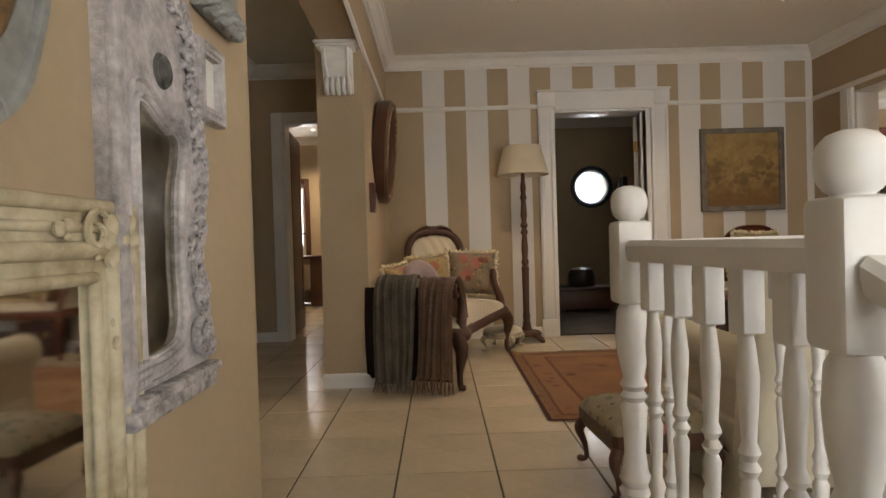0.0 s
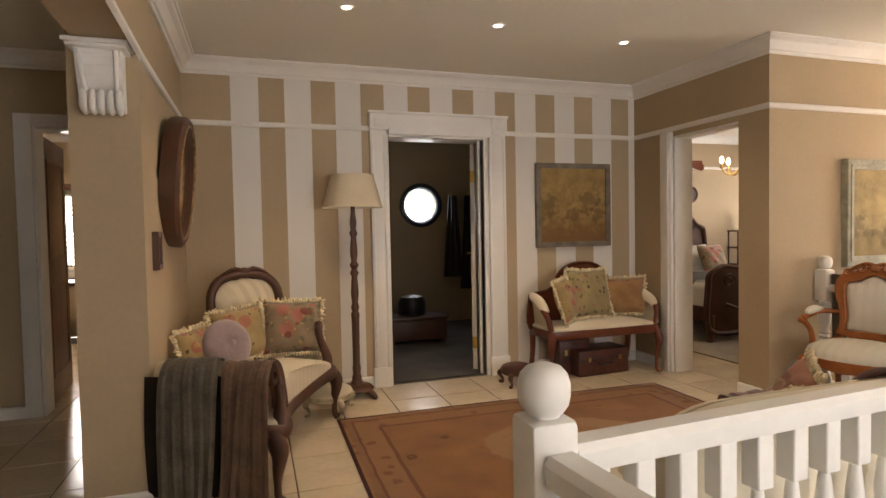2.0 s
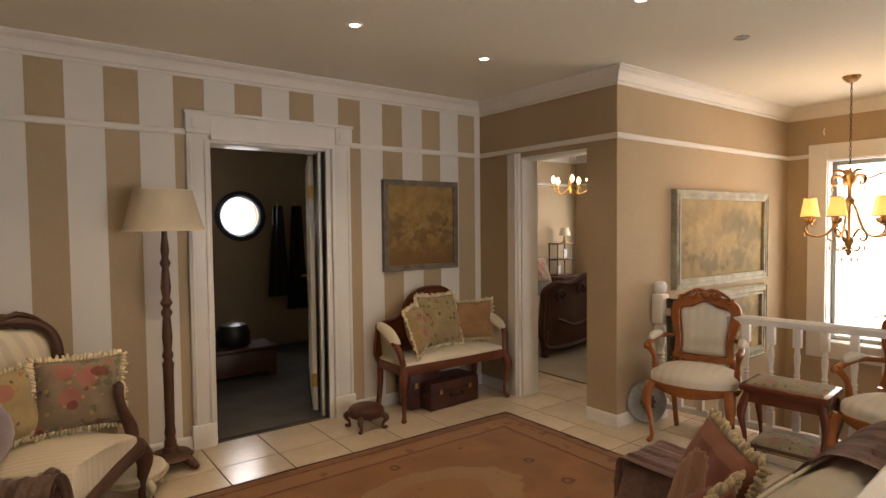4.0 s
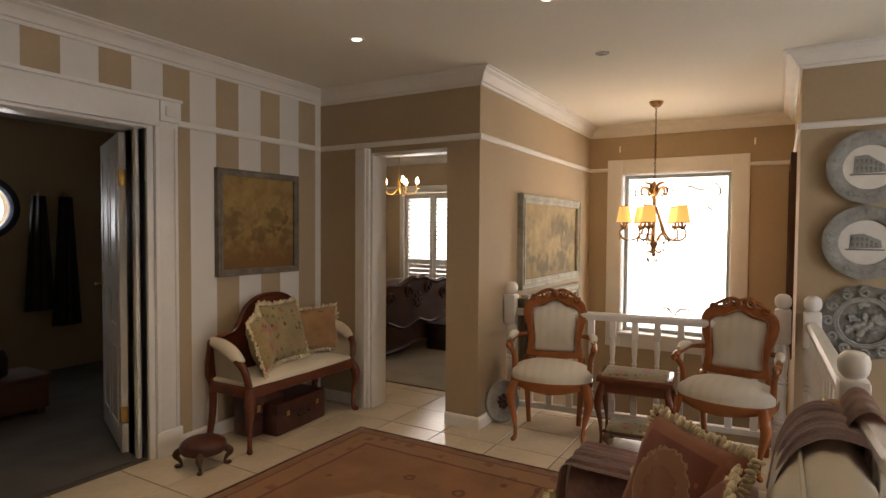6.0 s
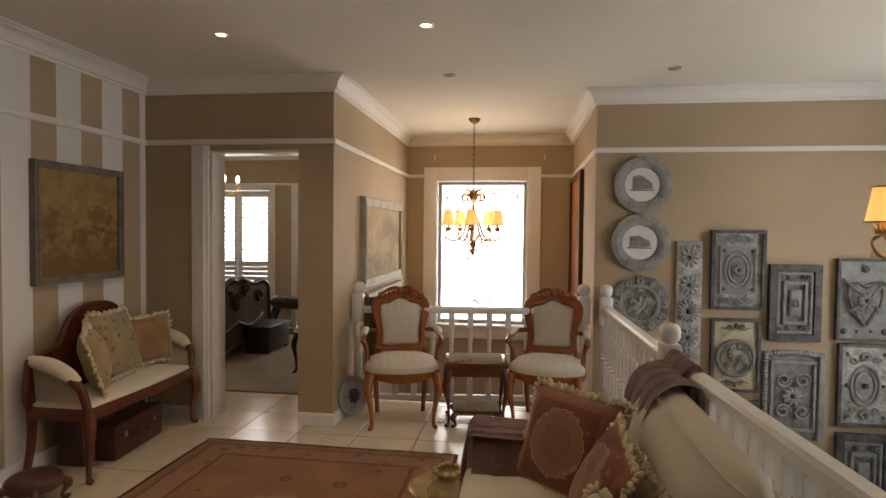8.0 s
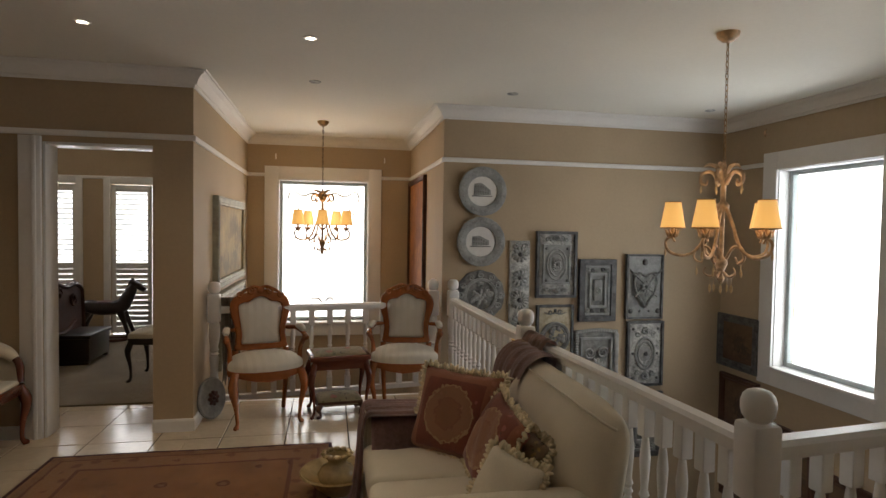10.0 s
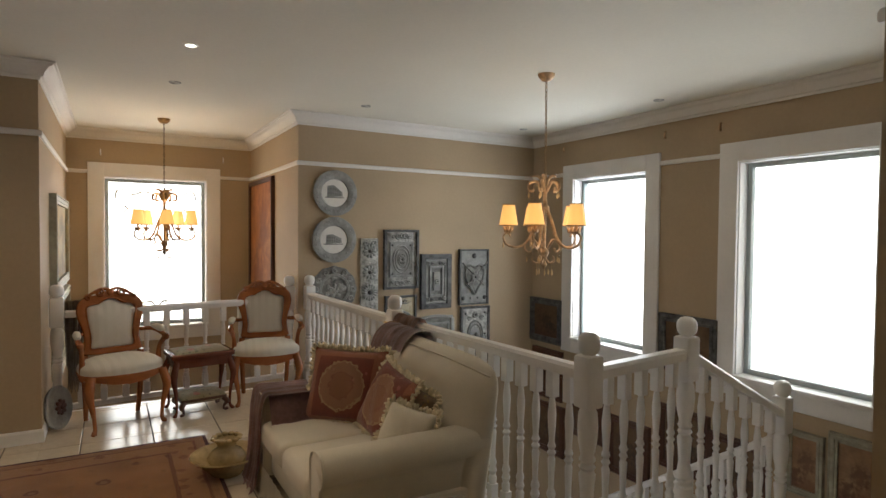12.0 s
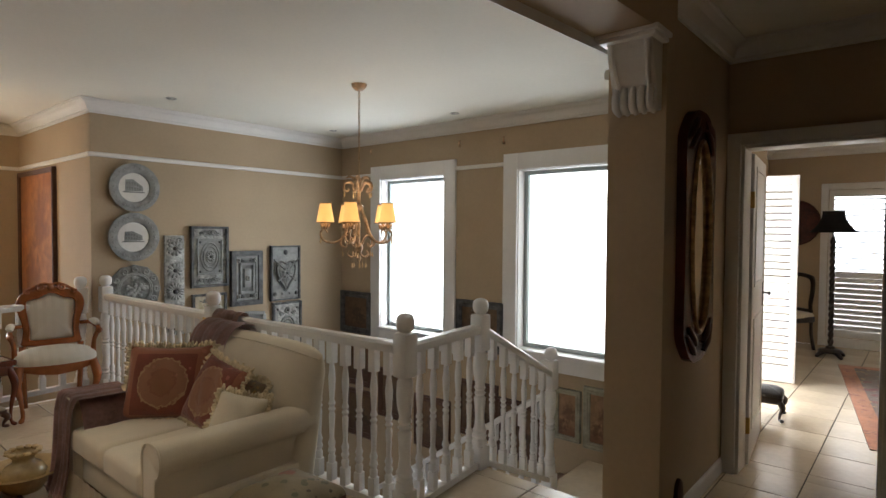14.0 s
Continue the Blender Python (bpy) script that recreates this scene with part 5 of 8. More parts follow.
def floor_lamp(at, shade_mat, wood, label, twist=False, r0=0.16, r1=0.225, top=1.69):
    l = thing("floor_lamp", at, label, "floor lamp")
    bm = bmesh.new()
    for k in range(4):
        a = math.pi / 4 + k * math.pi / 2
        tube(bm, spline([(0.03 * math.cos(a), 0.03 * math.sin(a), 0.075), (0.10 * math.cos(a), 0.10 * math.sin(a), 0.06), (0.165 * math.cos(a), 0.165 * math.sin(a), 0.02)], 5), [0.035, 0.03, 0.022], 8)
        lump(bm, (0.165 * math.cos(a), 0.165 * math.sin(a), 0.018), 0.022, (1, 1, 0.8))
    lathe([(0.12, 0.055), (0.13, 0.07), (0.11, 0.09), (0.05, 0.10), (0.04, 0.13)], 20, bm)
    part("base", bm, wood, l, sharp=50)
    prof = [(0.036, 0.10), (0.036, 0.16), (0.028, 0.18), (0.033, 0.22), (0.027, 0.26), (0.030, 0.60), (0.034, 0.64), (0.022, 0.66), (0.033, 0.69), (0.022, 0.72), (0.030, 0.80), (0.024, 0.90), (0.020, 0.92), (0.034, 0.95), (0.020, 0.98), (0.036, 1.01), (0.020, 1.04), (0.030, 1.10), (0.022, 1.20), (0.019, 1.22), (0.032, 1.25), (0.019, 1.28), (0.026, 1.33), (0.017, 1.40), (0.016, 1.46)]
    if twist:
        bm = bmesh.new()
        for ph in (0, math.pi):
            tube(bm, [(0.014 * math.cos(14 * k / 60 + ph + k * 0.35), 0.014 * math.sin(14 * k / 60 + ph + k * 0.35), 0.1 + 1.3 * k / 90) for k in range(91)], 0.017, 7)
        part("pole", bm, wood, l, sharp=60)
    else:
        part("pole", lathe(prof, 18), wood, l, "turned wooden pole", sharp=50)
    n = 40
    bm = bmesh.new()
    rows = []
    bell = (lambda t: r1 + (r0 - r1) * t) if not twist else (lambda t: r1 + (r0 - r1) * (1 - (1 - t) ** 2.2))
    for t in (k / 8 for k in range(9)):
        rows.append([bm.verts.new(((bell(t)) * math.cos(2 * math.pi * k / n), bell(t) * math.sin(2 * math.pi * k / n), top - 0.245 + 0.245 * t)) for k in range(n)])
    fs = [bm.faces.new((a[k], a[(k + 1) % n], b[(k + 1) % n], b[k])) for a, b in zip(rows, rows[1:]) for k in range(n)]
    bmesh.ops.solidify(bm, geom=fs, thickness=0.004)
    part("shade", bm, shade_mat, l, sharp=60)
    bm = bmesh.new()
    for z, r in ((top - 0.243, r1 + 0.001), (top - 0.003, r0 + 0.001)):
        tube(bm, [(r * math.cos(2 * math.pi * k / n), r * math.sin(2 * math.pi * k / n), z) for k in range(n)], 0.004, 6, closed=True)
    for k in range(3):
        a = 2.1 * k
        tube(bm, [(0.012 * math.cos(a), 0.012 * math.sin(a), top - 0.03), (r0 * math.cos(a), r0 * math.sin(a), top - 0.004)], 0.002, 5)
    tube(bm, [(0, 0, 1.40), (0, 0, top - 0.02)], 0.008, 8)
    part("shade_rim", bm, shade_mat, l, sharp=60)
    return l


floor_lamp((0.742, 4.88, 0), M_SHADE, M_WALNUT, "dark turned wooden floor lamp with a cream shade")


def chaise():
    c = thing("chaise", (0.227, 3.891, 0), "carved walnut chaise in cream ribbed silk, half hidden by throws", "chaise", "", 70)
    c.scale = (0.92, 1, 1)
    # local x runs along the seat from the draped arm to the high back, -y is the front
    lay = Matrix.Rotation(radians(-90), 4, "X")
    front = [(-0.66, -0.02), (-0.62, -0.09), (-0.45, -0.07), (-0.2, 0.01), (0.1, 0.03), (0.4, -0.02), (0.62, -0.075), (0.70, -0.02)]
    seat = spline([(x, y, 0) for x, y in front], 4)
    seat = [(p.x, p.y) for p in seat] + [(0.80, 0.20), (0.92, 0.42), (0.60, 0.56), (0.2, 0.54), (-0.3, 0.50), (-0.62, 0.46), (-0.68, 0.2)]
    part("seat", pad(seat, 0, 0.10, back=0.05, m=Matrix.Translation((0, 0, 0.36)) @ lay), M_CHAISECLOTH, c, "cream ribbed silk seat", sharp=60)
    f3 = spline([(x, y - 0.01, 0.30 - 0.03 * math.cos(4 * x)) for x, y in front], 5)
    part("front_rail", tube(bmesh.new(), f3, [0.05, 0.036, 0.032, 0.036, 0.05], 10, 0.7), M_WALNUT, c, "carved walnut front rail", sharp=60)
    for x, y in ((-0.64, -0.06), (0.66, -0.06)):
        part("leg", cabriole(bmesh.new(), (x, y, 0.34), (x + (0.01 if x > 0 else -0.01), y - 0.03, 0), 0.042, 0.018, (0.3 if x > 0 else -0.3, -0.8)), M_WALNUT, c, sharp=60)
    for x, y in ((-0.60, 0.42), (0.60, 0.42)):
        part("leg", tube(bmesh.new(), [(x, y, 0.34), (x, y + 0.04, 0)], [0.03, 0.02], 8), M_WALNUT, c, sharp=60)
    # low arm, scrolled at the front
    def arm(u, v):
        a = math.pi * (0.05 + 0.9 * v)
        return Vector((-0.60 - 0.10 * math.cos(a), -0.02 + 0.50 * u, 0.40 + 0.27 * math.sin(a) ** 0.7))
    part("arm", sheet(arm, 10, 14, 0.03), M_CHAISECLOTH, c, sharp=80)
    part("arm_end_panel", sheet(lambda u, v: Vector((-0.715 - 0.02 * math.sin(math.pi * v), -0.06 + 0.56 * u, 0.06 + 0.56 * v)), 8, 8, 0.02), M_BLACKWOOD, c, "near-black wooden arm end")
    bm = bmesh.new()
    scroll(bm, -0.60, 0.60, 0.075, -0.05, 1.3, -1, 0.022, math.pi)
    tube(bm, spline([(-0.55, -0.06, 0.62), (-0.535, -0.07, 0.50), (-0.58, -0.08, 0.40), (-0.62, -0.08, 0.30)], 5), [0.02, 0.026, 0.034, 0.03], 8)
    part("arm_scroll", bm, M_WALNUT, c, "scrolled walnut arm front", sharp=60)
    bm = bmesh.new()
    scroll(bm, 0.70, 0.62, 0.05, 0.02, 1.2, 1, 0.02, math.pi * 0.9)
    tube(bm, spline([(0.67, 0.02, 0.66), (0.66, 0.0, 0.54), (0.70, -0.03, 0.42), (0.67, -0.05, 0.32)], 5), [0.02, 0.024, 0.034, 0.03], 8)
    tube(bm, spline([(0.70, 0.03, 0.62), (0.82, 0.14, 0.60), (0.92, 0.30, 0.64)], 5), 0.022, 8)
    part("arm_scroll", bm, M_WALNUT, c, "scrolled walnut arm front", sharp=60)
    part("arm_panel", sheet(lambda u, v: Vector((0.70 + 0.22 * u, 0.03 + 0.28 * u, 0.38 + 0.23 * v)), 8, 5, 0.04), M_CHAISECLOTH, c, sharp=80)
    # high oval back in the corner
    half = [(0.0, 0.985), (0.09, 0.975), (0.18, 0.94), (0.235, 0.86), (0.245, 0.74), (0.23, 0.58), (0.20, 0.42), (0.0, 0.40)]
    ol = closed_curve(half, 5)
    m = Matrix.Translation((0.82, 0.54, 0)) @ Matrix.Rotation(radians(-52), 4, "Z") @ Matrix.Translation((0, 0, 0.4)) @ Matrix.Rotation(radians(-8), 4, "X") @ Matrix.Translation((0, 0, -0.4))
    bm = tube(bmesh.new(), [(x, 0, z) for x, z in ol], 0.032, 8, 1.2, closed=True)
    for s in (-1, 1):
        scroll(bm, s * 0.07, 0.985, 0.045, -0.015, 1.2, s, 0.014, math.pi / 2)
        tube(bm, spline([(0, -0.02, 1.0), (s * 0.08, -0.02, 1.015), (s * 0.17, -0.015, 0.965), (s * 0.23, -0.01, 0.87)], 5), [0.02, 0.017, 0.015, 0.008], 6)
    lump(bm, (0, -0.02, 1.0), 0.03, (1.1, 0.7, 1))
    bmesh.ops.transform(bm, matrix=m, verts=bm.verts)
    part("back_frame", bm, M_WALNUT, c, "carved walnut back frame", sharp=60)
    bm = pad(shrink(ol, 0.88), 0.02, 0.06, back=0.03)
    bmesh.ops.transform(bm, matrix=m, verts=bm.verts)
    part("backrest", bm, M_CHAISECLOTH, c, sharp=60)
    return c


chaise()
cushion((0.255, 4.50, 0.45), (0.40, 0.36, 0.15), M_FLORAL_A, "dark rose tapestry cushion with a cream fringe", 6, -14, 3, M_FRINGE, seed=5)
cushion((-0.04, 4.45, 0.45), (0.36, 0.34, 0.14), M_FLORAL_B, "golden rose tapestry cushion on the chaise", 26, -16, -5, M_FRINGE, seed=6)
cushion((-0.27, 4.12, 0.47), (0.27, 0.26, 0.12), M_FLORAL_B, "pale gold tasselled cushion beside a lilac one", 52, -14, -6, M_FRINGE, seed=7)


def round_cushion(at, r, d, mat, label, turn, tilt):
    c = tagged(new("round_cushion"), label, "cushion", "cushions")
    c.matrix_world = pose(*at, 0, 0, turn) @ pose(0, 0, 0, tilt)
    bm = bmesh.new()
    n = 40
    rings = []
    for k in range(17):
        a = math.pi * k / 16
        q = math.sin(a) ** 0.75
        rings.append([bm.verts.new((r * q * (1 + 0.014 * math.cos(20 * b)) * math.cos(b), -d / 2 * math.cos(a) * (1 - 0.5 * (1 - q) ** 2) - 0.0, r + r * q * math.sin(b))) for b in (2 * math.pi * i / n for i in range(n))])
    for p, q in zip(rings, rings[1:]):
        for i in range(n):
            bm.faces.new((p[i], p[(i + 1) % n], q[(i + 1) % n], q[i]))
    part("cover", bm, mat, c, sharp=80)
    part("button", lathe([(0.0, 0.0), (0.018, 0.004), (0.02, 0.01), (0.0, 0.016)], 12, m=Matrix.Translation((0, -d / 2 + 0.01, r)) @ Matrix.Rotation(radians(90), 4, "X")), mat, c)
    return c


round_cushion((-0.115, 4.12, 0.46), 0.155, 0.13, M_LILAC, "round pleated lilac velvet cushion on the chaise", 36, -18)
drape([(0.10, 0.40), (0.07, 0.62), (0.0, 0.70), (-0.07, 0.69), (-0.125, 0.60), (-0.15, 0.40), (-0.165, 0.20), (-0.18, 0.06)], 0.26, 5, 0.011, M_GREYKNIT, "grey_throw", "grey-brown knitted throw hung over the chaise arm", -18, (-0.245, 3.435, 0), fringe=0.07, seed=4)
drape([(0.12, 0.42), (0.07, 0.61), (0.0, 0.685), (-0.07, 0.67), (-0.125, 0.58), (-0.15, 0.40), (-0.17, 0.22), (-0.19, 0.10)], 0.25, 4.5, 0.012, M_BROWNKNIT, "brown_throw", "brown fringed knitted throw hung over the chaise arm", -20, (0.005, 3.35, 0), fringe=0.10, seed=8)


def sofa():
    s = thing("sofa", (1.53, 2.08, 0), "cream slip-covered two-seat sofa with rolled arms", "sofa", "", 180)
    s.scale = (0.82, 1.0, 0.86)
    # local -y is the front; +x is the arm under the throw mirrored to the west
    w = 0.74
    part("base", boxed((-w + 0.04, -0.36, 0.10), (w - 0.04, 0.38, 0.30), bevel=0.02), M_CREAM, s)
    for x0, x1 in ((-0.53, 0.0), (0.0, 0.53)):
        bm = boxed((x0 + 0.003, -0.42, 0.30), (x1 - 0.003, 0.26, 0.455), bevel=0.045, seg=4)
        part("seat_cushion", bm, M_CREAM, s, sharp=70)
    bm = bmesh.new()
    nx, nz = 28, 12
    def slab(u, v, front):
        x = -0.72 + 1.44 * u
        edge = min(1.0, 7 * min(u, 1 - u) + 0.0) ** 0.5
        crown = min(1.0, 7 * (1 - v)) ** 0.5
        z = 0.12 + (0.84 - 0.05 * abs(2 * u - 1) ** 6) * v
        mid = 0.33 + 0.10 * v
        half = 0.115 * (0.25 + 0.75 * edge) * (0.2 + 0.8 * crown)
        return Vector((x, mid + (-half - 0.012 * edge if front else half), z))
    for front in (True, False):
        g = [[bm.verts.new(slab(i / nx, j / nz, front)) for j in range(nz + 1)] for i in range(nx + 1)]
        for i in range(nx):
            for j in range(nz):
                q = (g[i][j], g[i + 1][j], g[i + 1][j + 1], g[i][j + 1])
                bm.faces.new(q if front else q[::-1])
        if front:
            first = g
    ring = lambda g: [g[i][0] for i in range(nx)] + [g[nx][j] for j in range(nz)] + [g[i][nz] for i in range(nx, 0, -1)] + [g[0][j] for j in range(nz, 0, -1)]
    ra, rb = ring(first), ring(g)
    for i in range(len(ra)):
        bm.faces.new((ra[(i + 1) % len(ra)], ra[i], rb[i], rb[(i + 1) % len(ra)]))
    bmesh.ops.recalc_face_normals(bm, faces=bm.faces)
    part("backrest", bm, M_CREAM, s, sharp=80)
    part("piping", tube(bmesh.new(), [slab(k / 24, 0.97, True) + Vector((0, -0.002, 0.004)) for k in range(25)], 0.006, 6), M_CREAM, s, sharp=80)
    for sg in (-1, 1):
        prof = [(0.0, 0.10), (0.0, 0.42), (0.035, 0.47), (0.055, 0.53), (0.03, 0.595), (-0.04, 0.615), (-0.115, 0.60), (-0.15, 0.555), (-0.155, 0.48), (-0.15, 0.10)]
        pts = [(p.x, p.z) for p in spline([(x, 0, z) for x, z in prof], 4)]
        ol = [(sg * (0.67 + x), z) for x, z in pts]
        ol = ol if sg > 0 else ol[::-1]
        bm = prism(bmesh.new(), ol, -0.40, 0.40, 0.012)
        part("arm", bm, M_CREAM, s, sharp=50)
        part("arm_piping", tube(bmesh.new(), [(x, -0.402, z) for x, z in ol], 0.006, 6), M_CREAM, s, sharp=80)
    # pleated skirt
    def skirt(u, v):
        q = u * 3.0
        fold = 0.010 * math.sin(2 * math.pi * 34 * u) * (0.3 + 0.7 * v)
        z = 0.19 - 0.185 * v
        if q < 0.8:
            return Vector((-0.73 - fold - 0.01 * v, 0.40 - 0.82 * q / 0.8, z))
        if q < 2.2:
            return Vector((-0.73 + 1.46 * (q - 0.8) / 1.4, -0.42 - fold - 0.01 * v, z))
        return Vector((0.73 + fold + 0.01 * v, -0.42 + 0.82 * (q - 2.2) / 0.8, z))
    part("skirt", sheet(skirt, 240, 4, 0.004), M_CREAM, s, "pleated cream skirt", sharp=80)
    return s


sofa()
cushion((1.74, 2.12, 0.38), (0.47, 0.42, 0.15), M_MEDALLION, "wine-red medallion tapestry cushion with a ruffled fringe", 224, -22, 0, M_FRINGE, seed=10)
cushion((1.46, 2.06, 0.38), (0.42, 0.38, 0.13), M_MEDALLION, "wine-red medallion tapestry cushion leaning on another", 178, -26, 6, M_FRINGE, seed=11)
cushion((1.36, 1.99, 0.38), (0.34, 0.31, 0.11), M_FLORAL_A, "faded floral cushion with a cream ruffle", 186, -30, 8, M_FRINGE, seed=12)
cushion((1.13, 2.07, 0.385), (0.27, 0.25, 0.14), M_CREAM, "plain cream cushion with a ruffled edge in the sofa corner", 212, -30, 8, M_FRINGE, seed=13)
drape([(0.20, 0.38), (0.13, 0.52), (0.05, 0.545), (-0.05, 0.54), (-0.10, 0.48), (-0.115, 0.32), (-0.12, 0.18), (-0.13, 0.05)], 0.66, 4, 0.010, M_MAUVE, "mauve_throw", "mauve chenille throw hung over the sofa arm", 90, (2.04, 2.15, 0), fringe=0.03, seed=9)
drape([(0.30, 0.55), (0.10, 0.555), (0.0, 0.55), (-0.03, 0.46), (-0.04, 0.30), (-0.05, 0.16), (-0.07, 0.04)], 0.27, 3, 0.014, M_MAUVE, "mauve_throw", "mauve chenille throw hung down the sofa arm front", 180, (2.03, 2.485, 0), fringe=0.03, seed=19)
drape([(0.235, 0.42), (0.20, 0.62), (0.155, 0.79), (0.07, 0.86), (-0.04, 0.86), (-0.125, 0.76), (-0.16, 0.55)], 0.44, 3.5, 0.009, M_MAUVE, "mauve_throw", "mauve throw folded over the sofa back", 180, (1.90, 1.655, 0), seed=14)
drape([(0.10, 0.58), (0.07, 0.80), (0.03, 0.905), (-0.03, 0.905), (-0.075, 0.80), (-0.11, 0.50)], 0.34, 3.0, 0.009, M_ROSEKNIT, "brown_throw", "rose-brown knitted throw folded over the balustrade", 180, (2.02, 1.557, 0), seed=15)
bag = tagged(new("handbag"), "old brown leather handbag hung on the newel", "bag")
bag.matrix_world = pose(2.10, 1.63, 0.66, 0, 0, 180)
part("body", pad(closed_curve([(0.0, 0.20), (0.08, 0.19), (0.115, 0.12), (0.12, 0.03), (0.09, 0.0), (0.0, 0.0)], 4), 0.0, 0.045, back=0.05), M_OLDGOLD, bag, sharp=60)
part("clasp", tube(bmesh.new(), [(-0.09, -0.02, 0.19), (0.09, -0.02, 0.19)], 0.006, 6), M_BRASS, bag, "thin brass clasp")


def jug_and_basin():
    b = thing("basin", (2.30, 2.62, 0), "mustard glazed pottery wash basin on the floor", "basin")
    part("bowl", lathe([(0.05, 0.0), (0.085, 0.0), (0.09, 0.015), (0.14, 0.06), (0.185, 0.105), (0.205, 0.115), (0.20, 0.125), (0.18, 0.115), (0.13, 0.07), (0.07, 0.03), (0.0, 0.025)], 32), M_POTTERY, b, sharp=60)
    j = thing("jug", (2.30, 2.62, 0.028), "mustard glazed pottery jug with a ruffled rim", "jug")
    part("body", lathe([(0.05, 0.0), (0.055, 0.01), (0.085, 0.05), (0.095, 0.09), (0.075, 0.135), (0.045, 0.16), (0.045, 0.185), (0.065, 0.215), (0.07, 0.225), (0.06, 0.222), (0.04, 0.19), (0.0, 0.18)], 24), M_POTTERY, j, sharp=60)
    bm = bmesh.new()
    for k in range(12):
        a = 2 * math.pi * k / 12
        lump(bm, (0.062 * math.cos(a), 0.062 * math.sin(a), 0.228), 0.018, (1, 1, 0.8), 6)
    j.scale = (1.15, 1.15, 0.82)
    part("ruffled_rim", bm, M_POTTERY, j, sharp=60)
    part("handle", tube(bmesh.new(), spline([(0.05, 0, 0.20), (0.11, 0, 0.19), (0.12, 0, 0.12), (0.085, 0, 0.07)], 5), 0.011, 8), M_POTTERY, j, sharp=60)


jug_and_basin()


def chandelier(at, canopy_z, metal, label, phase):
    x, y, z = at
    c = thing("chandelier", at, label, "chandelier", "pair of chandeliers")
    top = canopy_z - z
    part("canopy", lathe([(0.012, top - 0.05), (0.03, top - 0.045), (0.055, top - 0.02), (0.06, top)], 20), metal, c)
    bm = bmesh.new()
    k = 0
    zz = 0.72
    while zz < top - 0.05:
        pts = [(0.007 * math.cos(a), 0, zz + 0.016 + 0.020 * math.sin(a)) if k % 2 else (0, 0.007 * math.cos(a), zz + 0.016 + 0.020 * math.sin(a)) for a in (2 * math.pi * i / 10 for i in range(10))]
        tube(bm, pts, 0.0025, 5, closed=True)
        zz += 0.031
        k += 1
    part("chain", bm, M_IRON if metal is M_GILT else M_GILT, c)
    part("stem", lathe([(0.006, 0.72), (0.012, 0.70), (0.02, 0.66), (0.03, 0.63), (0.014, 0.60), (0.014, 0.50), (0.032, 0.48), (0.032, 0.46), (0.012, 0.44), (0.011, 0.20), (0.03, 0.18), (0.034, 0.16), (0.02, 0.13), (0.012, 0.10), (0.022, 0.08), (0.006, 0.05)], 14), metal, c, sharp=50)
    for i in range(5):
        a = 2 * math.pi * i / 5 + phase
        ca, sa = math.cos(a), math.sin(a)
        P = lambda r, h: (r * ca, r * sa, h)
        bm = tube(bmesh.new(), spline([P(0.02, 0.47), P(0.06, 0.38), P(0.11, 0.25), P(0.18, 0.20), P(0.26, 0.215), P(0.285, 0.27), P(0.255, 0.30), P(0.235, 0.275)], 6), [0.010, 0.009, 0.009, 0.008, 0.006], 7)
        tube(bm, spline([P(0.03, 0.19), P(0.07, 0.25), P(0.12, 0.245), P(0.135, 0.19), P(0.10, 0.165), P(0.085, 0.195)], 5), [0.008, 0.007, 0.005], 6)
        tube(bm, spline([P(0.015, 0.59), P(0.055, 0.655), P(0.105, 0.65), P(0.112, 0.605), P(0.085, 0.59), P(0.078, 0.615)], 5), [0.011, 0.011, 0.009, 0.006], 6)
        tube(bm, spline([P(0.012, 0.62), P(0.035, 0.685), P(0.075, 0.70), P(0.10, 0.685)], 5), [0.008, 0.014, 0.010, 0.003], 6, 0.5)
        tube(bm, spline([P(0.01, 0.12), P(0.05, 0.09), P(0.085, 0.11), P(0.075, 0.14)], 5), [0.007, 0.006, 0.004], 6)
        arm = part("arm", bm, metal, c, sharp=60)
        bm = bmesh.new()
        for q in range(6):
            b = 2 * math.pi * q / 6
            o = Vector(P(0.25, 0.30))
            tube(bm, spline([o, o + Vector((0.02 * math.cos(b), 0.02 * math.sin(b), 0.012)), o + Vector((0.036 * math.cos(b), 0.036 * math.sin(b), 0.045))], 4), [0.004, 0.012, 0.002], 5)
        lathe([(0.011, 0.30), (0.011, 0.36)], 10, bm, Matrix.Translation((0.25 * ca, 0.25 * sa, 0)))
        part("candle_cup", bm, metal, arm, sharp=60)
        part("bulb", lathe([(0.004, 0.36), (0.012, 0.375), (0.014, 0.39), (0.008, 0.415), (0.0, 0.43)], 10, m=Matrix.Translation((0.25 * ca, 0.25 * sa, 0))), M_BULB, arm, "lit candle bulb")
        n = 36
        bm = bmesh.new()
        rows = [[bm.verts.new((0.25 * ca + r * (1 + 0.02 * (j % 2)) * math.cos(2 * math.pi * j / n), 0.25 * sa + r * (1 + 0.02 * (j % 2)) * math.sin(2 * math.pi * j / n), h)) for j in range(n)] for r, h in ((0.066, 0.350), (0.064, 0.360), (0.042, 0.488), (0.043, 0.498))]
        fs = [bm.faces.new((p[j], p[(j + 1) % n], q[(j + 1) % n], q[j])) for p, q in zip(rows, rows[1:]) for j in range(n)]
        bmesh.ops.solidify(bm, geom=fs, thickness=0.003)
        shade = part("shade", bm, M_SHADE_LIT, arm, "lit pleated amber silk shade", sharp=80)
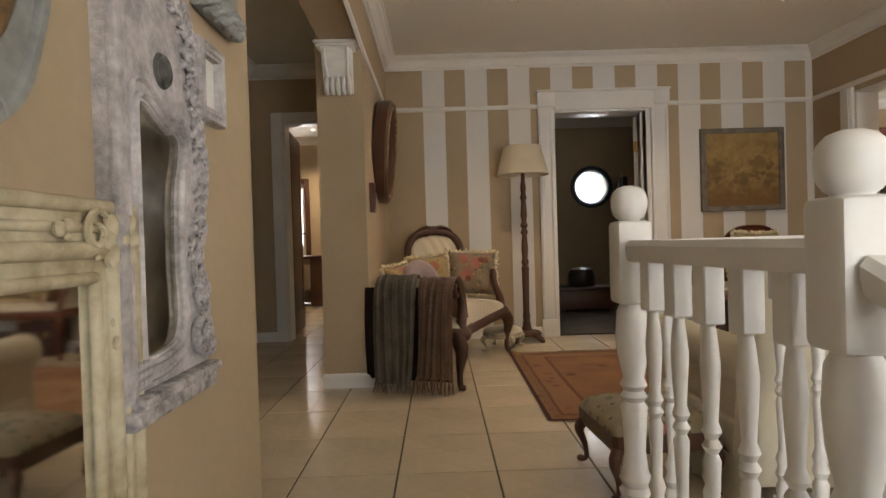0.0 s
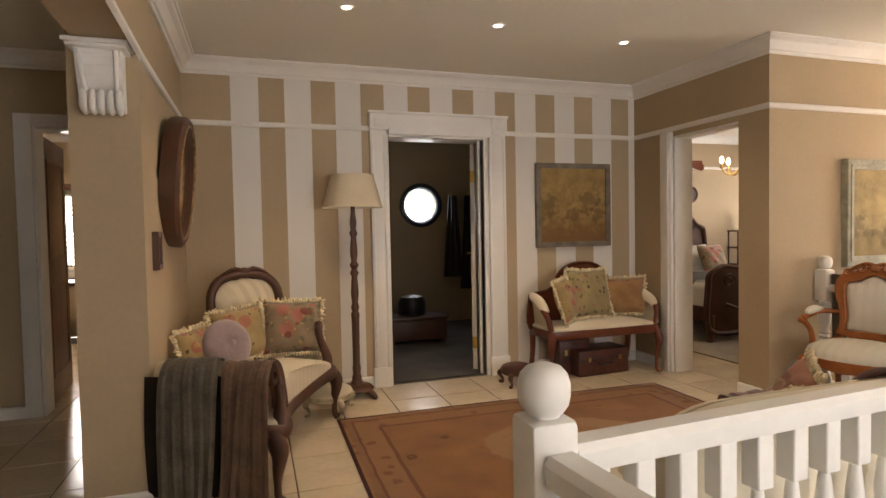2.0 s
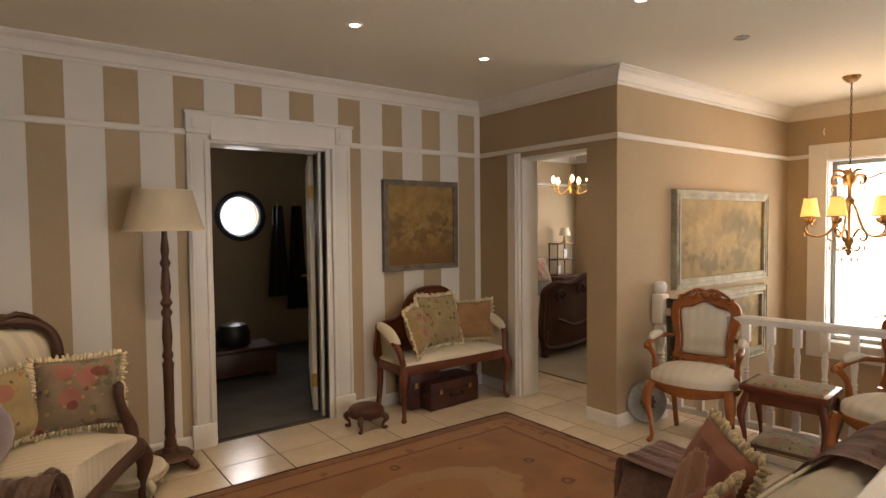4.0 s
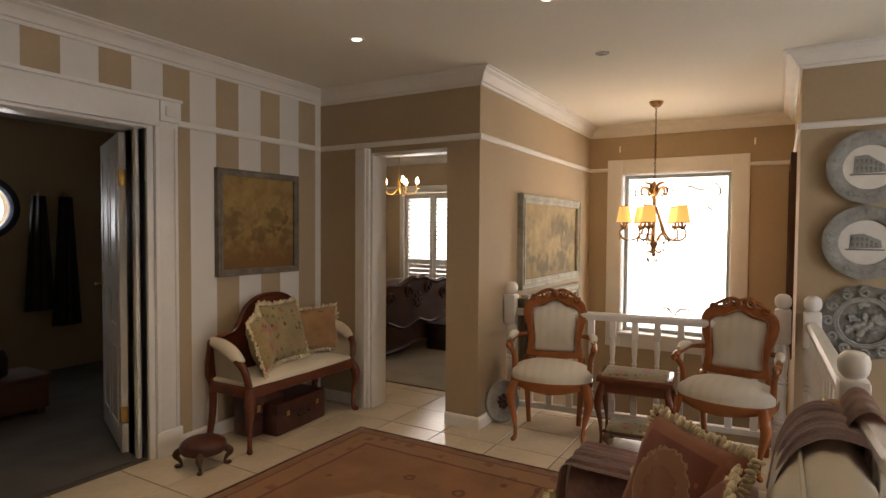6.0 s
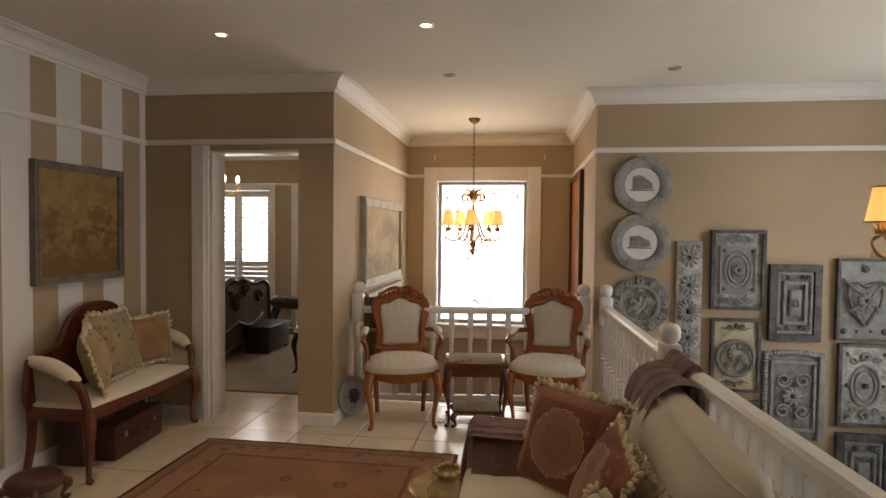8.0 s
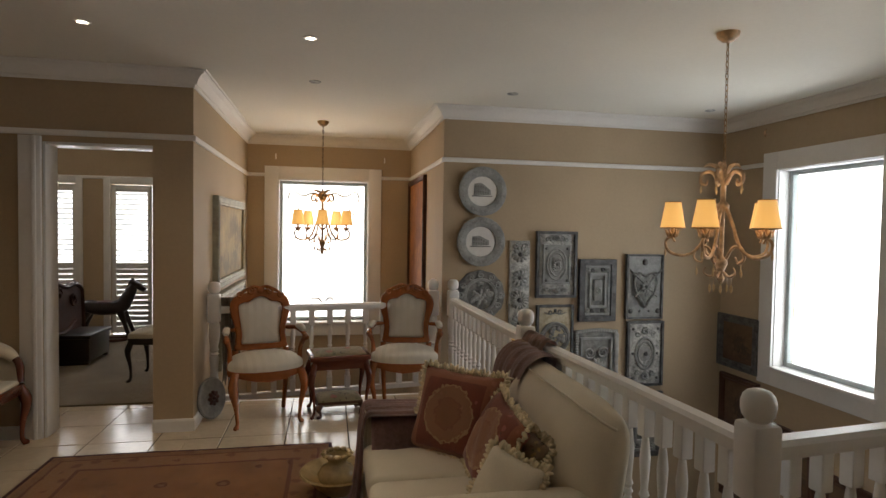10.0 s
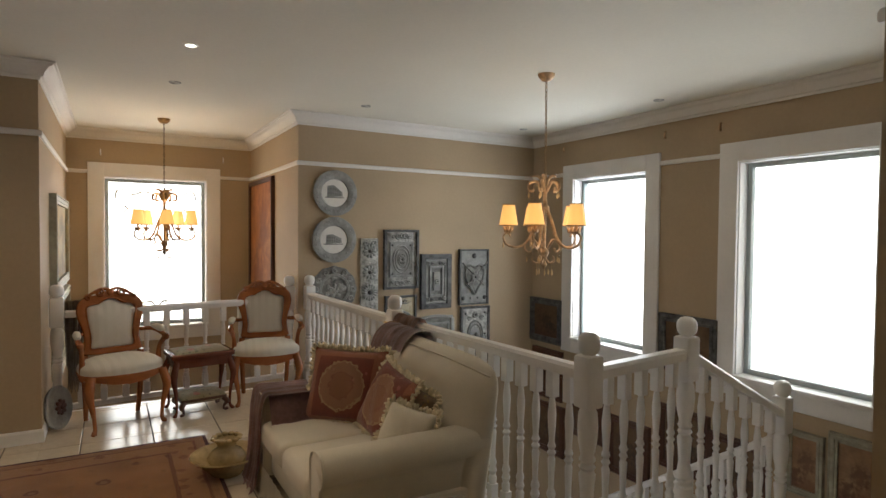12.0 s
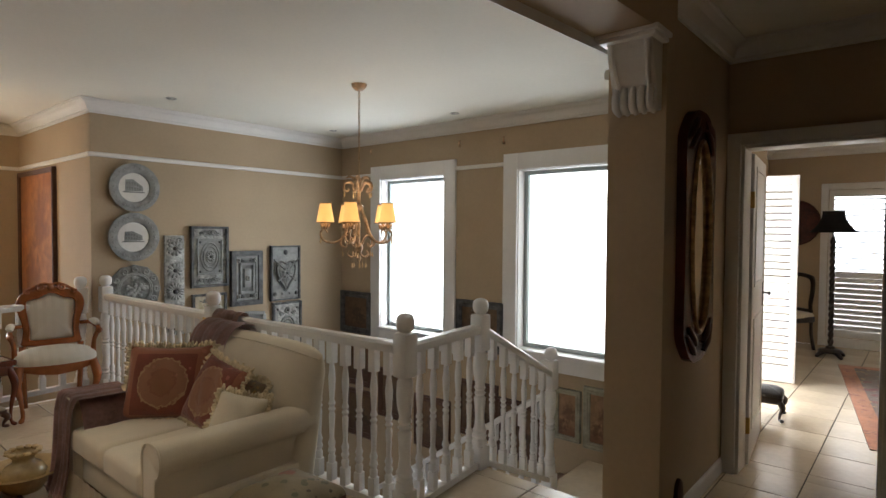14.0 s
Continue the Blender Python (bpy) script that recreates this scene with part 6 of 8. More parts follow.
        for r, h in ((0.067, 0.352), (0.0445, 0.496)):
            bm = tube(bmesh.new(), [(0.25 * ca + r * math.cos(2 * math.pi * j / 24), 0.25 * sa + r * math.sin(2 * math.pi * j / 24), h) for j in range(24)], 0.003, 5, closed=True)
            part("shade_trim", bm, M_GILT, arm, "dark braid on the shade edges", sharp=60)
        bm = bmesh.new()
        for r, h in ((0.285, 0.235), (0.12, 0.135), (0.11, 0.585)):
            px = Vector(P(r, h))
            tube(bm, [px + Vector((0, 0, 0.03)), px], 0.0012, 4)
            lathe([(0.0, -0.045), (0.007, -0.03), (0.005, -0.012), (0.0, 0.0)], 6, bm, Matrix.Translation(px))
        pieces("crystal_drop", bm, M_CRYSTAL, arm)
    bm = bmesh.new()
    for q in range(5):
        b = 2 * math.pi * q / 5
        px = Vector((0.055 * math.cos(b), 0.055 * math.sin(b), 0.05))
        tube(bm, [px + Vector((0, 0, 0.05)), px], 0.0012, 4)
        lathe([(0.0, -0.05), (0.008, -0.032), (0.006, -0.012), (0.0, 0.0)], 6, bm, Matrix.Translation(px))
    pieces("crystal_drop", bm, M_CRYSTAL, c)
    return c


chandelier((5.08, 2.745, 1.145), CEIL, M_GILT, "bronze scrolled chandelier with five lit amber shades", 0.646)
chandelier((1.86, 0.583, 1.145), CEIL, M_PALEGILT, "pale gilt scrolled chandelier with five lit amber shades", 0.923)

for k, (px, py) in enumerate(DOWNLIGHTS):
    d = thing("downlight", (px, py, CEIL), "small round recessed ceiling downlight" + (", lit" if k < 4 else ", dim"), "downlight", "ceiling downlights")
    part("trim_ring", lathe([(0.026, -0.001), (0.030, -0.006), (0.042, -0.005), (0.044, 0.0)], 24), M_SILVERED if k > 3 else M_WHITE, d)
    part("lens", lathe([(0.0, -0.002), (0.026, -0.002), (0.027, -0.0005)], 20), M_LAMP_ON if k < 4 else M_SILVERED, d, "lit lamp lens" if k < 4 else "unlit lamp lens")


# ---- pictures, mirrors and plaques ----
def painting_material(name, sky, ground, dark, trees, horizon=0.35, w=0.7, h=0.6):
    """An old landscape: a hazy sky, ground, and soft dark trees at (u, v, size)."""
    m = material(name, sky, 0.75, vary=0.2, scale=7, fine=30, bump=0.1, bump_scale=80)
    n, ln, b = nodes_of(m)
    c = b.inputs["Base Color"].links[0].from_socket
    tc, sep, noi = n.new("ShaderNodeTexCoord"), n.new("ShaderNodeSeparateXYZ"), n.new("ShaderNodeTexNoise")
    ln.new(tc.outputs["Object"], sep.inputs[0])
    noi.inputs["Scale"].default_value, noi.inputs["Detail"].default_value = 14 / max(w, h), 8
    ln.new(tc.outputs["Object"], noi.inputs["Vector"])
    u = math_node(n, ln, "DIVIDE", sep.outputs[0], w / 2)
    v = math_node(n, ln, "DIVIDE", sep.outputs[2], h / 2)
    wob = math_node(n, ln, "MULTIPLY", math_node(n, ln, "SUBTRACT", noi.outputs[0], 0.5), 1.1)
    f = n.new("ShaderNodeMapRange")
    ln.new(math_node(n, ln, "ADD", v, wob), f.inputs["Value"])
    f.inputs["From Min"].default_value, f.inputs["From Max"].default_value = horizon - 1 + 0.35, horizon - 1 - 0.35
    c = mix_color(n, ln, f.outputs[0], c, ground)
    for tu, tv, tr in trees:
        du, dv = math_node(n, ln, "SUBTRACT", u, tu), math_node(n, ln, "SUBTRACT", v, tv)
        d = math_node(n, ln, "SQRT", math_node(n, ln, "ADD", math_node(n, ln, "MULTIPLY", du, du), math_node(n, ln, "MULTIPLY", dv, dv)))
        g = n.new("ShaderNodeMapRange")
        ln.new(math_node(n, ln, "ADD", d, math_node(n, ln, "MULTIPLY", wob, 0.9)), g.inputs["Value"])
        g.inputs["From Min"].default_value, g.inputs["From Max"].default_value = tr, tr * 0.45
        c = mix_color(n, ln, math_node(n, ln, "MULTIPLY", g.outputs[0], 0.62), c, dark)
    ln.new(c, b.inputs["Base Color"])
    return m


def framed(name, at, turn, w, h, border, depth, frame_mat, art_mat, label, category="painting", group="", steps=2):
    """A picture that hangs flat on a wall; at is the middle of its back, and it faces -y before the turn."""
    p = thing(name, at, label, category, group, turn)
    x, z = w / 2, h / 2
    bm = bmesh.new()
    rect = lambda a, b: [(-a, -b), (a, -b), (a, b), (-a, b)]
    ring_board(bm, rect(x, z), rect(x - border, z - border), -depth, 0)
    part("frame", bm, frame_mat, p)
    bm = bmesh.new()
    for k in range(steps):
        o = border * (0.12 + 0.5 * k)
        q = rect(x - o, z - o)
        for i in range(4):
            a, b = q[i], q[(i + 1) % 4]
            tube(bm, [(a[0], -depth, a[1]), (b[0], -depth, b[1])], border * 0.11, 6)
    part("frame_moulding", bm, frame_mat, p, sharp=60)
    part("picture", boxed((-x + border - 0.002, -depth * 0.45, -z + border - 0.002), (x - border + 0.002, -0.002, z - border + 0.002)), art_mat, p)
    return p


M_ART_1 = painting_material("faded ochre landscape", (0.34, 0.22, 0.075), (0.19, 0.10, 0.03), (0.13, 0.075, 0.025), [(0.45, 0.12, 0.34), (-0.75, 0.0, 0.36), (0.0, -0.25, 0.3), (0.75, -0.2, 0.3)], 0.55, 0.7, 0.66)
M_ART_2 = painting_material("pale yellow pastoral landscape", (0.36, 0.265, 0.11), (0.22, 0.16, 0.055), (0.10, 0.075, 0.028), [(0.25, 0.35, 0.42), (0.65, 0.1, 0.45), (-0.85, -0.3, 0.25), (-0.3, -0.62, 0.3), (0.4, -0.55, 0.3)], 0.45, 1.5, 0.7)
M_ART_3 = painting_material("dark brown old print", (0.14, 0.085, 0.045), (0.09, 0.05, 0.03), (0.04, 0.025, 0.018), [(0, 0, 0.5), (0.4, -0.4, 0.4)], 0.5, 0.45, 0.4)
M_ART_4 = painting_material("rusty brown print", (0.33, 0.20, 0.11), (0.20, 0.10, 0.055), (0.10, 0.05, 0.03), [(0.1, 0.1, 0.5), (-0.4, -0.5, 0.4)], 0.5, 0.3, 0.4)
M_GREENFRAME = material("grey-green washed frame", (0.36, 0.34, 0.25), 0.6, vary=0.18, scale=12, bump=0.2)
M_TAUPEFRAME = material("taupe weathered frame", (0.20, 0.17, 0.135), 0.65, vary=0.2, scale=14, bump=0.25)

framed("painting", (2.765, YN, 1.462), 0, 0.755, 0.745, 0.045, 0.035, M_TAUPEFRAME, M_ART_1, "faded ochre landscape in a taupe frame on stripes")
framed("painting", (4.88, YE, 1.33), 0, 1.54, 0.785, 0.075, 0.045, M_GREENFRAME, M_ART_2, "pale yellow pastoral landscape in a grey-green frame")
framed("painting", (4.92, YE, 0.56), 0, 1.42, 0.66, 0.09, 0.05, M_GREENFRAME, M_ART_2, "yellow landscape in a grey-green frame under another")
framed("picture", (3.775, YS, 0.455), 180, 0.54, 0.50, 0.07, 0.03, M_PEWTER, M_ART_3, "dark old print in a grey frame by the stairs", "picture", "prints by the stairs")
framed("picture", (1.93, YS, 0.495), 180, 0.58, 0.50, 0.07, 0.03, M_PEWTER, M_ART_3, "dark old print in a grey frame between windows", "picture", "prints by the stairs")
framed("picture", (0.95, YS, -0.19), 180, 0.26, 0.46, 0.045, 0.03, M_GREENFRAME, M_ART_4, "rusty brown print in a grey-green frame by the landing", "picture", "prints by the stairs")
framed("picture", (0.61, YS, -0.17), 180, 0.36, 0.54, 0.06, 0.03, M_GREENFRAME, M_ART_4, "rusty brown print in a grey-green frame by the landing", "picture", "prints by the stairs")
for px, pz in ((3.74, -0.14), (3.70, -0.75), (3.12, -0.42), (2.55, -0.62), (1.95, -0.35), (1.45, -0.45)):
    framed("picture", (px, YS, pz), 180, 0.5, 0.56, 0.06, 0.03, M_WALNUT, M_ART_3, "dark old print in a dark frame above the lower stairs", "picture", "prints by the stairs")
# amber wood panel in a dark frame on the alcove wall
M_AMBER = painting_material("amber stained wood panel", (0.36, 0.13, 0.03), (0.27, 0.085, 0.02), (0.16, 0.05, 0.015), [(0.2, 0.3, 0.5), (-0.3, -0.4, 0.5)], 0.4, 1.1, 1.6)
framed("panel", (5.51, YP, 1.24), 180, 1.16, 1.58, 0.045, 0.035, M_WALNUT, M_AMBER, "amber stained wood panel in a dark frame", "panel")

for k, (px, pz) in enumerate(((2.203, 2.33), (1.665, 2.318), (3.52, 2.36))):
    hk = thing("hook", (px, YS, pz), "small brass picture hook high on the wall", "hook", "picture hooks", 180)
    part("hook", tube(bmesh.new(), spline([(0, 0, 0.03), (0, -0.012, 0.02), (0, -0.02, -0.005), (0, -0.008, -0.03), (0, -0.002, -0.01)], 4), 0.008, 6), M_PALEGILT, hk)
for py in (3.3, 2.02):
    hk = thing("hook", (XWIN, py, 2.30), "small pale hook high on the alcove wall", "hook", "picture hooks", -90)
    part("hook", tube(bmesh.new(), spline([(0, 0, 0.03), (0, -0.012, 0.02), (0, -0.02, -0.005), (0, -0.008, -0.03), (0, -0.002, -0.01)], 4), 0.007, 6), M_WHITE, hk)


def wall_plate(y, z, r, label):
    p = thing("wall_plate", (XP, y, z), label, "plate", "plates on the stair wall", -90)
    turned = Matrix.Rotation(radians(90), 4, "X")
    part("rim", lathe([(r * 0.60, 0.012), (r * 0.62, 0.022), (r * 0.66, 0.026), (r * 0.96, 0.040), (r, 0.036), (r, 0.028), (r * 0.6, 0.004), (r * 0.2, 0.0)], 48, m=turned), M_GREY, p, "pale grey distressed rim")
    part("well", lathe([(0.0, 0.014), (r * 0.60, 0.014), (r * 0.615, 0.010)], 40, m=turned), M_BEDDING, p, "white glazed middle")
    # engraved view of a building, its long side drawn in perspective
    tall = 0.34 if z > 1.6 else 0.24
    bm = prism(bmesh.new(), [(-0.36 * r, -0.18 * r), (0.36 * r, -0.14 * r), (0.34 * r, 0.06 * r), (-0.05 * r, tall * r), (-0.34 * r, (tall - 0.03) * r)], -0.0165, -0.0135)
    part("engraved_building", bm, M_GREY, p, "grey engraved building")
    bm = bmesh.new()
    for k in range(6):
        f = k / 6
        x0 = (-0.31 + 0.62 * f) * r
        top = (tall - 0.08 - max(0, f - 0.45) * 0.42) * r
        for q in range(2):
            lo = -0.13 * r + q * (top + 0.13 * r) * 0.52
            box(bm, (x0, -0.0185, lo), (x0 + 0.06 * r, -0.0163, lo + (top + 0.13 * r) * 0.40))
    box(bm, (-0.44 * r, -0.0175, -0.215 * r), (0.42 * r, -0.0135, -0.175 * r))
    pieces("engraved_line", bm, M_MIDGREY, p)
    bm = bmesh.new()
    for k in range(24):
        a = 2 * math.pi * k / 24
        lump(bm, (0.82 * r * math.cos(a), -0.035, 0.82 * r * math.sin(a)), 0.009, (1, 0.6, 1), 6)
    pieces("bead", bm, M_GREY, p)
    return p


wall_plate(1.345, 1.812, 0.218, "round grey plate with a relief of an old building")
wall_plate(1.354, 1.365, 0.220, "round grey plate with a relief of an old gatehouse")


def plaque(name, y0, y1, z0, z1, ground, relief, label, design):
    """A cast relief plaque on the stair wall."""
    w, h = abs(y1 - y0), z1 - z0
    p = thing(name, (XP, (y0 + y1) / 2, (z0 + z1) / 2), label, "plaque", "relief plaques on the stair wall", -90)
    x, z = w / 2, h / 2
    rect = lambda a, b: [(-a, -b), (a, -b), (a, b), (-a, b)]
    part("board", boxed((-x, -0.022, -z), (x, 0, z), bevel=0.005), ground, p)
    bm = bmesh.new()
    design(bm, x, z, rect)
    before = set(p.children)
    pieces("ornament", bm, relief, p)
    # outer mouldings and small studs are the dark metal
    for o in p.children:
        if o not in before:
            xs = [v.co for v in o.data.vertices]
            wide, high = max(c.x for c in xs) - min(c.x for c in xs), max(c.z for c in xs) - min(c.z for c in xs)
            stud = 0.02 < wide < 0.062 and abs(wide - high) < 0.004 and len(xs) > 30
            if high > 1.9 * z and wide > 1.8 * x or stud:
                o.data.materials.clear()
                o.data.materials.append(M_PEWTER)
    return p


def knobs(bm, pts, r, y=-0.03):
    for a, b in pts:
        lump(bm, (a, y, b), r, (1, 0.7, 1), 8)


def oval_ring(bm, rx, rz, y, t, cz=0.0, n=32):
    tube(bm, [(a, y, b) for a, b in oval(0, cz, rx, rz, n)], t, 6, closed=True)


def design_a(bm, x, z, rect):
    ring_board(bm, rect(x, z), rect(x - 0.025, z - 0.025), -0.045, 0)
    ring_board(bm, rect(x * 0.68, z * 0.60), rect(x * 0.60, z * 0.54), -0.040, -0.02)
    box(bm, (-x * 0.62, -0.028, -z * 0.56), (x * 0.62, -0.02, z * 0.56))
    for s in (0.46, 0.34, 0.2):
        oval_ring(bm, x * s * 1.05, z * s, -0.032 - 0.01 * (0.46 - s), 0.008)
    rosette(bm, 0, 0, x * 0.24, -0.04, 10)
    knobs(bm, [(sx * x * 0.52, sz * z * 0.48) for sx in (-1, 1) for sz in (-1, 1)], 0.013, -0.034)
    for sz in (-1, 1):
        for s in (-1, 1):
            scroll(bm, s * x * 0.22, sz * z * 0.78, x * 0.16, -0.03, 1.3, s, 0.009)
            scroll(bm, s * x * 0.46, sz * z * 0.76, x * 0.11, -0.03, 1.1, -s, 0.007)
        rosette(bm, 0, sz * z * 0.80, x * 0.15, -0.034, 7)


def design_b(bm, x, z, rect):
    ring_board(bm, rect(x, z), rect(x - 0.05, z - 0.05), -0.05, 0)
    ring_board(bm, rect(x - 0.058, z - 0.058), rect(x - 0.075, z - 0.075), -0.04, -0.02)
    ring_board(bm, rect(x * 0.46, z * 0.56), rect(x * 0.36, z * 0.48), -0.048, -0.02)
    box(bm, (-x * 0.22, -0.05, -z * 0.34), (x * 0.22, -0.02, z * 0.34), bevel=0.006)
    rosette(bm, 0, 0, x * 0.18, -0.055, 8)
    for s in (-1, 1):
        for t in (-1, 1):
            rosette(bm, s * x * 0.55, t * z * 0.66, x * 0.15, -0.035, 8)
            scroll(bm, s * x * 0.28, t * z * 0.66, x * 0.10, -0.03, 1.2, s, 0.007)


def design_c(bm, x, z, rect):
    ring_board(bm, rect(x, z), rect(x - 0.018, z - 0.018), -0.04, 0)
    pts = closed_curve([(0.0, 0.10), (x * 0.35, 0.13), (x * 0.62, 0.06), (x * 0.5, -0.05), (x * 0.2, -0.13), (0.0, -0.19)], 5)
    pad(pts, -0.02, 0.04, bm)
    tube(bm, [(a, -0.045, b) for a, b in pts], 0.011, 6, closed=True)
    rosette(bm, 0, 0.0, x * 0.34, -0.06, 9)
    for s in (-1, 1):
        tube(bm, [(s * x * 0.85, -0.05, z * 0.52), (-s * x * 0.6, -0.055, -z * 0.30)], 0.009, 6)
        scroll(bm, s * x * 0.5, z * 0.35, x * 0.18, -0.035, 1.3, s, 0.009)
    knobs(bm, [(0, z * 0.76)], 0.030)
    knobs(bm, [(-x * 0.74, -z * 0.76), (x * 0.74, -z * 0.76)], 0.024)
    knobs(bm, [(-x * 0.25, -z * 0.76), (x * 0.25, -z * 0.76)], 0.012)


def design_d(bm, x, z, rect):
    ring_board(bm, rect(x, z), rect(x - 0.022, z - 0.022), -0.04, 0)
    for s, t in ((0.74, 0.016), (0.60, 0.009)):
        oval_ring(bm, x * s, x * s, -0.034, t, -0.02)
    rnd = random.Random(5)
    for k in range(26):
        a, q = rnd.uniform(0, 6.28), x * 0.50 * rnd.random() ** 0.5
        lump(bm, (q * math.cos(a), -0.036, -0.02 + q * math.sin(a)), rnd.uniform(0.012, 0.026), (1, 0.7, 1), 6)
    for t in (-1, 1):
        for s in (-1, 1):
            scroll(bm, s * x * 0.25, t * z * 0.76, x * 0.13, -0.028, 1.2, s, 0.007)
            tube(bm, spline([(0, -0.03, t * z * 0.74), (s * x * 0.3, -0.03, t * z * 0.70), (s * x * 0.6, -0.03, t * z * 0.76)], 4), [0.008, 0.007, 0.003], 5)
        lump(bm, (0, -0.03, t * z * 0.82), 0.016, (1, 0.7, 1))


def design_e(bm, x, z, rect):
    for k in range(26):
        for s in (-1, 1):
            lump(bm, (s * (x - 0.025), -0.03, -z + 0.03 + k * (2 * z - 0.06) / 25), 0.02, (1, 0.6, 0.7), 6)
    for k in range(16):
        lump(bm, (-x + 0.03 + k * (2 * x - 0.06) / 15, -0.03, z - 0.02 + 0.02 * math.sin(math.pi * k / 15)), 0.022, (0.8, 0.6, 1), 6)
    ring_board(bm, rect(x * 0.72, z * 0.80), rect(x * 0.64, z * 0.74), -0.04, -0.02)
    for s in (-1, 1):
        for t in (-1, 1):
            scroll(bm, s * x * 0.30, t * z * 0.36, x * 0.26, -0.03, 1.5, s * t, 0.011)
    rosette(bm, 0, 0, x * 0.34, -0.035, 10)
    box(bm, (x * 0.78, -0.05, -z), (x * 0.98, -0.02, z * 0.92), bevel=0.006)


def design_f(bm, x, z, rect):
    ring_board(bm, rect(x, z), rect(x - 0.022, z - 0.022), -0.04, 0)
    oval_ring(bm, x * 0.52, z * 0.48, -0.03, 0.012), oval_ring(bm, x * 0.38, z * 0.36, -0.032, 0.008)
    lump(bm, (0, -0.02, 0), x * 0.34, (1, 0.12, 1.2), 14)
    knobs(bm, [(0, 0)], 0.022, -0.045)
    knobs(bm, [(s * x * 0.68, t * z * 0.76) for s in (-1, 1) for t in (-1, 0, 1)], 0.014)
    for t in (-1, 1):
        rosette(bm, 0, t * z * 0.70, x * 0.22, -0.03, 9)
        for s in (-1, 1):
            scroll(bm, s * x * 0.42, t * z * 0.60, x * 0.15, -0.03, 1.3, s * t, 0.008)


plaque("plaque", 0.832, 0.442, 0.862, 1.468, M_SILVERED, M_GREY, "silvered relief plaque with an oval rosette and scrolls", design_a)
plaque("plaque", 0.412, 0.05, 0.640, 1.215, M_MIDGREY, M_GREY, "dark pewter relief plaque with a stepped rectangular centre", design_b)
plaque("plaque", -0.06, -0.44, 0.655, 1.264, M_GREY, M_MIDGREY, "grey plaque with a crossed shield relief and knobs", design_c)
plaque("plaque", 0.818, 0.462, 0.235, 0.795, M_CREAMFRAME, M_MIDGREY, "cream plaque with a dark round carved relief", design_d)
plaque("plaque", 0.446, 0.005, -0.11, 0.555, M_MIDGREY, M_GREY, "blue-grey weathered plaque with a scrolled relief", design_e)
plaque("plaque", -0.085, -0.46, 0.015, 0.632, M_SILVERED, M_GREY, "silvered relief plaque with a domed oval boss", design_f)
plaque("plaque", -0.085, -0.46, -0.66, -0.04, M_MIDGREY, M_GREY, "grey relief plaque with a stepped rectangular centre", design_b)
plaque("plaque", 0.82, 0.46, -0.44, 0.17, M_MIDGREY, M_GREY, "dark relief plaque with an oval rosette", design_a)


def strip_design(bm, x, z, rect):
    for k, zz in enumerate((z * 0.74, z * 0.30, -z * 0.12, -z * 0.55, -z * 0.86)):
        rosette(bm, 0, zz, x * (0.8 if k != 2 else 0.92), -0.03, 10 if k != 2 else 16, 0.024)
    for s in (-1, 1):
        scroll(bm, s * x * 0.45, z * 0.90, x * 0.3, -0.026, 1.2, s, 0.006)


plaque("plaque", 1.082, 0.892, 0.42, 1.378, M_SILVERED, M_GREY, "tall narrow grey plaque with five carved rosettes", strip_design)


def round_plaque(y, z, r):
    p = thing("round_plaque", (XP, y, z), "round dark grey plaque with a scalloped leafy rim", "plaque", "relief plaques on the stair wall", -90)
    part("board", prism(bmesh.new(), oval(0, 0, r, r, 64, 0.03, 12), -0.02, 0, 0.004), M_MIDGREY, p)
    bm = bmesh.new()
    for k in range(12):
        a = 2 * math.pi * k / 12
        scroll(bm, 0.82 * r * math.cos(a), 0.82 * r * math.sin(a), 0.13 * r, -0.026, 1.3, 1 if k % 2 else -1, 0.010, a)
    for s in (0.66, 0.60):
        oval_ring(bm, r * s, r * s, -0.026, 0.009)
    rnd = random.Random(9)
    for k in range(30):
        a, q = rnd.uniform(0, 6.28), r * 0.5 * rnd.random() ** 0.5
        lump(bm, (q * math.cos(a), -0.024, q * math.sin(a)), rnd.uniform(0.010, 0.028), (1, 0.6, rnd.uniform(0.6, 1.4)), 6)
    pieces("ornament", bm, M_GREY, p)


round_plaque(1.348, 0.885, 0.224)


# mirrors beside the stairs
# near-black mottling puts the crevices' shade into the paint colour
M_CARVED = material("carved lavender-grey paint", (0.50, 0.47, 0.475), 0.7, dark=(0.075, 0.066, 0.06), vary=0.2, scale=34, fine=110, bump=0.7, bump_scale=70)


def resampled(pts, count):
    """As many points, evenly spaced, on a closed smooth curve through pts."""
    fine = spline([(a, 0, b) for a, b in (*pts, pts[0])], 10)
    run = [0.0]
    for u, v in zip(fine, fine[1:]):
        run.append(run[-1] + (v - u).length)
    out = []
    for k in range(count):
        d = run[-1] * k / count
        out.append((float(np.interp(d, run, [q.x for q in fine])), float(np.interp(d, run, [q.z for q in fine]))))
    return out


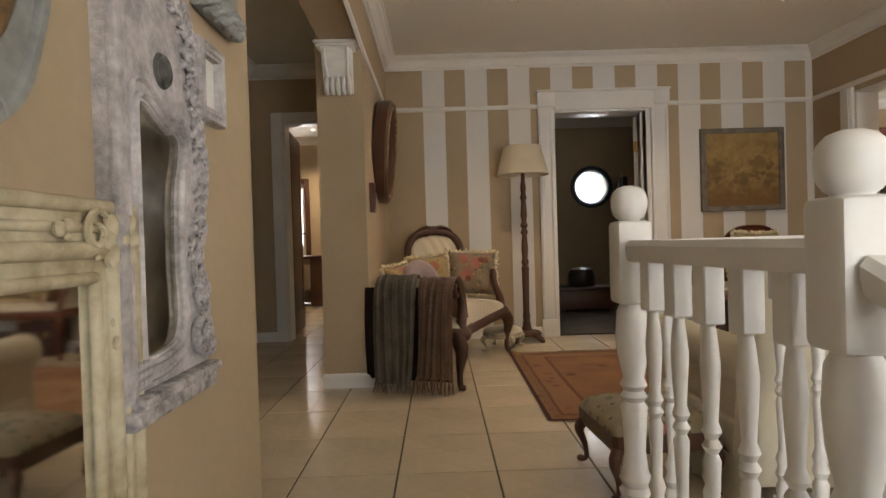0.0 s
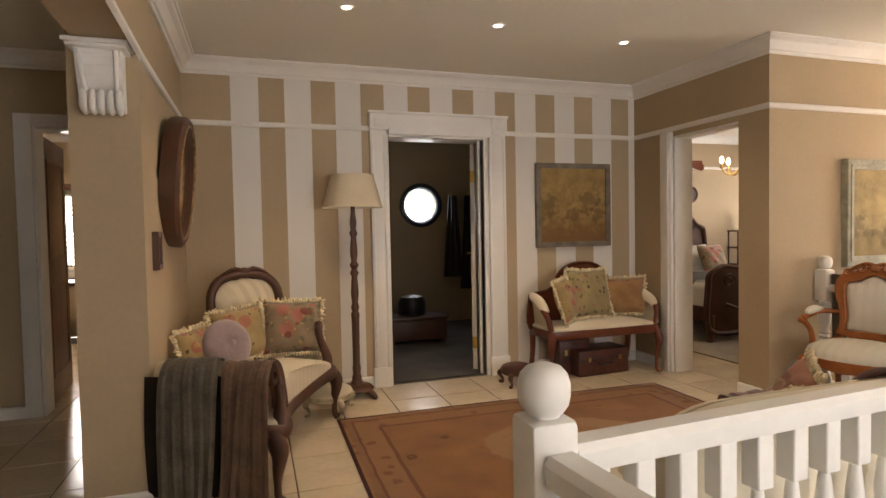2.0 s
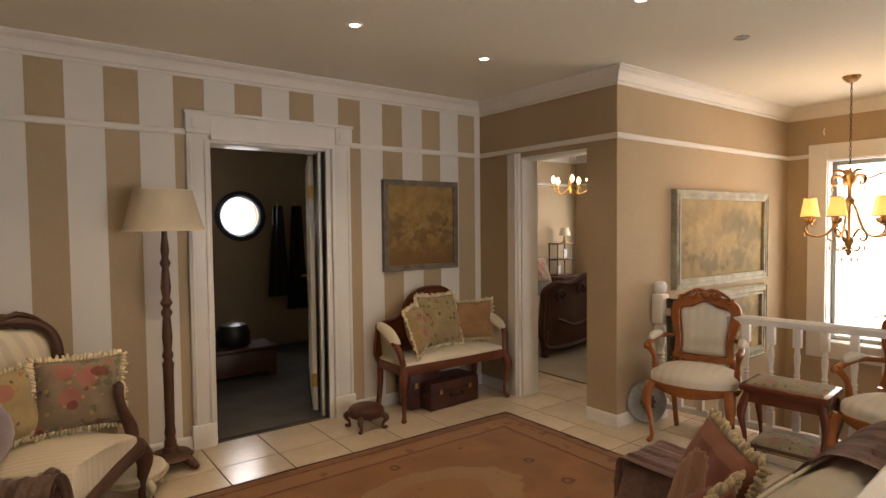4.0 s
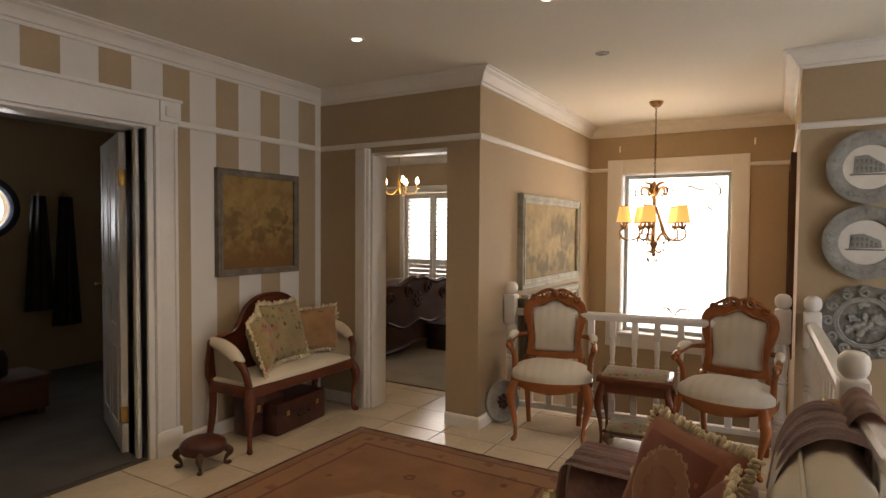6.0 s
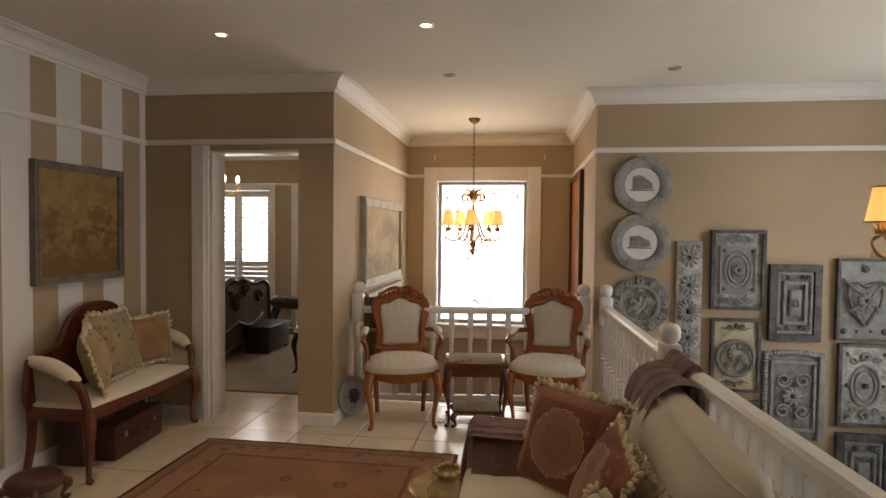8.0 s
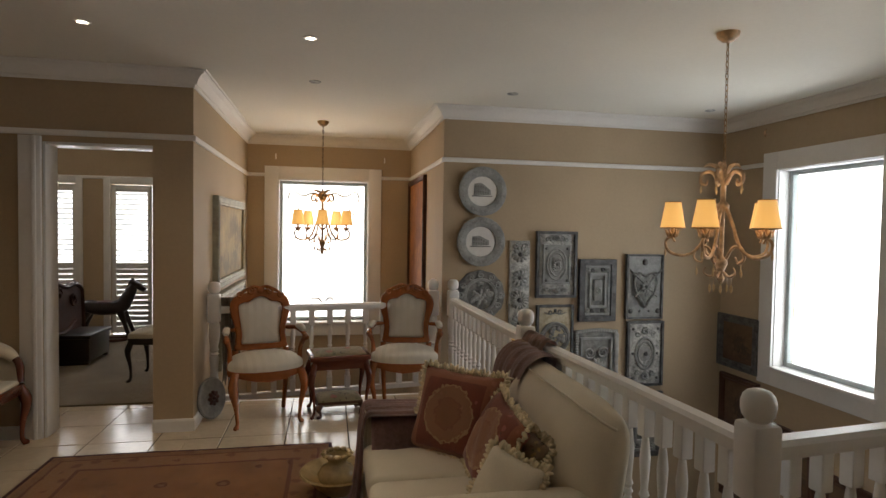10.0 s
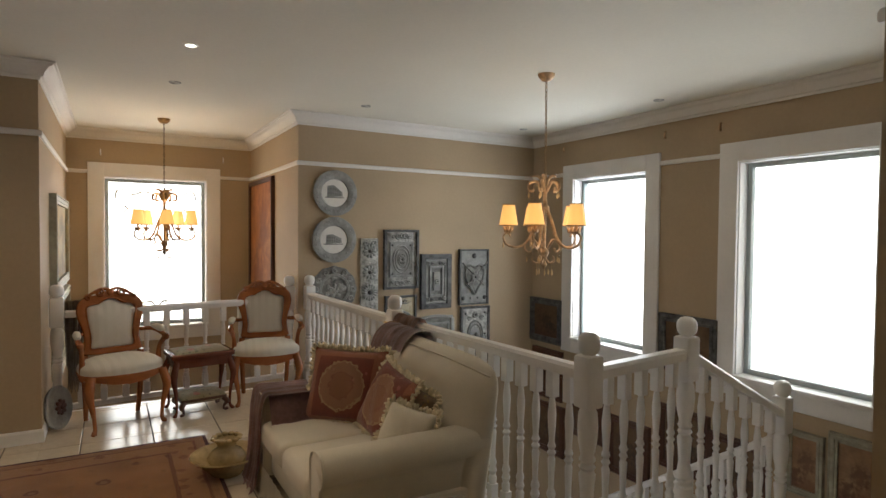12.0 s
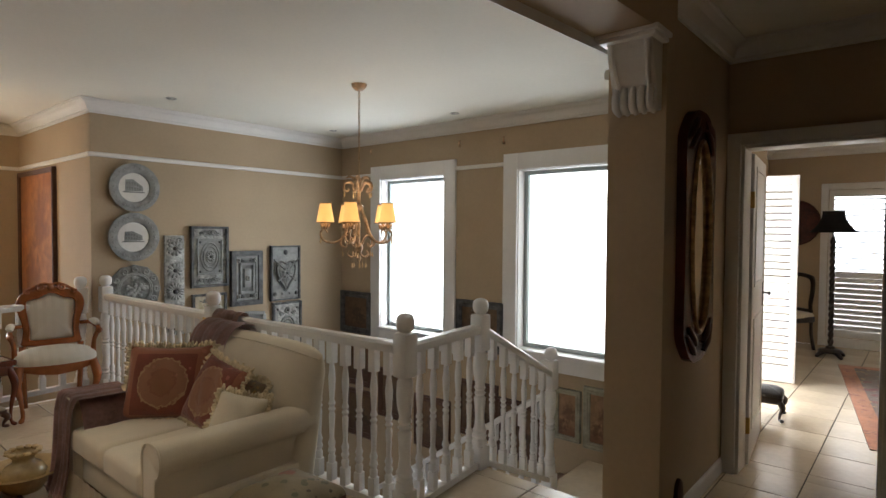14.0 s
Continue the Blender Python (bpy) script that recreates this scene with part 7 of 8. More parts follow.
def carved_mirror():
    m = thing("carved_mirror", (XW, 0.80, 0.657), "tall lavender-grey carved mirror with foxed glass", "mirror", "", 90)
    m.scale = (0.93, 1, 0.93)
    # local x to the north, z up from the lower edge; both outlines run clockwise from the top
    outer = resampled([(-0.01, 0.75), (0.06, 0.715), (0.105, 0.655), (0.138, 0.60), (0.150, 0.50), (0.163, 0.42), (0.152, 0.34), (0.134, 0.28), (0.138, 0.20), (0.156, 0.13), (0.150, 0.07), (0.135, 0.03),
                       (0.06, 0.02), (-0.05, 0.02), (-0.15, 0.02), (-0.165, 0.04), (-0.165, 0.25), (-0.165, 0.50), (-0.165, 0.72), (-0.13, 0.755)], 96)
    inner = resampled([(-0.02, 0.462), (0.02, 0.446), (0.05, 0.450), (0.066, 0.437), (0.060, 0.40), (0.046, 0.36), (0.040, 0.30), (0.038, 0.22), (0.043, 0.15), (0.036, 0.115), (0.020, 0.096),
                       (-0.03, 0.085), (-0.08, 0.085), (-0.092, 0.10), (-0.093, 0.25), (-0.093, 0.40), (-0.090, 0.468), (-0.06, 0.480)], 96)
    part("frame", ring_board(bmesh.new(), outer, inner, -0.020, 0), M_LAVENDER, m)
    part("glass", prism(bmesh.new(), shrink(inner, 1.02), -0.0125, -0.002), M_OLDMIRROR, m, "foxed mirror glass")
    bm = tube(bmesh.new(), [(a, -0.022, b) for a, b in shrink(inner, 1.05)], 0.006, 6, closed=True)
    tube(bm, [(a, -0.021, b) for a, b in shrink(inner, 1.17)], 0.0045, 6, closed=True)
    part("glass_bead", bm, M_LAVENDER, m, sharp=60)
    bm = boxed((-0.168, -0.034, 0.03), (-0.142, -0.018, 0.745), bevel=0.006)
    box(bm, (-0.138, -0.028, 0.03), (-0.122, -0.018, 0.745), bevel=0.005)
    part("side_moulding", bm, M_LAVENDER, m)
    bm = boxed((-0.150, -0.036, -0.012), (0.150, 0.0, 0.016), bevel=0.007)
    box(bm, (-0.140, -0.046, 0.016), (0.152, -0.006, 0.036), bevel=0.009)
    part("foot_moulding", bm, M_CARVED, m, "worn moulded lower edge")
    bm = bmesh.new()
    lathe([(0.0, 0.012), (0.014, 0.010), (0.020, 0.004), (0.026, 0.006), (0.030, 0.0)], 20, bm, Matrix.Translation((-0.003, -0.020, 0.546)) @ Matrix.Rotation(radians(90), 4, "X"))
    part("boss", bm, M_PEWTER, m, "dark round boss")
    rnd = random.Random(2)
    bm = bmesh.new()
    for k in range(24):
        f = k / 23
        z = 0.07 + 0.56 * f
        x = 0.118 + 0.018 * math.sin(17 * z + 1.0) - 0.02 * max(0.0, f - 0.8) * 5
        scroll(bm, x, z, 0.014 + 0.010 * rnd.random(), -0.024 - 0.006 * rnd.random(), 1.4, 1 if k % 2 else -1, 0.0055, 1.1 * k)
        for q in range(3):
            lump(bm, (x + rnd.uniform(-0.026, 0.028), -0.022, z + rnd.uniform(-0.012, 0.012)), rnd.uniform(0.006, 0.011), (1, 0.9, rnd.uniform(0.7, 1.7)), 6)
    for k in range(11):
        f = k / 10
        x, z = -0.03 + 0.13 * f, 0.715 - 0.09 * f * f
        scroll(bm, x, z, 0.018 + 0.008 * rnd.random(), -0.028, 1.4, 1 if k % 2 else -1, 0.006, 0.8 * k)
        lump(bm, (x + rnd.uniform(-0.02, 0.02), -0.024, z - 0.02), rnd.uniform(0.008, 0.013), (1.3, 0.9, 0.8), 6)
    scroll(bm, 0.104, 0.095, 0.042, -0.026, 1.6, -1, 0.009, 1.2)
    scroll(bm, 0.120, 0.175, 0.026, -0.026, 1.4, 1, 0.007, 2.2)
    for k in range(9):
        lump(bm, (-0.118 + 0.012 * (k % 3), -0.024, 0.05 + 0.014 * (k // 3)), 0.009, (1, 0.8, 1), 6)
    pieces("carved_scroll", bm, M_CARVED, m, sharp=60)


carved_mirror()


def cream_mirror():
    m = thing("cream_mirror", (XW, 0.245, 0.405), "large cream distressed mirror with a moulded frame", "mirror", "", 90)
    x, z, b = 0.46, 0.548, 0.10
    rect = lambda a, c: [(-a, -c), (a, -c), (a, c), (-a, c)]
    part("frame", ring_board(bmesh.new(), rect(x, z), rect(x - b, z - b), -0.018, 0), M_CREAMFRAME, m)
    bm = bmesh.new()
    for o, r in ((0.008, 0.009), (0.035, 0.006), (0.062, 0.011), (0.096, 0.008)):
        q = rect(x - o, z - o)
        for i in range(4):
            a, c = q[i], q[(i + 1) % 4]
            tube(bm, [(a[0], -0.018, a[1]), (c[0], -0.018, c[1])], r, 8)
    part("moulding", bm, M_CREAMFRAME, m, sharp=60)
    bm = bmesh.new()
    rnd = random.Random(4)
    for sx in (-1, 1):
        for sz in (-1, 1):
            rosette(bm, sx * (x - 0.05), sz * (z - 0.05), 0.045, -0.026, 8, 0.010)
            for k in range(10):
                lump(bm, (sx * (x - 0.04 - rnd.uniform(0, 0.15)), -0.026, sz * (z - 0.03 - rnd.uniform(0, 0.05))), rnd.uniform(0.004, 0.009), (1.4, 0.6, 1), 6)
                lump(bm, (sx * (x - 0.03 - rnd.uniform(0, 0.05)), -0.026, sz * (z - 0.04 - rnd.uniform(0, 0.16))), rnd.uniform(0.004, 0.009), (1, 0.6, 1.4), 6)
            scroll(bm, sx * (x - 0.10), sz * (z - 0.04), 0.03, -0.026, 1.3, sx * sz, 0.005)
    pieces("corner_ornament", bm, M_CREAMFRAME, m)
    part("glass", boxed((-x + b - 0.004, -0.012, -z + b - 0.004), (x - b + 0.004, -0.003, z - b + 0.004)), M_MIRROR, m, "clear mirror glass")


cream_mirror()
m = thing("oval_mirror", (XW, 0.372, 1.19), "grey scalloped plate with a small gilt oval glass", "mirror", "", 90)
part("board", prism(bmesh.new(), oval(0, 0, 0.165, 0.205, 60, 0.015, 8), -0.018, 0, 0.005), M_GREY, m)
bm = tube(bmesh.new(), [(a, -0.022, b) for a, b in oval(0, 0, 0.10, 0.13, 36)], 0.014, 8, closed=True)
part("gilt_ring", bm, M_GILT, m, "gilt beaded oval ring", sharp=60)
bm = tube(bmesh.new(), [(a, -0.018, b) for a, b in oval(0, 0, 0.160, 0.20, 60, 0.015, 8)], 0.009, 6, closed=True)
for k in range(4):
    scroll(bm, 0.15 * math.cos(k * math.pi / 2 + 0.5), 0.19 * math.sin(k * math.pi / 2 + 0.5), 0.02, -0.024, 1.3, 1, 0.006)
part("rim_carving", bm, M_GREY, m, sharp=60)
part("glass", prism(bmesh.new(), oval(0, 0, 0.095, 0.125, 36), -0.02, -0.016), M_OLDMIRROR, m, "foxed mirror glass")
framed("picture", (XW, 0.998, 1.20), 90, 0.118, 0.148, 0.026, 0.022, M_LAVENDER, M_BEDDING, "small white card in a lavender-grey frame", "picture")
m = thing("ornament", (XW, 1.05, 1.46), "grey-green carved plaster ornament high on the wall", "ornament", "", 90)
bm = boxed((-0.10, -0.025, -0.13), (0.10, 0, 0.13), bevel=0.01)
for k in range(8):
    rosette(bm, -0.07 + 0.047 * (k % 4), -0.11 + 0.2 * (k // 4), 0.03, -0.028, 7)
part("body", bm, M_GREY, m)

# round deep-framed mirror on the west wall, and a small picture
m = thing("round_mirror", (XW + 0.01, 4.28, 1.58), "deep oval mirror in a dark polished wooden frame", "mirror", "", 90)
m.matrix_world = m.matrix_world @ pose(0, 0, 0, 5, 0, 0)
bm = bmesh.new()
n = 56
rows = []
for f, y in ((0.98, 0.0), (1.0, -0.03), (1.0, -0.08), (0.94, -0.10), (0.87, -0.094), (0.81, -0.078), (0.77, -0.066), (0.77, -0.01)):
    rows.append([bm.verts.new((a, y, b)) for a, b in oval(0, 0, 0.43 * f, 0.385 * f, n)])
for p, q in zip(rows, rows[1:]):
    for i in range(n):
        bm.faces.new((p[i], p[(i + 1) % n], q[(i + 1) % n], q[i]))
part("frame", bm, M_WALNUT, m, sharp=50)
bm = tube(bmesh.new(), [(a, -0.096, b) for a, b in oval(0, 0, 0.372, 0.333, n)], 0.006, 6, closed=True)
part("gilt_line", bm, M_GILT, m, "thin gilt line round the frame", sharp=60)
part("glass", prism(bmesh.new(), oval(0, 0, 0.336, 0.301, n), -0.064, -0.012), M_MIRROR, m, "clear mirror glass")
framed("picture", (XW, 3.69, 1.19), 90, 0.115, 0.19, 0.028, 0.028, M_WALNUT, M_BEDDING, "small white tile in a dark wooden frame", "picture")

# tall glazed panels in the passage
M_ART_5 = painting_material("dim framed embroidery", (0.20, 0.12, 0.06), (0.16, 0.09, 0.04), (0.08, 0.05, 0.025), [(0, 0.5, 0.3), (0.1, -0.1, 0.3), (-0.1, -0.6, 0.3)], 0.5, 0.4, 1.5)
for y in (4.41, 4.87):
    p = framed("panel", (-1.72, y, 0.90), 90, 0.425, 1.66, 0.05, 0.035, M_MAHOG, M_ART_5, "tall dim embroidery behind glass in a dark frame", "panel", "pair of tall glazed panels")
    g = part("glass", boxed((-0.17, -0.030, -0.785), (0.17, -0.027, 0.785)), M_GLASS, p, "clear glass")
    g.visible_shadow = False

m = thing("passage_mirror", (PW, 0.46, 1.415), "oval mirror in a deep brown wooden frame with cut corners", "mirror", "", -90)
half = [(0.0, 0.63), (0.08, 0.625), (0.15, 0.59), (0.23, 0.50), (0.245, 0.42), (0.24, 0.2), (0.24, -0.2), (0.245, -0.42), (0.23, -0.50), (0.15, -0.59), (0.08, -0.625), (0.0, -0.63)]
outer = closed_curve(half, 5)
inner = [(0.15 * math.sin(2 * math.pi * k / len(outer)), 0.48 * math.cos(2 * math.pi * k / len(outer))) for k in range(len(outer))]
part("frame", ring_board(bmesh.new(), outer, inner, -0.045, 0), M_MAHOG, m)
bm = tube(bmesh.new(), [(a, -0.047, b) for a, b in inner], 0.013, 6, closed=True)
part("gilt_line", bm, M_GILT, m, "thin gilt bead round the glass", sharp=60)
for t in (-1, 1):
    for s in (-1, 1):
        for o in (0.0, 0.045):
            rod = tube(bmesh.new(), spline([(s * (0.075 - o * 0.4), -0.05, t * (0.585 - o)), (s * (0.13 - o * 0.4), -0.056, t * (0.545 - o)), (s * (0.20 - o * 0.4), -0.05, t * (0.475 - o))], 5), [0.007, 0.013, 0.007], 8)
            part("spindle", rod, M_WALNUT, m, "polished turned spindle", sharp=60)
part("glass", prism(bmesh.new(), [(a * 1.01, b * 1.01) for a, b in inner], -0.036, -0.01), M_MIRROR, m, "clear mirror glass")
m = thing("wall_plaque", (PW, 0.62, 0.12), "small dark wooden plaque low on the wall", "plaque", "", -90)
part("board", prism(bmesh.new(), oval(0, 0, 0.045, 0.10, 30), -0.02, 0, 0.004), M_WALNUT, m)


def corbel(at, turn):
    c = thing("corbel", at, "white plaster scrolled corbel under the beam", "corbel", "plaster corbels", turn)
    w = 0.088
    prof = [(0.0, 0.0), (-0.135, 0.0), (-0.135, -0.018), (-0.115, -0.03), (-0.105, -0.06), (-0.10, -0.10), (-0.085, -0.15), (-0.06, -0.19), (-0.05, -0.22), (-0.055, -0.26), (-0.04, -0.285), (0.0, -0.29)]
    bm = bmesh.new()
    ends = [[bm.verts.new((s * w, y, z)) for y, z in prof] for s in (-1, 1)]
    k = len(prof)
    for i in range(k):
        bm.faces.new((ends[0][i], ends[0][(i + 1) % k], ends[1][(i + 1) % k], ends[1][i]))
    bm.faces.new(ends[0][::-1]), bm.faces.new(ends[1])
    bmesh.ops.bevel(bm, geom=list(bm.edges), offset=0.004, segments=1, affect="EDGES")
    part("body", bm, M_WHITE, c)
    bm = boxed((-0.125, -0.155, -0.02), (0.125, 0.0, 0.0), bevel=0.005)
    box(bm, (-0.112, -0.145, -0.035), (0.112, 0, -0.02), bevel=0.004)
    part("cap", bm, M_WHITE, c)
    bm = bmesh.new()
    for i in range(5):
        x = -0.068 + 0.034 * i
        tube(bm, spline([(x, -0.06, -0.20), (x, -0.072, -0.235), (x, -0.068, -0.275), (x, -0.03, -0.295)], 4), [0.010, 0.016, 0.016, 0.010], 8)
    for s in (-1, 1):
        tube(bm, spline([(s * 0.07, -0.118, -0.04), (s * 0.07, -0.108, -0.09), (s * 0.065, -0.088, -0.15), (s * 0.06, -0.062, -0.20)], 4), 0.010, 6)
    part("fluting", bm, M_WHITE, c, sharp=60)
    return c


corbel((-0.585, 3.45, 2.10), 0)
corbel((-0.575, 1.27, 2.197), 180)


# round wooden wheel and a hanging shawl by the alcove newel
w = thing("wheel", (3.69, 3.555, 0.0), "round grey carved wooden disc leaning on the wall", "disc", "", -28)
lean = Matrix.Translation((0, 0, 0.155)) @ Matrix.Rotation(radians(-8), 4, "X")
part("board", lathe([(0.0, 0.0), (0.15, 0.0), (0.155, 0.008), (0.155, 0.02), (0.145, 0.026), (0.12, 0.02), (0.06, 0.02), (0.05, 0.03), (0.0, 0.032)], 36, m=lean @ Matrix.Rotation(radians(90), 4, "X")), M_GREY, w)
bm = bmesh.new()
rosette(bm, 0, 0, 0.06, -0.034, 8)
bmesh.ops.transform(bm, matrix=lean, verts=bm.verts)
part("flower", bm, M_REDLEATHER, w, "faded painted flower")
drape([(0.02, 0.40), (0.018, 0.62), (0.012, 0.84), (0.0, 0.90), (-0.02, 0.89), (-0.032, 0.72), (-0.042, 0.50), (-0.05, 0.30)], 0.14, 4, 0.010, M_GREYKNIT, "shawl", "grey-mauve shawl hung over the alcove balustrade", -90, (3.89, 3.44, 0), fringe=0.08, seed=21)


# ---- things seen through the doorways ----
def door_leaf(name, hinge, angle, w, h, mat, label, panels, handle_mat):
    """A panelled leaf; it runs along local +x from its hinge."""
    d = structure(new(name), label, "door")
    d.matrix_world = pose(*hinge, 0, 0, angle)
    t = 0.02
    part("leaf", boxed((0, -t, 0.008), (w, t, h), bevel=0.003), mat, d)
    for a, b, c, e in panels:
        for y0, y1 in ((-t - 0.006, -t), (t, t + 0.006)):
            bm = bmesh.new()
            ring_board(bm, [(a, c), (b, c), (b, e), (a, e)], [(a + 0.022, c + 0.022), (b - 0.022, c + 0.022), (b - 0.022, e - 0.022), (a + 0.022, e - 0.022)], y0, y1)
            part("panel_moulding", bm, mat, d)
    hd = bmesh.new()
    for s in (-1, 1):
        tube(hd, [(w - 0.06, s * t, 1.02), (w - 0.06, s * (t + 0.045), 1.02), (w - 0.16, s * (t + 0.05), 1.02)], 0.008, 8)
        box(hd, (w - 0.08, s * t - 0.003, 0.93), (w - 0.04, s * t + 0.003, 1.10))
    part("door_handle", hd, handle_mat, d, "metal lever handle")
    for z in (0.25, h - 0.28):
        part("hinge", boxed((-0.012, -t - 0.004, z - 0.05), (0.016, t + 0.004, z + 0.05), bevel=0.002), M_BRASS, d, "brass hinge")
    return d


door_leaf("door_5", (1.885, YN + 0.215, 0), 68, 0.80, 2.01, M_WHITE, "white panelled door standing open into the side room", [(0.10, 0.36, 1.15, 1.9), (0.44, 0.70, 1.15, 1.9), (0.10, 0.36, 0.78, 1.02), (0.44, 0.70, 0.78, 1.02), (0.10, 0.36, 0.15, 0.66), (0.44, 0.70, 0.15, 0.66)], M_BRASS)
door_leaf("door_6", (-1.44, 5.435, 0), 95.5, 0.78, 2.01, M_BROWNDOOR, "brown varnished door standing open at the passage end", [(0.10, 0.68, 0.2, 0.9), (0.10, 0.68, 1.1, 1.85)], M_IRON)
door_leaf("door_7", (-0.63, -0.375, 0), -84, 0.70, 1.92, M_WHITE, "white door folded back inside the doorway", [(0.10, 0.64, 0.2, 0.9), (0.10, 0.64, 1.1, 1.85)], M_IRON)


def shutter_leaf(parent, x0, x1, z0, z1, split, mat=None, y=0.0, open_by=76):
    """A louvred leaf: stiles, rails, upper slats, lower slats."""
    mat = mat or M_SHUTTER
    s = 0.055
    for a, b, c, e in ((x0, x0 + s, z0, z1), (x1 - s, x1, z0, z1), (x0 + s, x1 - s, z0, z0 + 0.09), (x0 + s, x1 - s, z1 - 0.09, z1), (x0 + s, x1 - s, split - 0.04, split + 0.04)):
        part("rail", boxed((a, y - 0.016, c), (b, y + 0.016, e), bevel=0.003), mat, parent)
    bm = boxed((x0 + s, -0.004, -0.032), (x1 - s, 0.004, 0.032), bevel=0.002, seg=1)
    first = None
    for lo, hi, tilt in ((z0 + 0.09, split - 0.04, 10), (split + 0.04, z1 - 0.09, open_by)):
        k = int((hi - lo) / 0.066)
        for i in range(k):
            z = lo + (i + 0.5) * (hi - lo) / k
            if first is None:
                first = part("slat", bm, mat, parent)
                o = first
            else:
                o = again(first, (0, 0, 0))
            o.matrix_basis = pose(0, y, z, 90 + tilt - 90, 0, 0)


def french_door(name, y0, y1):
    d = structure(new(name), "white louvred french doors letting in daylight", "window")
    d.matrix_world = pose(7.36, (y0 + y1) / 2, 0, 0, 0, -90)
    w = (y1 - y0) / 2
    for a, b, c, e in ((-w - 0.08, -w, 0, 2.09), (w, w + 0.08, 0, 2.09), (-w, w, 2.0, 2.09)):
        part("casing", boxed((a, -0.025, c), (b, 0, e), bevel=0.004), M_SHUTTER, d)
    shutter_leaf(d, -w, -0.004, 0.02, 1.99, 0.92, y=0.04)
    shutter_leaf(d, 0.004, w, 0.02, 1.99, 0.92, y=0.04)
    p = part("pane", boxed((-w, 0.10, 0.02), (w, 0.106, 1.99)), M_GLASS, d)
    p.visible_shadow = False


french_door("window_4", 4.50, 5.50)
french_door("window_5", 5.91, 6.93)


def bed():
    b = thing("bed", (5.37, 6.32, 0), "carved dark walnut bed made up in white linen", "bed")
    half = [(0.0, 1.52), (0.16, 1.50), (0.28, 1.42), (0.42, 1.40), (0.55, 1.36), (0.66, 1.26), (0.74, 1.22), (0.80, 1.10), (0.80, 0.2), (0.0, 0.2)]
    part("headboard", prism(bmesh.new(), closed_curve(half, 4), 0.88, 0.94, 0.01), M_BEDWOOD, b)
    bm = tube(bmesh.new(), [(x, 0.87, z) for x, z in closed_curve(half, 4)], 0.03, 6, closed=True)
    for s in (-1, 1):
        scroll(bm, s * 0.25, 1.36, 0.09, 0.86, 1.4, s, 0.02)
        scroll(bm, s * 0.55, 1.25, 0.08, 0.86, 1.4, -s, 0.018)
    rosette(bm, 0, 1.40, 0.09, 0.86, 8)
    part("headboard_carving", bm, M_BEDWOOD, b, sharp=60)
    half = [(0.0, 0.86), (0.12, 0.875), (0.25, 0.83), (0.42, 0.80), (0.60, 0.82), (0.70, 0.79), (0.78, 0.74), (0.80, 0.64), (0.80, 0.16), (0.40, 0.10), (0.0, 0.14)]
    ol = closed_curve(half, 4)
    bm = prism(bmesh.new(), ol, -0.93, -0.87, 0.01)
    part("footboard", bm, M_BEDWOOD, b)
    bm = tube(bmesh.new(), [(x, -0.93, z) for x, z in ol], 0.026, 6, closed=True)
    for s in (-1, 1):
        scroll(bm, s * 0.20, 0.74, 0.08, -0.945, 1.4, s, 0.018)
        scroll(bm, s * 0.55, 0.66, 0.08, -0.945, 1.4, -s, 0.016)
        tube(bm, spline([(0, -0.945, 0.40), (s * 0.3, -0.95, 0.33), (s * 0.6, -0.945, 0.42)], 5), 0.018, 6)
    rosette(bm, 0, 0.62, 0.10, -0.945, 8)
    part("footboard_carving", bm, M_BEDWOOD, b, sharp=60)
    for s in (-1, 1):
        part("side_rail", boxed((s * 0.77 - 0.02, -0.88, 0.22), (s * 0.77 + 0.02, 0.88, 0.38), bevel=0.005), M_BEDWOOD, b)
        for y in (-0.90, 0.90):
            part("leg", lathe([(0.03, 0), (0.045, 0.03), (0.03, 0.08), (0.045, 0.14), (0.045, 0.3)], 12, m=Matrix.Translation((s * 0.76, y, 0))), M_BEDWOOD, b)
    part("mattress", boxed((-0.75, -0.86, 0.34), (0.75, 0.86, 0.62), bevel=0.07, seg=4), M_BEDDING, b, sharp=70)
    def cover(u, v):
        x = -0.80 + 1.60 * u
        drop = max(0, abs(x) - 0.72) * 4
        return Vector((x if abs(x) < 0.78 else math.copysign(0.78, x), -0.62 + 1.0 * v, 0.645 - drop * 0.8 + 0.006 * math.sin(22 * u + 9 * v)))
    part("bed_throw", sheet(cover, 30, 12, 0.015), M_GREYTHROW, b, "grey-green throw across the bed", sharp=70)


bed()
for k, (px, py, mt, lb) in enumerate(((5.15, 6.95, M_BEDDING, "white pillow on the bed"), (5.85, 6.95, M_BEDDING, "white pillow on the bed"), (5.35, 6.76, M_FLORAL_A, "faded floral pillow on the bed"), (5.95, 6.72, M_FLORAL_A, "faded floral pillow on the bed"))):
    cushion((px, py, 0.62), (0.56 if mt is M_BEDDING else 0.42, 0.40, 0.16), mt, lb, 0, -24, 0, None, "pillow", "pillows on the bed", 30 + k)
b = thing("blanket_box", (5.84, 5.24, 0.012), "dark wooden blanket box at the bed's foot", "box")
part("body", boxed((-0.28, -0.15, 0.03), (0.28, 0.15, 0.27), bevel=0.012), M_BLACKWOOD, b)
part("lid", boxed((-0.295, -0.165, 0.27), (0.295, 0.165, 0.31), bevel=0.01), M_BLACKWOOD, b)
for sx in (-1, 1):
    part("foot", boxed((sx * 0.25 - 0.03, -0.14, 0), (sx * 0.25 + 0.03, 0.14, 0.035), bevel=0.006), M_BLACKWOOD, b)


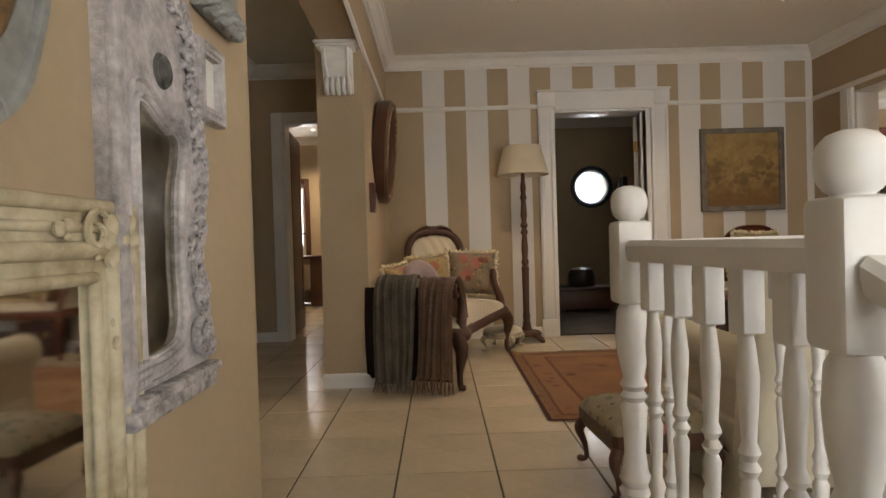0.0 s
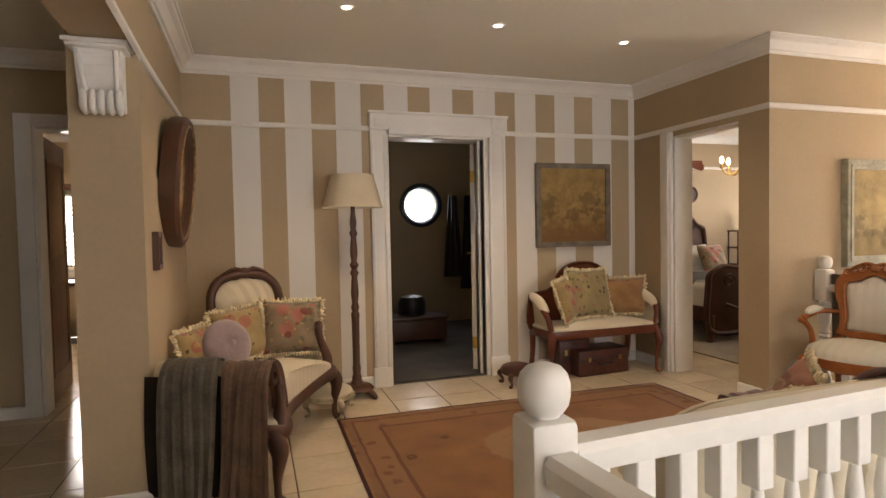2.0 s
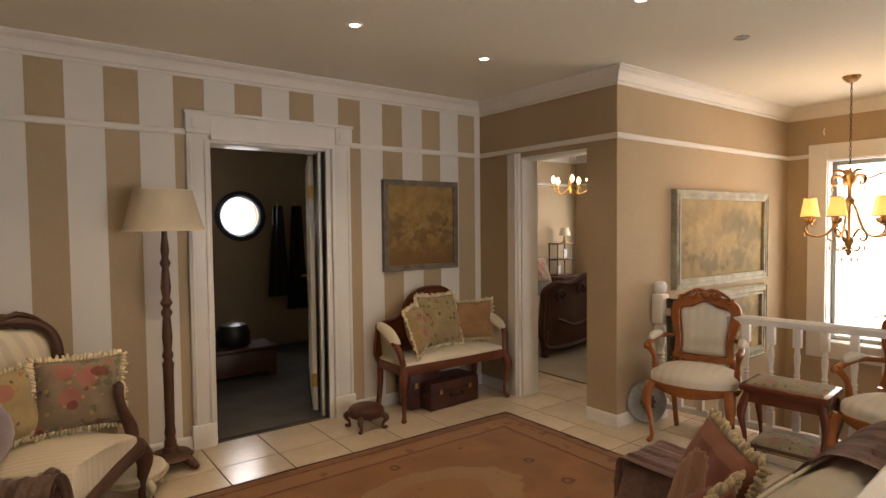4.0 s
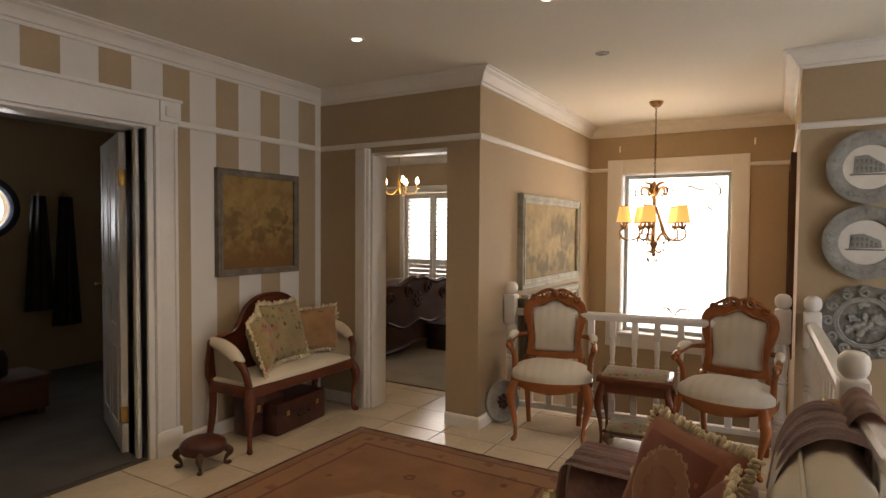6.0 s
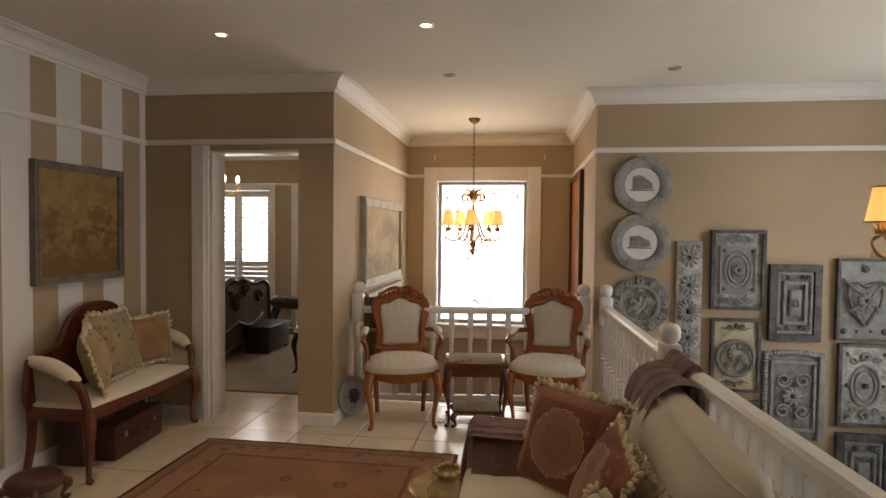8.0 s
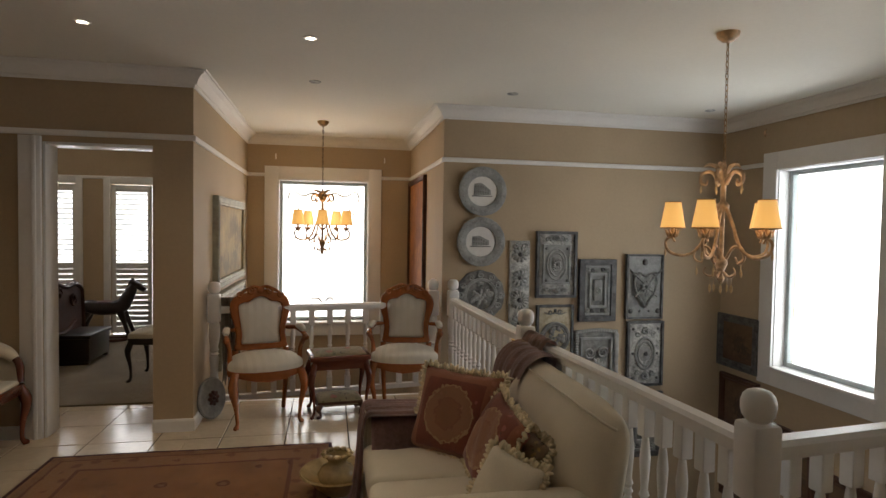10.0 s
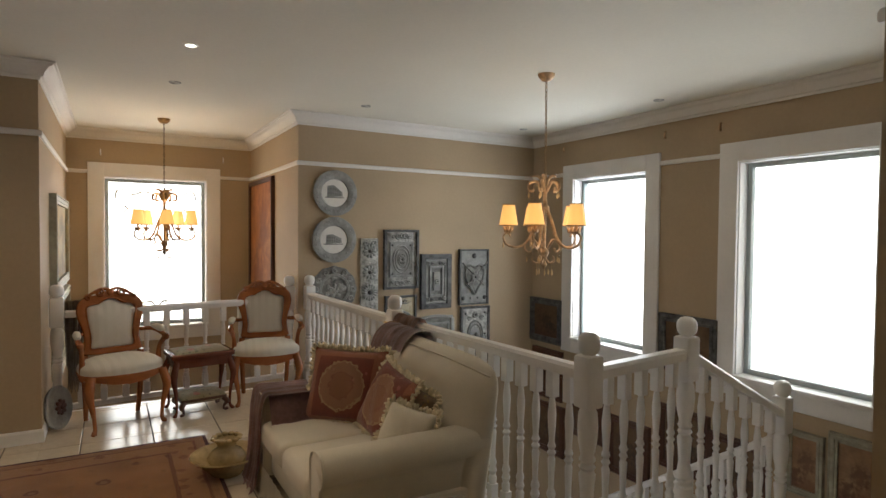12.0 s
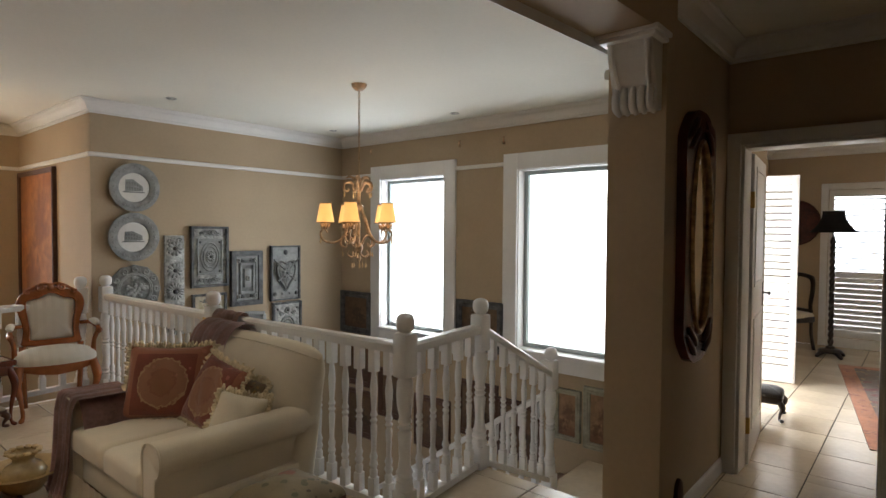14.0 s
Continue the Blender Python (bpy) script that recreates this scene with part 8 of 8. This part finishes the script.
def cabinet():
    c = thing("bedside_cabinet", (6.78, 7.02, 0.012), "dark carved bedside cabinet with small shelves", "cabinet")
    part("body", boxed((-0.27, -0.20, 0.10), (0.27, 0.22, 0.62), bevel=0.01), M_WALNUT, c)
    part("top", boxed((-0.30, -0.23, 0.62), (0.30, 0.24, 0.66), bevel=0.008), M_WALNUT, c)
    d = part("drawer", boxed((-0.24, -0.215, 0.44), (0.24, -0.195, 0.59), bevel=0.006), M_WALNUT, c)
    part("knob", lathe([(0.006, 0), (0.014, 0.012), (0.0, 0.02)], 10, m=Matrix.Translation((0, -0.215, 0.515)) @ Matrix.Rotation(radians(90), 4, "X")), M_BRASS, d)
    for sx in (-1, 1):
        for sy in (-0.17, 0.19):
            part("leg", tube(bmesh.new(), [(sx * 0.23, sy, 0.12), (sx * 0.24, sy, 0)], [0.03, 0.02], 8), M_WALNUT, c)
    e = thing("etagere", (6.78, 7.10, 0.672), "small dark wooden shelf stand on the cabinet", "shelf")
    for z in (0.0, 0.24, 0.48):
        part("shelf", boxed((-0.19, -0.10, z), (0.19, 0.10, z + 0.02), bevel=0.004), M_WALNUT, e)
    for sx in (-1, 1):
        for sy in (-0.085, 0.085):
            part("post", lathe([(0.012, 0), (0.009, 0.1), (0.013, 0.23), (0.009, 0.3), (0.013, 0.49)], 8, m=Matrix.Translation((sx * 0.175, sy, 0))), M_WALNUT, e)
    l = thing("table_lamp", (6.86, 7.10, 1.172), "small table lamp with a cream shade", "lamp")
    part("base", lathe([(0.05, 0), (0.05, 0.012), (0.015, 0.03), (0.022, 0.07), (0.01, 0.11), (0.01, 0.14)], 14), M_BRASS, l)
    bm = bmesh.new()
    lathe([(0.085, 0.11), (0.09, 0.112), (0.06, 0.235), (0.055, 0.235)], 20, bm)
    part("shade", bm, M_SHADE, l)
    for q, (ax, az) in enumerate(((-0.08, 0.692), (0.07, 0.932))):
        f = framed("photo_frame", (6.78 + ax, 7.08, az + 0.075), 0, 0.11, 0.15, 0.015, 0.012, M_SILVERED, M_BEDDING, "small silver photograph frame on the shelf", "photo frame", "photograph frames")


cabinet()
c = thing("wall_clock", (6.02, 7.3, 1.70), "small round wall clock with a dark rim", "clock")
part("rim", lathe([(0.09, 0.0), (0.12, 0.0), (0.125, 0.02), (0.11, 0.035), (0.095, 0.03), (0.09, 0.02)], 30, m=Matrix.Rotation(radians(90), 4, "X")), M_WALNUT, c)
part("face", lathe([(0.0, 0.015), (0.09, 0.015), (0.09, 0.01)], 30, m=Matrix.Rotation(radians(90), 4, "X")), M_BEDDING, c)
s = thing("wall_shelf", (5.62, 7.3, 2.12), "red-brown wooden canopy shelf above the bed", "shelf")
part("board", boxed((-0.42, -0.22, 0), (0.42, 0, 0.04), bevel=0.006), M_MAHOG, s)
part("valance", prism(bmesh.new(), closed_curve([(0.0, 0.0), (0.2, 0.0), (0.42, 0.0), (0.42, -0.10), (0.2, -0.05), (0.0, -0.09)], 4), -0.22, -0.20), M_MAHOG, s)

# bedroom chandelier
c = thing("bedroom_chandelier", (5.03, 5.42, 1.80), "small brass chandelier with bare candle bulbs", "chandelier")
part("stem", lathe([(0.0, 0.0), (0.02, 0.02), (0.03, 0.05), (0.012, 0.08), (0.025, 0.12), (0.008, 0.18), (0.004, 0.24), (0.004, CEIL - 1.81), (0.05, CEIL - 1.803), (0.05, CEIL - 1.80)], 14), M_BRASS, c, sharp=50)
for i in range(5):
    a = 2 * math.pi * i / 5 + 0.2
    P = lambda r, h: (r * math.cos(a), r * math.sin(a), h)
    arm = part("arm", tube(bmesh.new(), spline([P(0.02, 0.06), P(0.09, 0.0), P(0.17, 0.02), P(0.20, 0.07)], 5), 0.007, 7), M_BRASS, c)
    part("candle_cup", lathe([(0.025, 0.07), (0.028, 0.078), (0.01, 0.08), (0.01, 0.12)], 12, m=Matrix.Translation(P(0.20, 0))), M_BRASS, arm)
    part("bulb", lathe([(0.008, 0.12), (0.02, 0.14), (0.022, 0.155), (0.012, 0.185), (0.0, 0.20)], 12, m=Matrix.Translation(P(0.20, 0))), M_BULB, arm, "lit candle bulb")


def rocking_horse():
    h = thing("rocking_horse", (6.92, 5.40, 0.012), "dark wooden rocking horse on curved rockers", "rocking horse", "", 90)
    h.scale = (0.80, 0.80, 0.76)
    # local x is along the horse; the head looks to -x
    bm = tube(bmesh.new(), spline([(0.34, 0, 0.52), (0.24, 0, 0.56), (0.0, 0, 0.53), (-0.20, 0, 0.57), (-0.30, 0, 0.66)], 6), [0.08, 0.12, 0.11, 0.12, 0.09], 12)
    tube(bm, spline([(-0.24, 0, 0.60), (-0.34, 0, 0.78), (-0.40, 0, 0.92)], 6), [0.11, 0.08, 0.065], 10)
    tube(bm, spline([(-0.38, 0, 0.94), (-0.46, 0, 0.90), (-0.56, 0, 0.83)], 5), [0.07, 0.06, 0.04], 10)
    for s in (-1, 1):
        tube(bm, [(-0.38, s * 0.035, 0.98), (-0.375, s * 0.04, 1.05)], [0.018, 0.004], 6)
    part("body", bm, M_BLACKWOOD, h, sharp=60)
    bm = bmesh.new()
    for k in range(8):
        lump(bm, (-0.24 - 0.016 * k, 0, 0.72 + 0.035 * k), 0.035, (0.8, 0.6, 1.2), 6)
    part("mane", bm, M_BLACKLEATHER, h, sharp=60)
    part("tail", tube(bmesh.new(), spline([(0.36, 0, 0.56), (0.46, 0, 0.50), (0.48, 0, 0.34)], 5), [0.03, 0.045, 0.012], 8), M_BLACKLEATHER, h)
    for sx, fx in ((-0.22, -0.36), (0.24, 0.38)):
        for s in (-1, 1):
            part("leg", tube(bmesh.new(), spline([(sx, s * 0.07, 0.48), ((sx + fx) / 2, s * 0.10, 0.30), (fx, s * 0.13, 0.09)], 5), [0.06, 0.035, 0.03], 8), M_BLACKWOOD, h, sharp=60)
    for s in (-1, 1):
        part("rocker", tube(bmesh.new(), spline([(-0.62, s * 0.15, 0.14), (-0.3, s * 0.15, 0.04), (0.0, s * 0.15, 0.022), (0.3, s * 0.15, 0.04), (0.62, s * 0.15, 0.14)], 6), 0.022, 8), M_WALNUT, h)
    part("saddle", pad(oval(0, 0, 0.14, 0.11, 20), 0, 0.03, m=Matrix.Translation((0.02, 0, 0.635)) @ Matrix.Rotation(radians(-90), 4, "X")), M_REDLEATHER, h)


rocking_horse()


def simple_chair(at, turn, label):
    c = thing("chair", at, label, "chair", "", turn)
    lay = Matrix.Rotation(radians(-90), 4, "X")
    part("seat", pad([(-0.22, -0.2), (0, -0.22), (0.22, -0.2), (0.22, 0), (0.2, 0.2), (-0.2, 0.2), (-0.22, 0)], 0, 0.05, back=0.03, m=Matrix.Translation((0, 0, 0.44)) @ lay), M_CREAM, c)
    part("seat_rail", boxed((-0.22, -0.20, 0.35), (0.22, 0.20, 0.42), bevel=0.01), M_BLACKWOOD, c)
    for sx in (-1, 1):
        part("leg", cabriole(bmesh.new(), (sx * 0.19, -0.17, 0.40), (sx * 0.20, -0.19, 0), 0.026, 0.012, (sx * 0.5, -0.8)), M_BLACKWOOD, c)
        part("leg", tube(bmesh.new(), spline([(sx * 0.18, 0.18, 0.44), (sx * 0.18, 0.19, 0.2), (sx * 0.18, 0.24, 0)], 4), 0.02, 8), M_BLACKWOOD, c)
    half = [(0.0, 0.95), (0.1, 0.94), (0.19, 0.90), (0.2, 0.75), (0.17, 0.55), (0.17, 0.46), (0.0, 0.46)]
    part("backrest", ring_board(bmesh.new(), closed_curve(half, 4), shrink(closed_curve(half, 4), 0.8), 0.18, 0.21), M_BLACKWOOD, c)
    return c


simple_chair((4.98, 4.26, 0.012), 175, "dark carved bedroom chair with a pale seat")
# made-up turned post in place of a tall dark cabinet's edge
s = thing("hat_stand", (6.90, 4.60, 0.012), "tall dark turned post standing in for a cabinet edge", "stand")
part("pole", lathe([(0.03, 0.03), (0.035, 0.1), (0.022, 0.2), (0.03, 0.7), (0.02, 0.9), (0.03, 1.0), (0.022, 1.5), (0.04, 1.62), (0.02, 1.70), (0.035, 1.74), (0.0, 1.78)], 14), M_BLACKWOOD, s)
bm = bmesh.new()
for k in range(3):
    a = 2.1 * k
    tube(bm, spline([(0.02 * math.cos(a), 0.02 * math.sin(a), 0.16), (0.14 * math.cos(a), 0.14 * math.sin(a), 0.08), (0.2 * math.cos(a), 0.2 * math.sin(a), 0.012)], 5), 0.018, 8)
part("foot", bm, M_BLACKWOOD, s)

# ---- side room with the porthole ----
ph = structure(new("window_6"), "round porthole window with a dark blue rim", "window")
ph.matrix_world = pose(2.175, 8.0, 1.595, 0, 0, 0)
sq = []
for k in range(48):
    a = 2 * math.pi * k / 48
    c_, s_ = math.cos(a), math.sin(a)
    f = 0.2502 / max(abs(c_), abs(s_))
    sq.append((f * c_, f * s_))
part("surround", ring_board(bmesh.new(), sq, oval(0, 0, 0.225, 0.225, 48), 0.0, 0.14), M_TAN, ph)
M_NAVY = material("dark blue painted rim", (0.035, 0.045, 0.065), 0.35, vary=0.2, scale=8)
bm = bmesh.new()
rows = [[bm.verts.new((r * math.cos(2 * math.pi * k / 48), y, r * math.sin(2 * math.pi * k / 48))) for k in range(48)] for r, y in ((0.295, 0.0), (0.295, -0.025), (0.275, -0.035), (0.24, -0.03), (0.218, -0.005), (0.218, 0.02))]
for p, q in zip(rows, rows[1:]):
    for k in range(48):
        bm.faces.new((p[k], p[(k + 1) % 48], q[(k + 1) % 48], q[k]))
part("rim", bm, M_NAVY, ph, "dark blue round rim")
p = part("pane", lathe([(0.0, 0.0), (0.222, 0.0), (0.222, 0.004), (0.0, 0.004)], 40, m=Matrix.Translation((0, 0.07, 0)) @ Matrix.Rotation(radians(90), 4, "X")), M_GLASS, ph)
p.visible_shadow = False

for k, (px, w, lo) in enumerate(((2.60, 0.25, 0.62), (2.84, 0.27, 0.45))):
    r = thing("robe", (px, 7.97, 0), "dark robe hung on the side room wall", "robe", "hanging robes")
    def cloth(u, v, w=w, lo=lo, k=k):
        return Vector(((u - 0.5) * w * (0.5 + 0.6 * v), -0.05 - 0.05 * math.sin(math.pi * u) - 0.012 * math.sin(22 * u + k), 1.72 - (1.72 - lo) * v))
    part("cloth", sheet(cloth, 24, 14, 0.02), M_BLACKLEATHER, r, sharp=70)
    part("hook", tube(bmesh.new(), spline([(0, 0.02, 1.76), (0, -0.04, 1.76), (0, -0.05, 1.72)], 4), 0.008, 6), M_BRASS, r)
m = thing("mantelpiece", (1.05, 7.84, 0), "white painted mantelpiece in the dark room", "mantelpiece")
part("shelf", boxed((-0.5, -0.14, 1.04), (0.42, 0.16, 1.09), bevel=0.008), M_WHITE, m)
for x in (-0.38, 0.30):
    part("pilaster", boxed((x - 0.08, -0.09, 0), (x + 0.08, 0.16, 1.04), bevel=0.006), M_WHITE, m)
part("frieze", boxed((-0.30, -0.06, 0.80), (0.22, 0.16, 1.04), bevel=0.005), M_WHITE, m)
part("hearth", boxed((-0.30, 0.02, 0), (0.22, 0.16, 0.80)), M_IRON, m)
b = thing("chest", (1.72, 6.80, 0.004), "low dark wooden chest in the dark room", "chest")
part("body", boxed((-0.34, -0.19, 0.04), (0.34, 0.19, 0.26), bevel=0.012), M_WALNUT, b)
part("lid", boxed((-0.355, -0.205, 0.26), (0.355, 0.205, 0.30), bevel=0.01), M_WALNUT, b)
for sx in (-1, 1):
    part("foot", boxed((sx * 0.29 - 0.03, -0.17, 0), (sx * 0.29 + 0.03, 0.17, 0.045), bevel=0.006), M_WALNUT, b)
b = thing("hat_box", (1.72, 6.86, 0.304), "dark rounded box on the chest", "box")
part("body", lathe([(0.15, 0.0), (0.16, 0.01), (0.16, 0.13), (0.13, 0.20), (0.05, 0.22), (0.0, 0.22)], 24), M_BLACKLEATHER, b, sharp=50)
l = thing("ceiling_lamp", (1.30, 5.95, CEIL), "round pale glass ceiling lamp", "ceiling lamp")
part("plate", lathe([(0.0, -0.02), (0.12, -0.02), (0.17, -0.006), (0.17, 0.0)], 30), M_WHITE, l)
part("bowl", lathe([(0.0, -0.07), (0.05, -0.065), (0.09, -0.045), (0.11, -0.02)], 30), M_SHADE, l)
l = thing("wall_lamp", (1.29, 7.92, 1.78), "small brass wall lamp with a lit pale glass bell", "wall lamp")
part("arm", tube(bmesh.new(), spline([(0, 0.08, 0.02), (0, -0.04, 0.05), (0, -0.09, 0.02)], 5), 0.008, 7), M_BRASS, l)
part("glass_bell", lathe([(0.055, -0.08), (0.05, -0.05), (0.03, -0.02), (0.012, 0.0), (0.0, 0.01)], 16, m=Matrix.Translation((0, -0.09, 0.03))), M_BEDDING, l)

# ---- study beyond the passage ----
d = structure(new("window_7"), "small dark-framed window with white louvred shutters", "window")
d.matrix_world = pose(-2.275, 8.8, 0, 0, 0, 0)
for a, b, c, e in ((-0.30, -0.225, 0.68, 1.92), (0.225, 0.30, 0.68, 1.92), (-0.225, 0.225, 1.85, 1.92), (-0.225, 0.225, 0.68, 0.75)):
    part("casing", boxed((a, -0.03, c), (b, 0, e), bevel=0.004), M_WALNUT, d, "dark wooden casing")
shutter_leaf(d, -0.225, 0.225, 0.75, 1.85, 0.86, y=0.05)
t = thing("desk", (-2.1, 8.35, 0), "dark wooden desk under the small window", "desk")
part("top", boxed((-0.6, -0.3, 0.70), (0.6, 0.3, 0.74), bevel=0.008), M_WALNUT, t)
for sx in (-1, 1):
    part("pedestal", boxed((sx * 0.42 - 0.17, -0.26, 0.03), (sx * 0.42 + 0.17, 0.26, 0.70), bevel=0.008), M_WALNUT, t)
footstool((-1.25, 7.55, 0), 0, 0.50, 0.36, 0.40, M_BLACKLEATHER, M_BLACKWOOD, "dark leather stool in the study")

# ---- sunny room at the south end ----
d = structure(new("door_8"), "white louvred door leaf standing open in sunlight", "door")
d.matrix_world = pose(0.185, -2.74, 0, 0, 0, 184)
shutter_leaf(d, 0.0, 0.36, 0.01, 1.99, 0.92, open_by=24)
shutter_leaf(d, 0.36, 0.72, 0.01, 1.99, 0.92, open_by=24)
part("knob", lathe([(0.01, 0), (0.022, 0.02), (0.0, 0.04)], 12, m=Matrix.Translation((0.695, 0.016, 1.0)) @ Matrix.Rotation(radians(-90), 4, "X")), M_BRASS, d)
d = structure(new("window_8"), "white louvred garden door letting in daylight", "window")
d.matrix_world = pose(-0.805, -5.3, 0, 0, 0, 180)
for a, b, c, e in ((-0.395, -0.315, 0, 2.08), (0.315, 0.395, 0, 2.08), (-0.315, 0.315, 2.0, 2.08), (-0.315, 0.315, 0.0, 0.12)):
    part("casing", boxed((a, -0.025, c), (b, 0, e), bevel=0.004), M_SHUTTER, d)
shutter_leaf(d, -0.315, 0.315, 0.12, 2.0, 0.92, y=0.05)
footstool((-0.50, -1.55, 0), 6, 0.28, 0.26, 0.25, M_BLACKLEATHER, M_BLACKWOOD, "small black leather footstool on pale tiles")
floor_lamp((-0.63, -4.5, 0), M_BLACKSHADE, M_BLACKWOOD, "black twisted floor lamp with a flared black shade", True, 0.11, 0.24, 1.70)
simple_chair((-0.15, -4.72, 0), 150, "dark carved chair beside the black lamp")
p = thing("wall_tray", (-0.12, -5.3, 1.58), "round dark red tray hung on the wall", "tray", "", 180)
part("tray", lathe([(0.0, 0.006), (0.24, 0.006), (0.27, 0.02), (0.29, 0.03), (0.30, 0.024), (0.28, 0.0), (0.0, 0.0)], 40, m=Matrix.Rotation(radians(90), 4, "X")), M_REDLEATHER, p)
r = link_mesh("rug", boxed((-0.65, -1.45, 0.001), (0.65, 1.45, 0.0078)), floral("dark bordered rug", (0.14, 0.10, 0.075), [(RED, 7, 0.35), (GOLD, 12, 0.25)]))
r.location, r.rotation_euler = (-1.62, -2.73, 0), (0, 0, radians(9))
tagged(r, "dark patterned rug with an orange border", "rug")
r.name = "rug"
bm = bmesh.new()
ring_board(bm, [(-0.65, -1.45), (0.65, -1.45), (0.65, 1.45), (-0.65, 1.45)], [(-0.52, -1.32), (0.52, -1.32), (0.52, 1.32), (-0.52, 1.32)], -0.0095, -0.0075)
bmesh.ops.rotate(bm, verts=bm.verts, cent=(0, 0, 0), matrix=Matrix.Rotation(radians(-90), 3, "X"))
part("border", bm, floral("orange rug border", (0.38, 0.14, 0.05), [(RED, 14, 0.3), (INK, 20, 0.2)]), r, "rust-orange woven border")

# etched scrolls on the alcove window pane
M_ETCH = material("frosted etching", (0.62, 0.60, 0.54), 0.9, vary=0.05)
e = structure(new("trim"), "frosted etched scrolls on the window glass", "trim")
e.matrix_world = pose(XWIN + 0.112, 2.74, 0.03, 0, 0, -90)
bm = bmesh.new()
for s in (-1, 1):
    tube(bm, spline([(0, 0, 1.80), (s * 0.12, 0, 1.86), (s * 0.25, 0, 1.82), (s * 0.38, 0, 1.88), (s * 0.42, 0, 1.78), (s * 0.34, 0, 1.74)], 6), [0.006, 0.012, 0.008, 0.012, 0.004], 6, 0.2)
    tube(bm, spline([(s * 0.40, 0, 1.72), (s * 0.30, 0, 1.66), (s * 0.36, 0, 1.60), (s * 0.42, 0, 1.50)], 6), [0.004, 0.010, 0.008, 0.003], 6, 0.2)
    for r_ in (0.06, 0.09):
        tube(bm, spline([(0, 0, 0.50), (s * r_, 0, 0.58), (s * r_ * 2.2, 0, 0.53), (s * r_ * 2.6, 0, 0.45)], 6), [0.006, 0.009, 0.004], 6, 0.2)
part("etching", bm, M_ETCH, e)

# small etched sprays on the stair window pane
e = structure(new("trim"), "faint etched sprays on the stair window glass", "trim")
e.matrix_world = pose(2.88, YS - 0.116, 0.02, 0, 0, 180)
for k, (px, pz) in enumerate(((-0.30, 1.50), (-0.29, 1.10), (0.17, 1.13), (0.16, 1.46), (-0.33, 0.74), (-0.08, 0.52), (0.15, 0.68), (-0.24, 0.46), (0.02, 1.72))):
    bm = bmesh.new()
    scroll(bm, px, pz, 0.030, 0, 1.3, 1 if k % 2 else -1, 0.003, k)
    tube(bm, spline([(px, 0, pz + 0.03), (px + 0.02, 0, pz + 0.10), (px - 0.01, 0, pz + 0.16 + 0.01 * (k % 3))], 5), [0.003, 0.005, 0.002], 5, 0.4)
    tube(bm, spline([(px, 0, pz - 0.03), (px - 0.025, 0, pz - 0.08), (px + 0.01, 0, pz - 0.12)], 5), [0.002, 0.004, 0.002], 5, 0.4)
    part("etching", bm, M_ETCH, e)

d = thing("downlight", (*STUDY_LIGHT, CEIL), "small round recessed ceiling downlight, lit, in the study", "downlight", "ceiling downlights")
part("trim_ring", lathe([(0.026, -0.001), (0.030, -0.006), (0.042, -0.005), (0.044, 0.0)], 24), M_WHITE, d)
part("lens", lathe([(0.0, -0.002), (0.026, -0.002), (0.027, -0.0005)], 20), M_LAMP_ON, d, "lit lamp lens")


# ---- floor tiles, one by one ----
TX, TY, OX, OY, GAP = 0.383, 0.43, 0.195, 2.10, 0.007
tile_meshes = {}


def tile(x0, x1, y0, y1):
    w, h = round(x1 - x0, 3), round(y1 - y0, 3)
    if w < 0.012 or h < 0.012:
        return
    if (w, h) not in tile_meshes:
        bm = bmesh.new()
        low = [bm.verts.new((sx * w / 2, sy * h / 2, -0.006)) for sx, sy in ((-1, -1), (1, -1), (1, 1), (-1, 1))]
        mid = [bm.verts.new((sx * w / 2, sy * h / 2, -0.0015)) for sx, sy in ((-1, -1), (1, -1), (1, 1), (-1, 1))]
        top = [bm.verts.new((sx * (w / 2 - 0.0025), sy * (h / 2 - 0.0025), 0.0)) for sx, sy in ((-1, -1), (1, -1), (1, 1), (-1, 1))]
        for a, b in ((low, mid), (mid, top)):
            for k in range(4):
                bm.faces.new((a[k], a[(k + 1) % 4], b[(k + 1) % 4], b[k]))
        bm.faces.new(top)
        me = bpy.data.meshes.new("tile")
        bm.to_mesh(me)
        bm.free()
        me.materials.append(M_TILE)
        tile_meshes[w, h] = me
    o = new("tile", tile_meshes[w, h])
    o.parent = FLOOR
    o.location = ((x0 + x1) / 2, (y0 + y1) / 2, 0)


def tiled(x0, x1, y0, y1):
    for i in range(math.floor((x0 - OX) / TX), math.ceil((x1 - OX) / TX)):
        for j in range(math.floor((y0 - OY) / TY), math.ceil((y1 - OY) / TY)):
            tile(max(x0, OX + i * TX + GAP / 2), min(x1, OX + (i + 1) * TX - GAP / 2), max(y0, OY + j * TY + GAP / 2), min(y1, OY + (j + 1) * TY - GAP / 2))


tiled(PX, 4.10, 1.42, YE)
tiled(PX, 3.60, YE, YN)
tiled(XW, 0.64, 0.70, 1.42)
tiled(-1.72, PX, -0.35, 5.40)
tiled(PX, PW, -0.35, 1.16)
tiled(PX, XW, 1.27, 1.42)
tiled(-2.4, -0.6, 5.40, 8.3)
tiled(-1.9, PW, -5.3, -0.35)
tiled(PW, 0.18, -5.3, YS - 0.2)
tiled(3.60, 4.14, YE + 0.17, YN + 0.4)
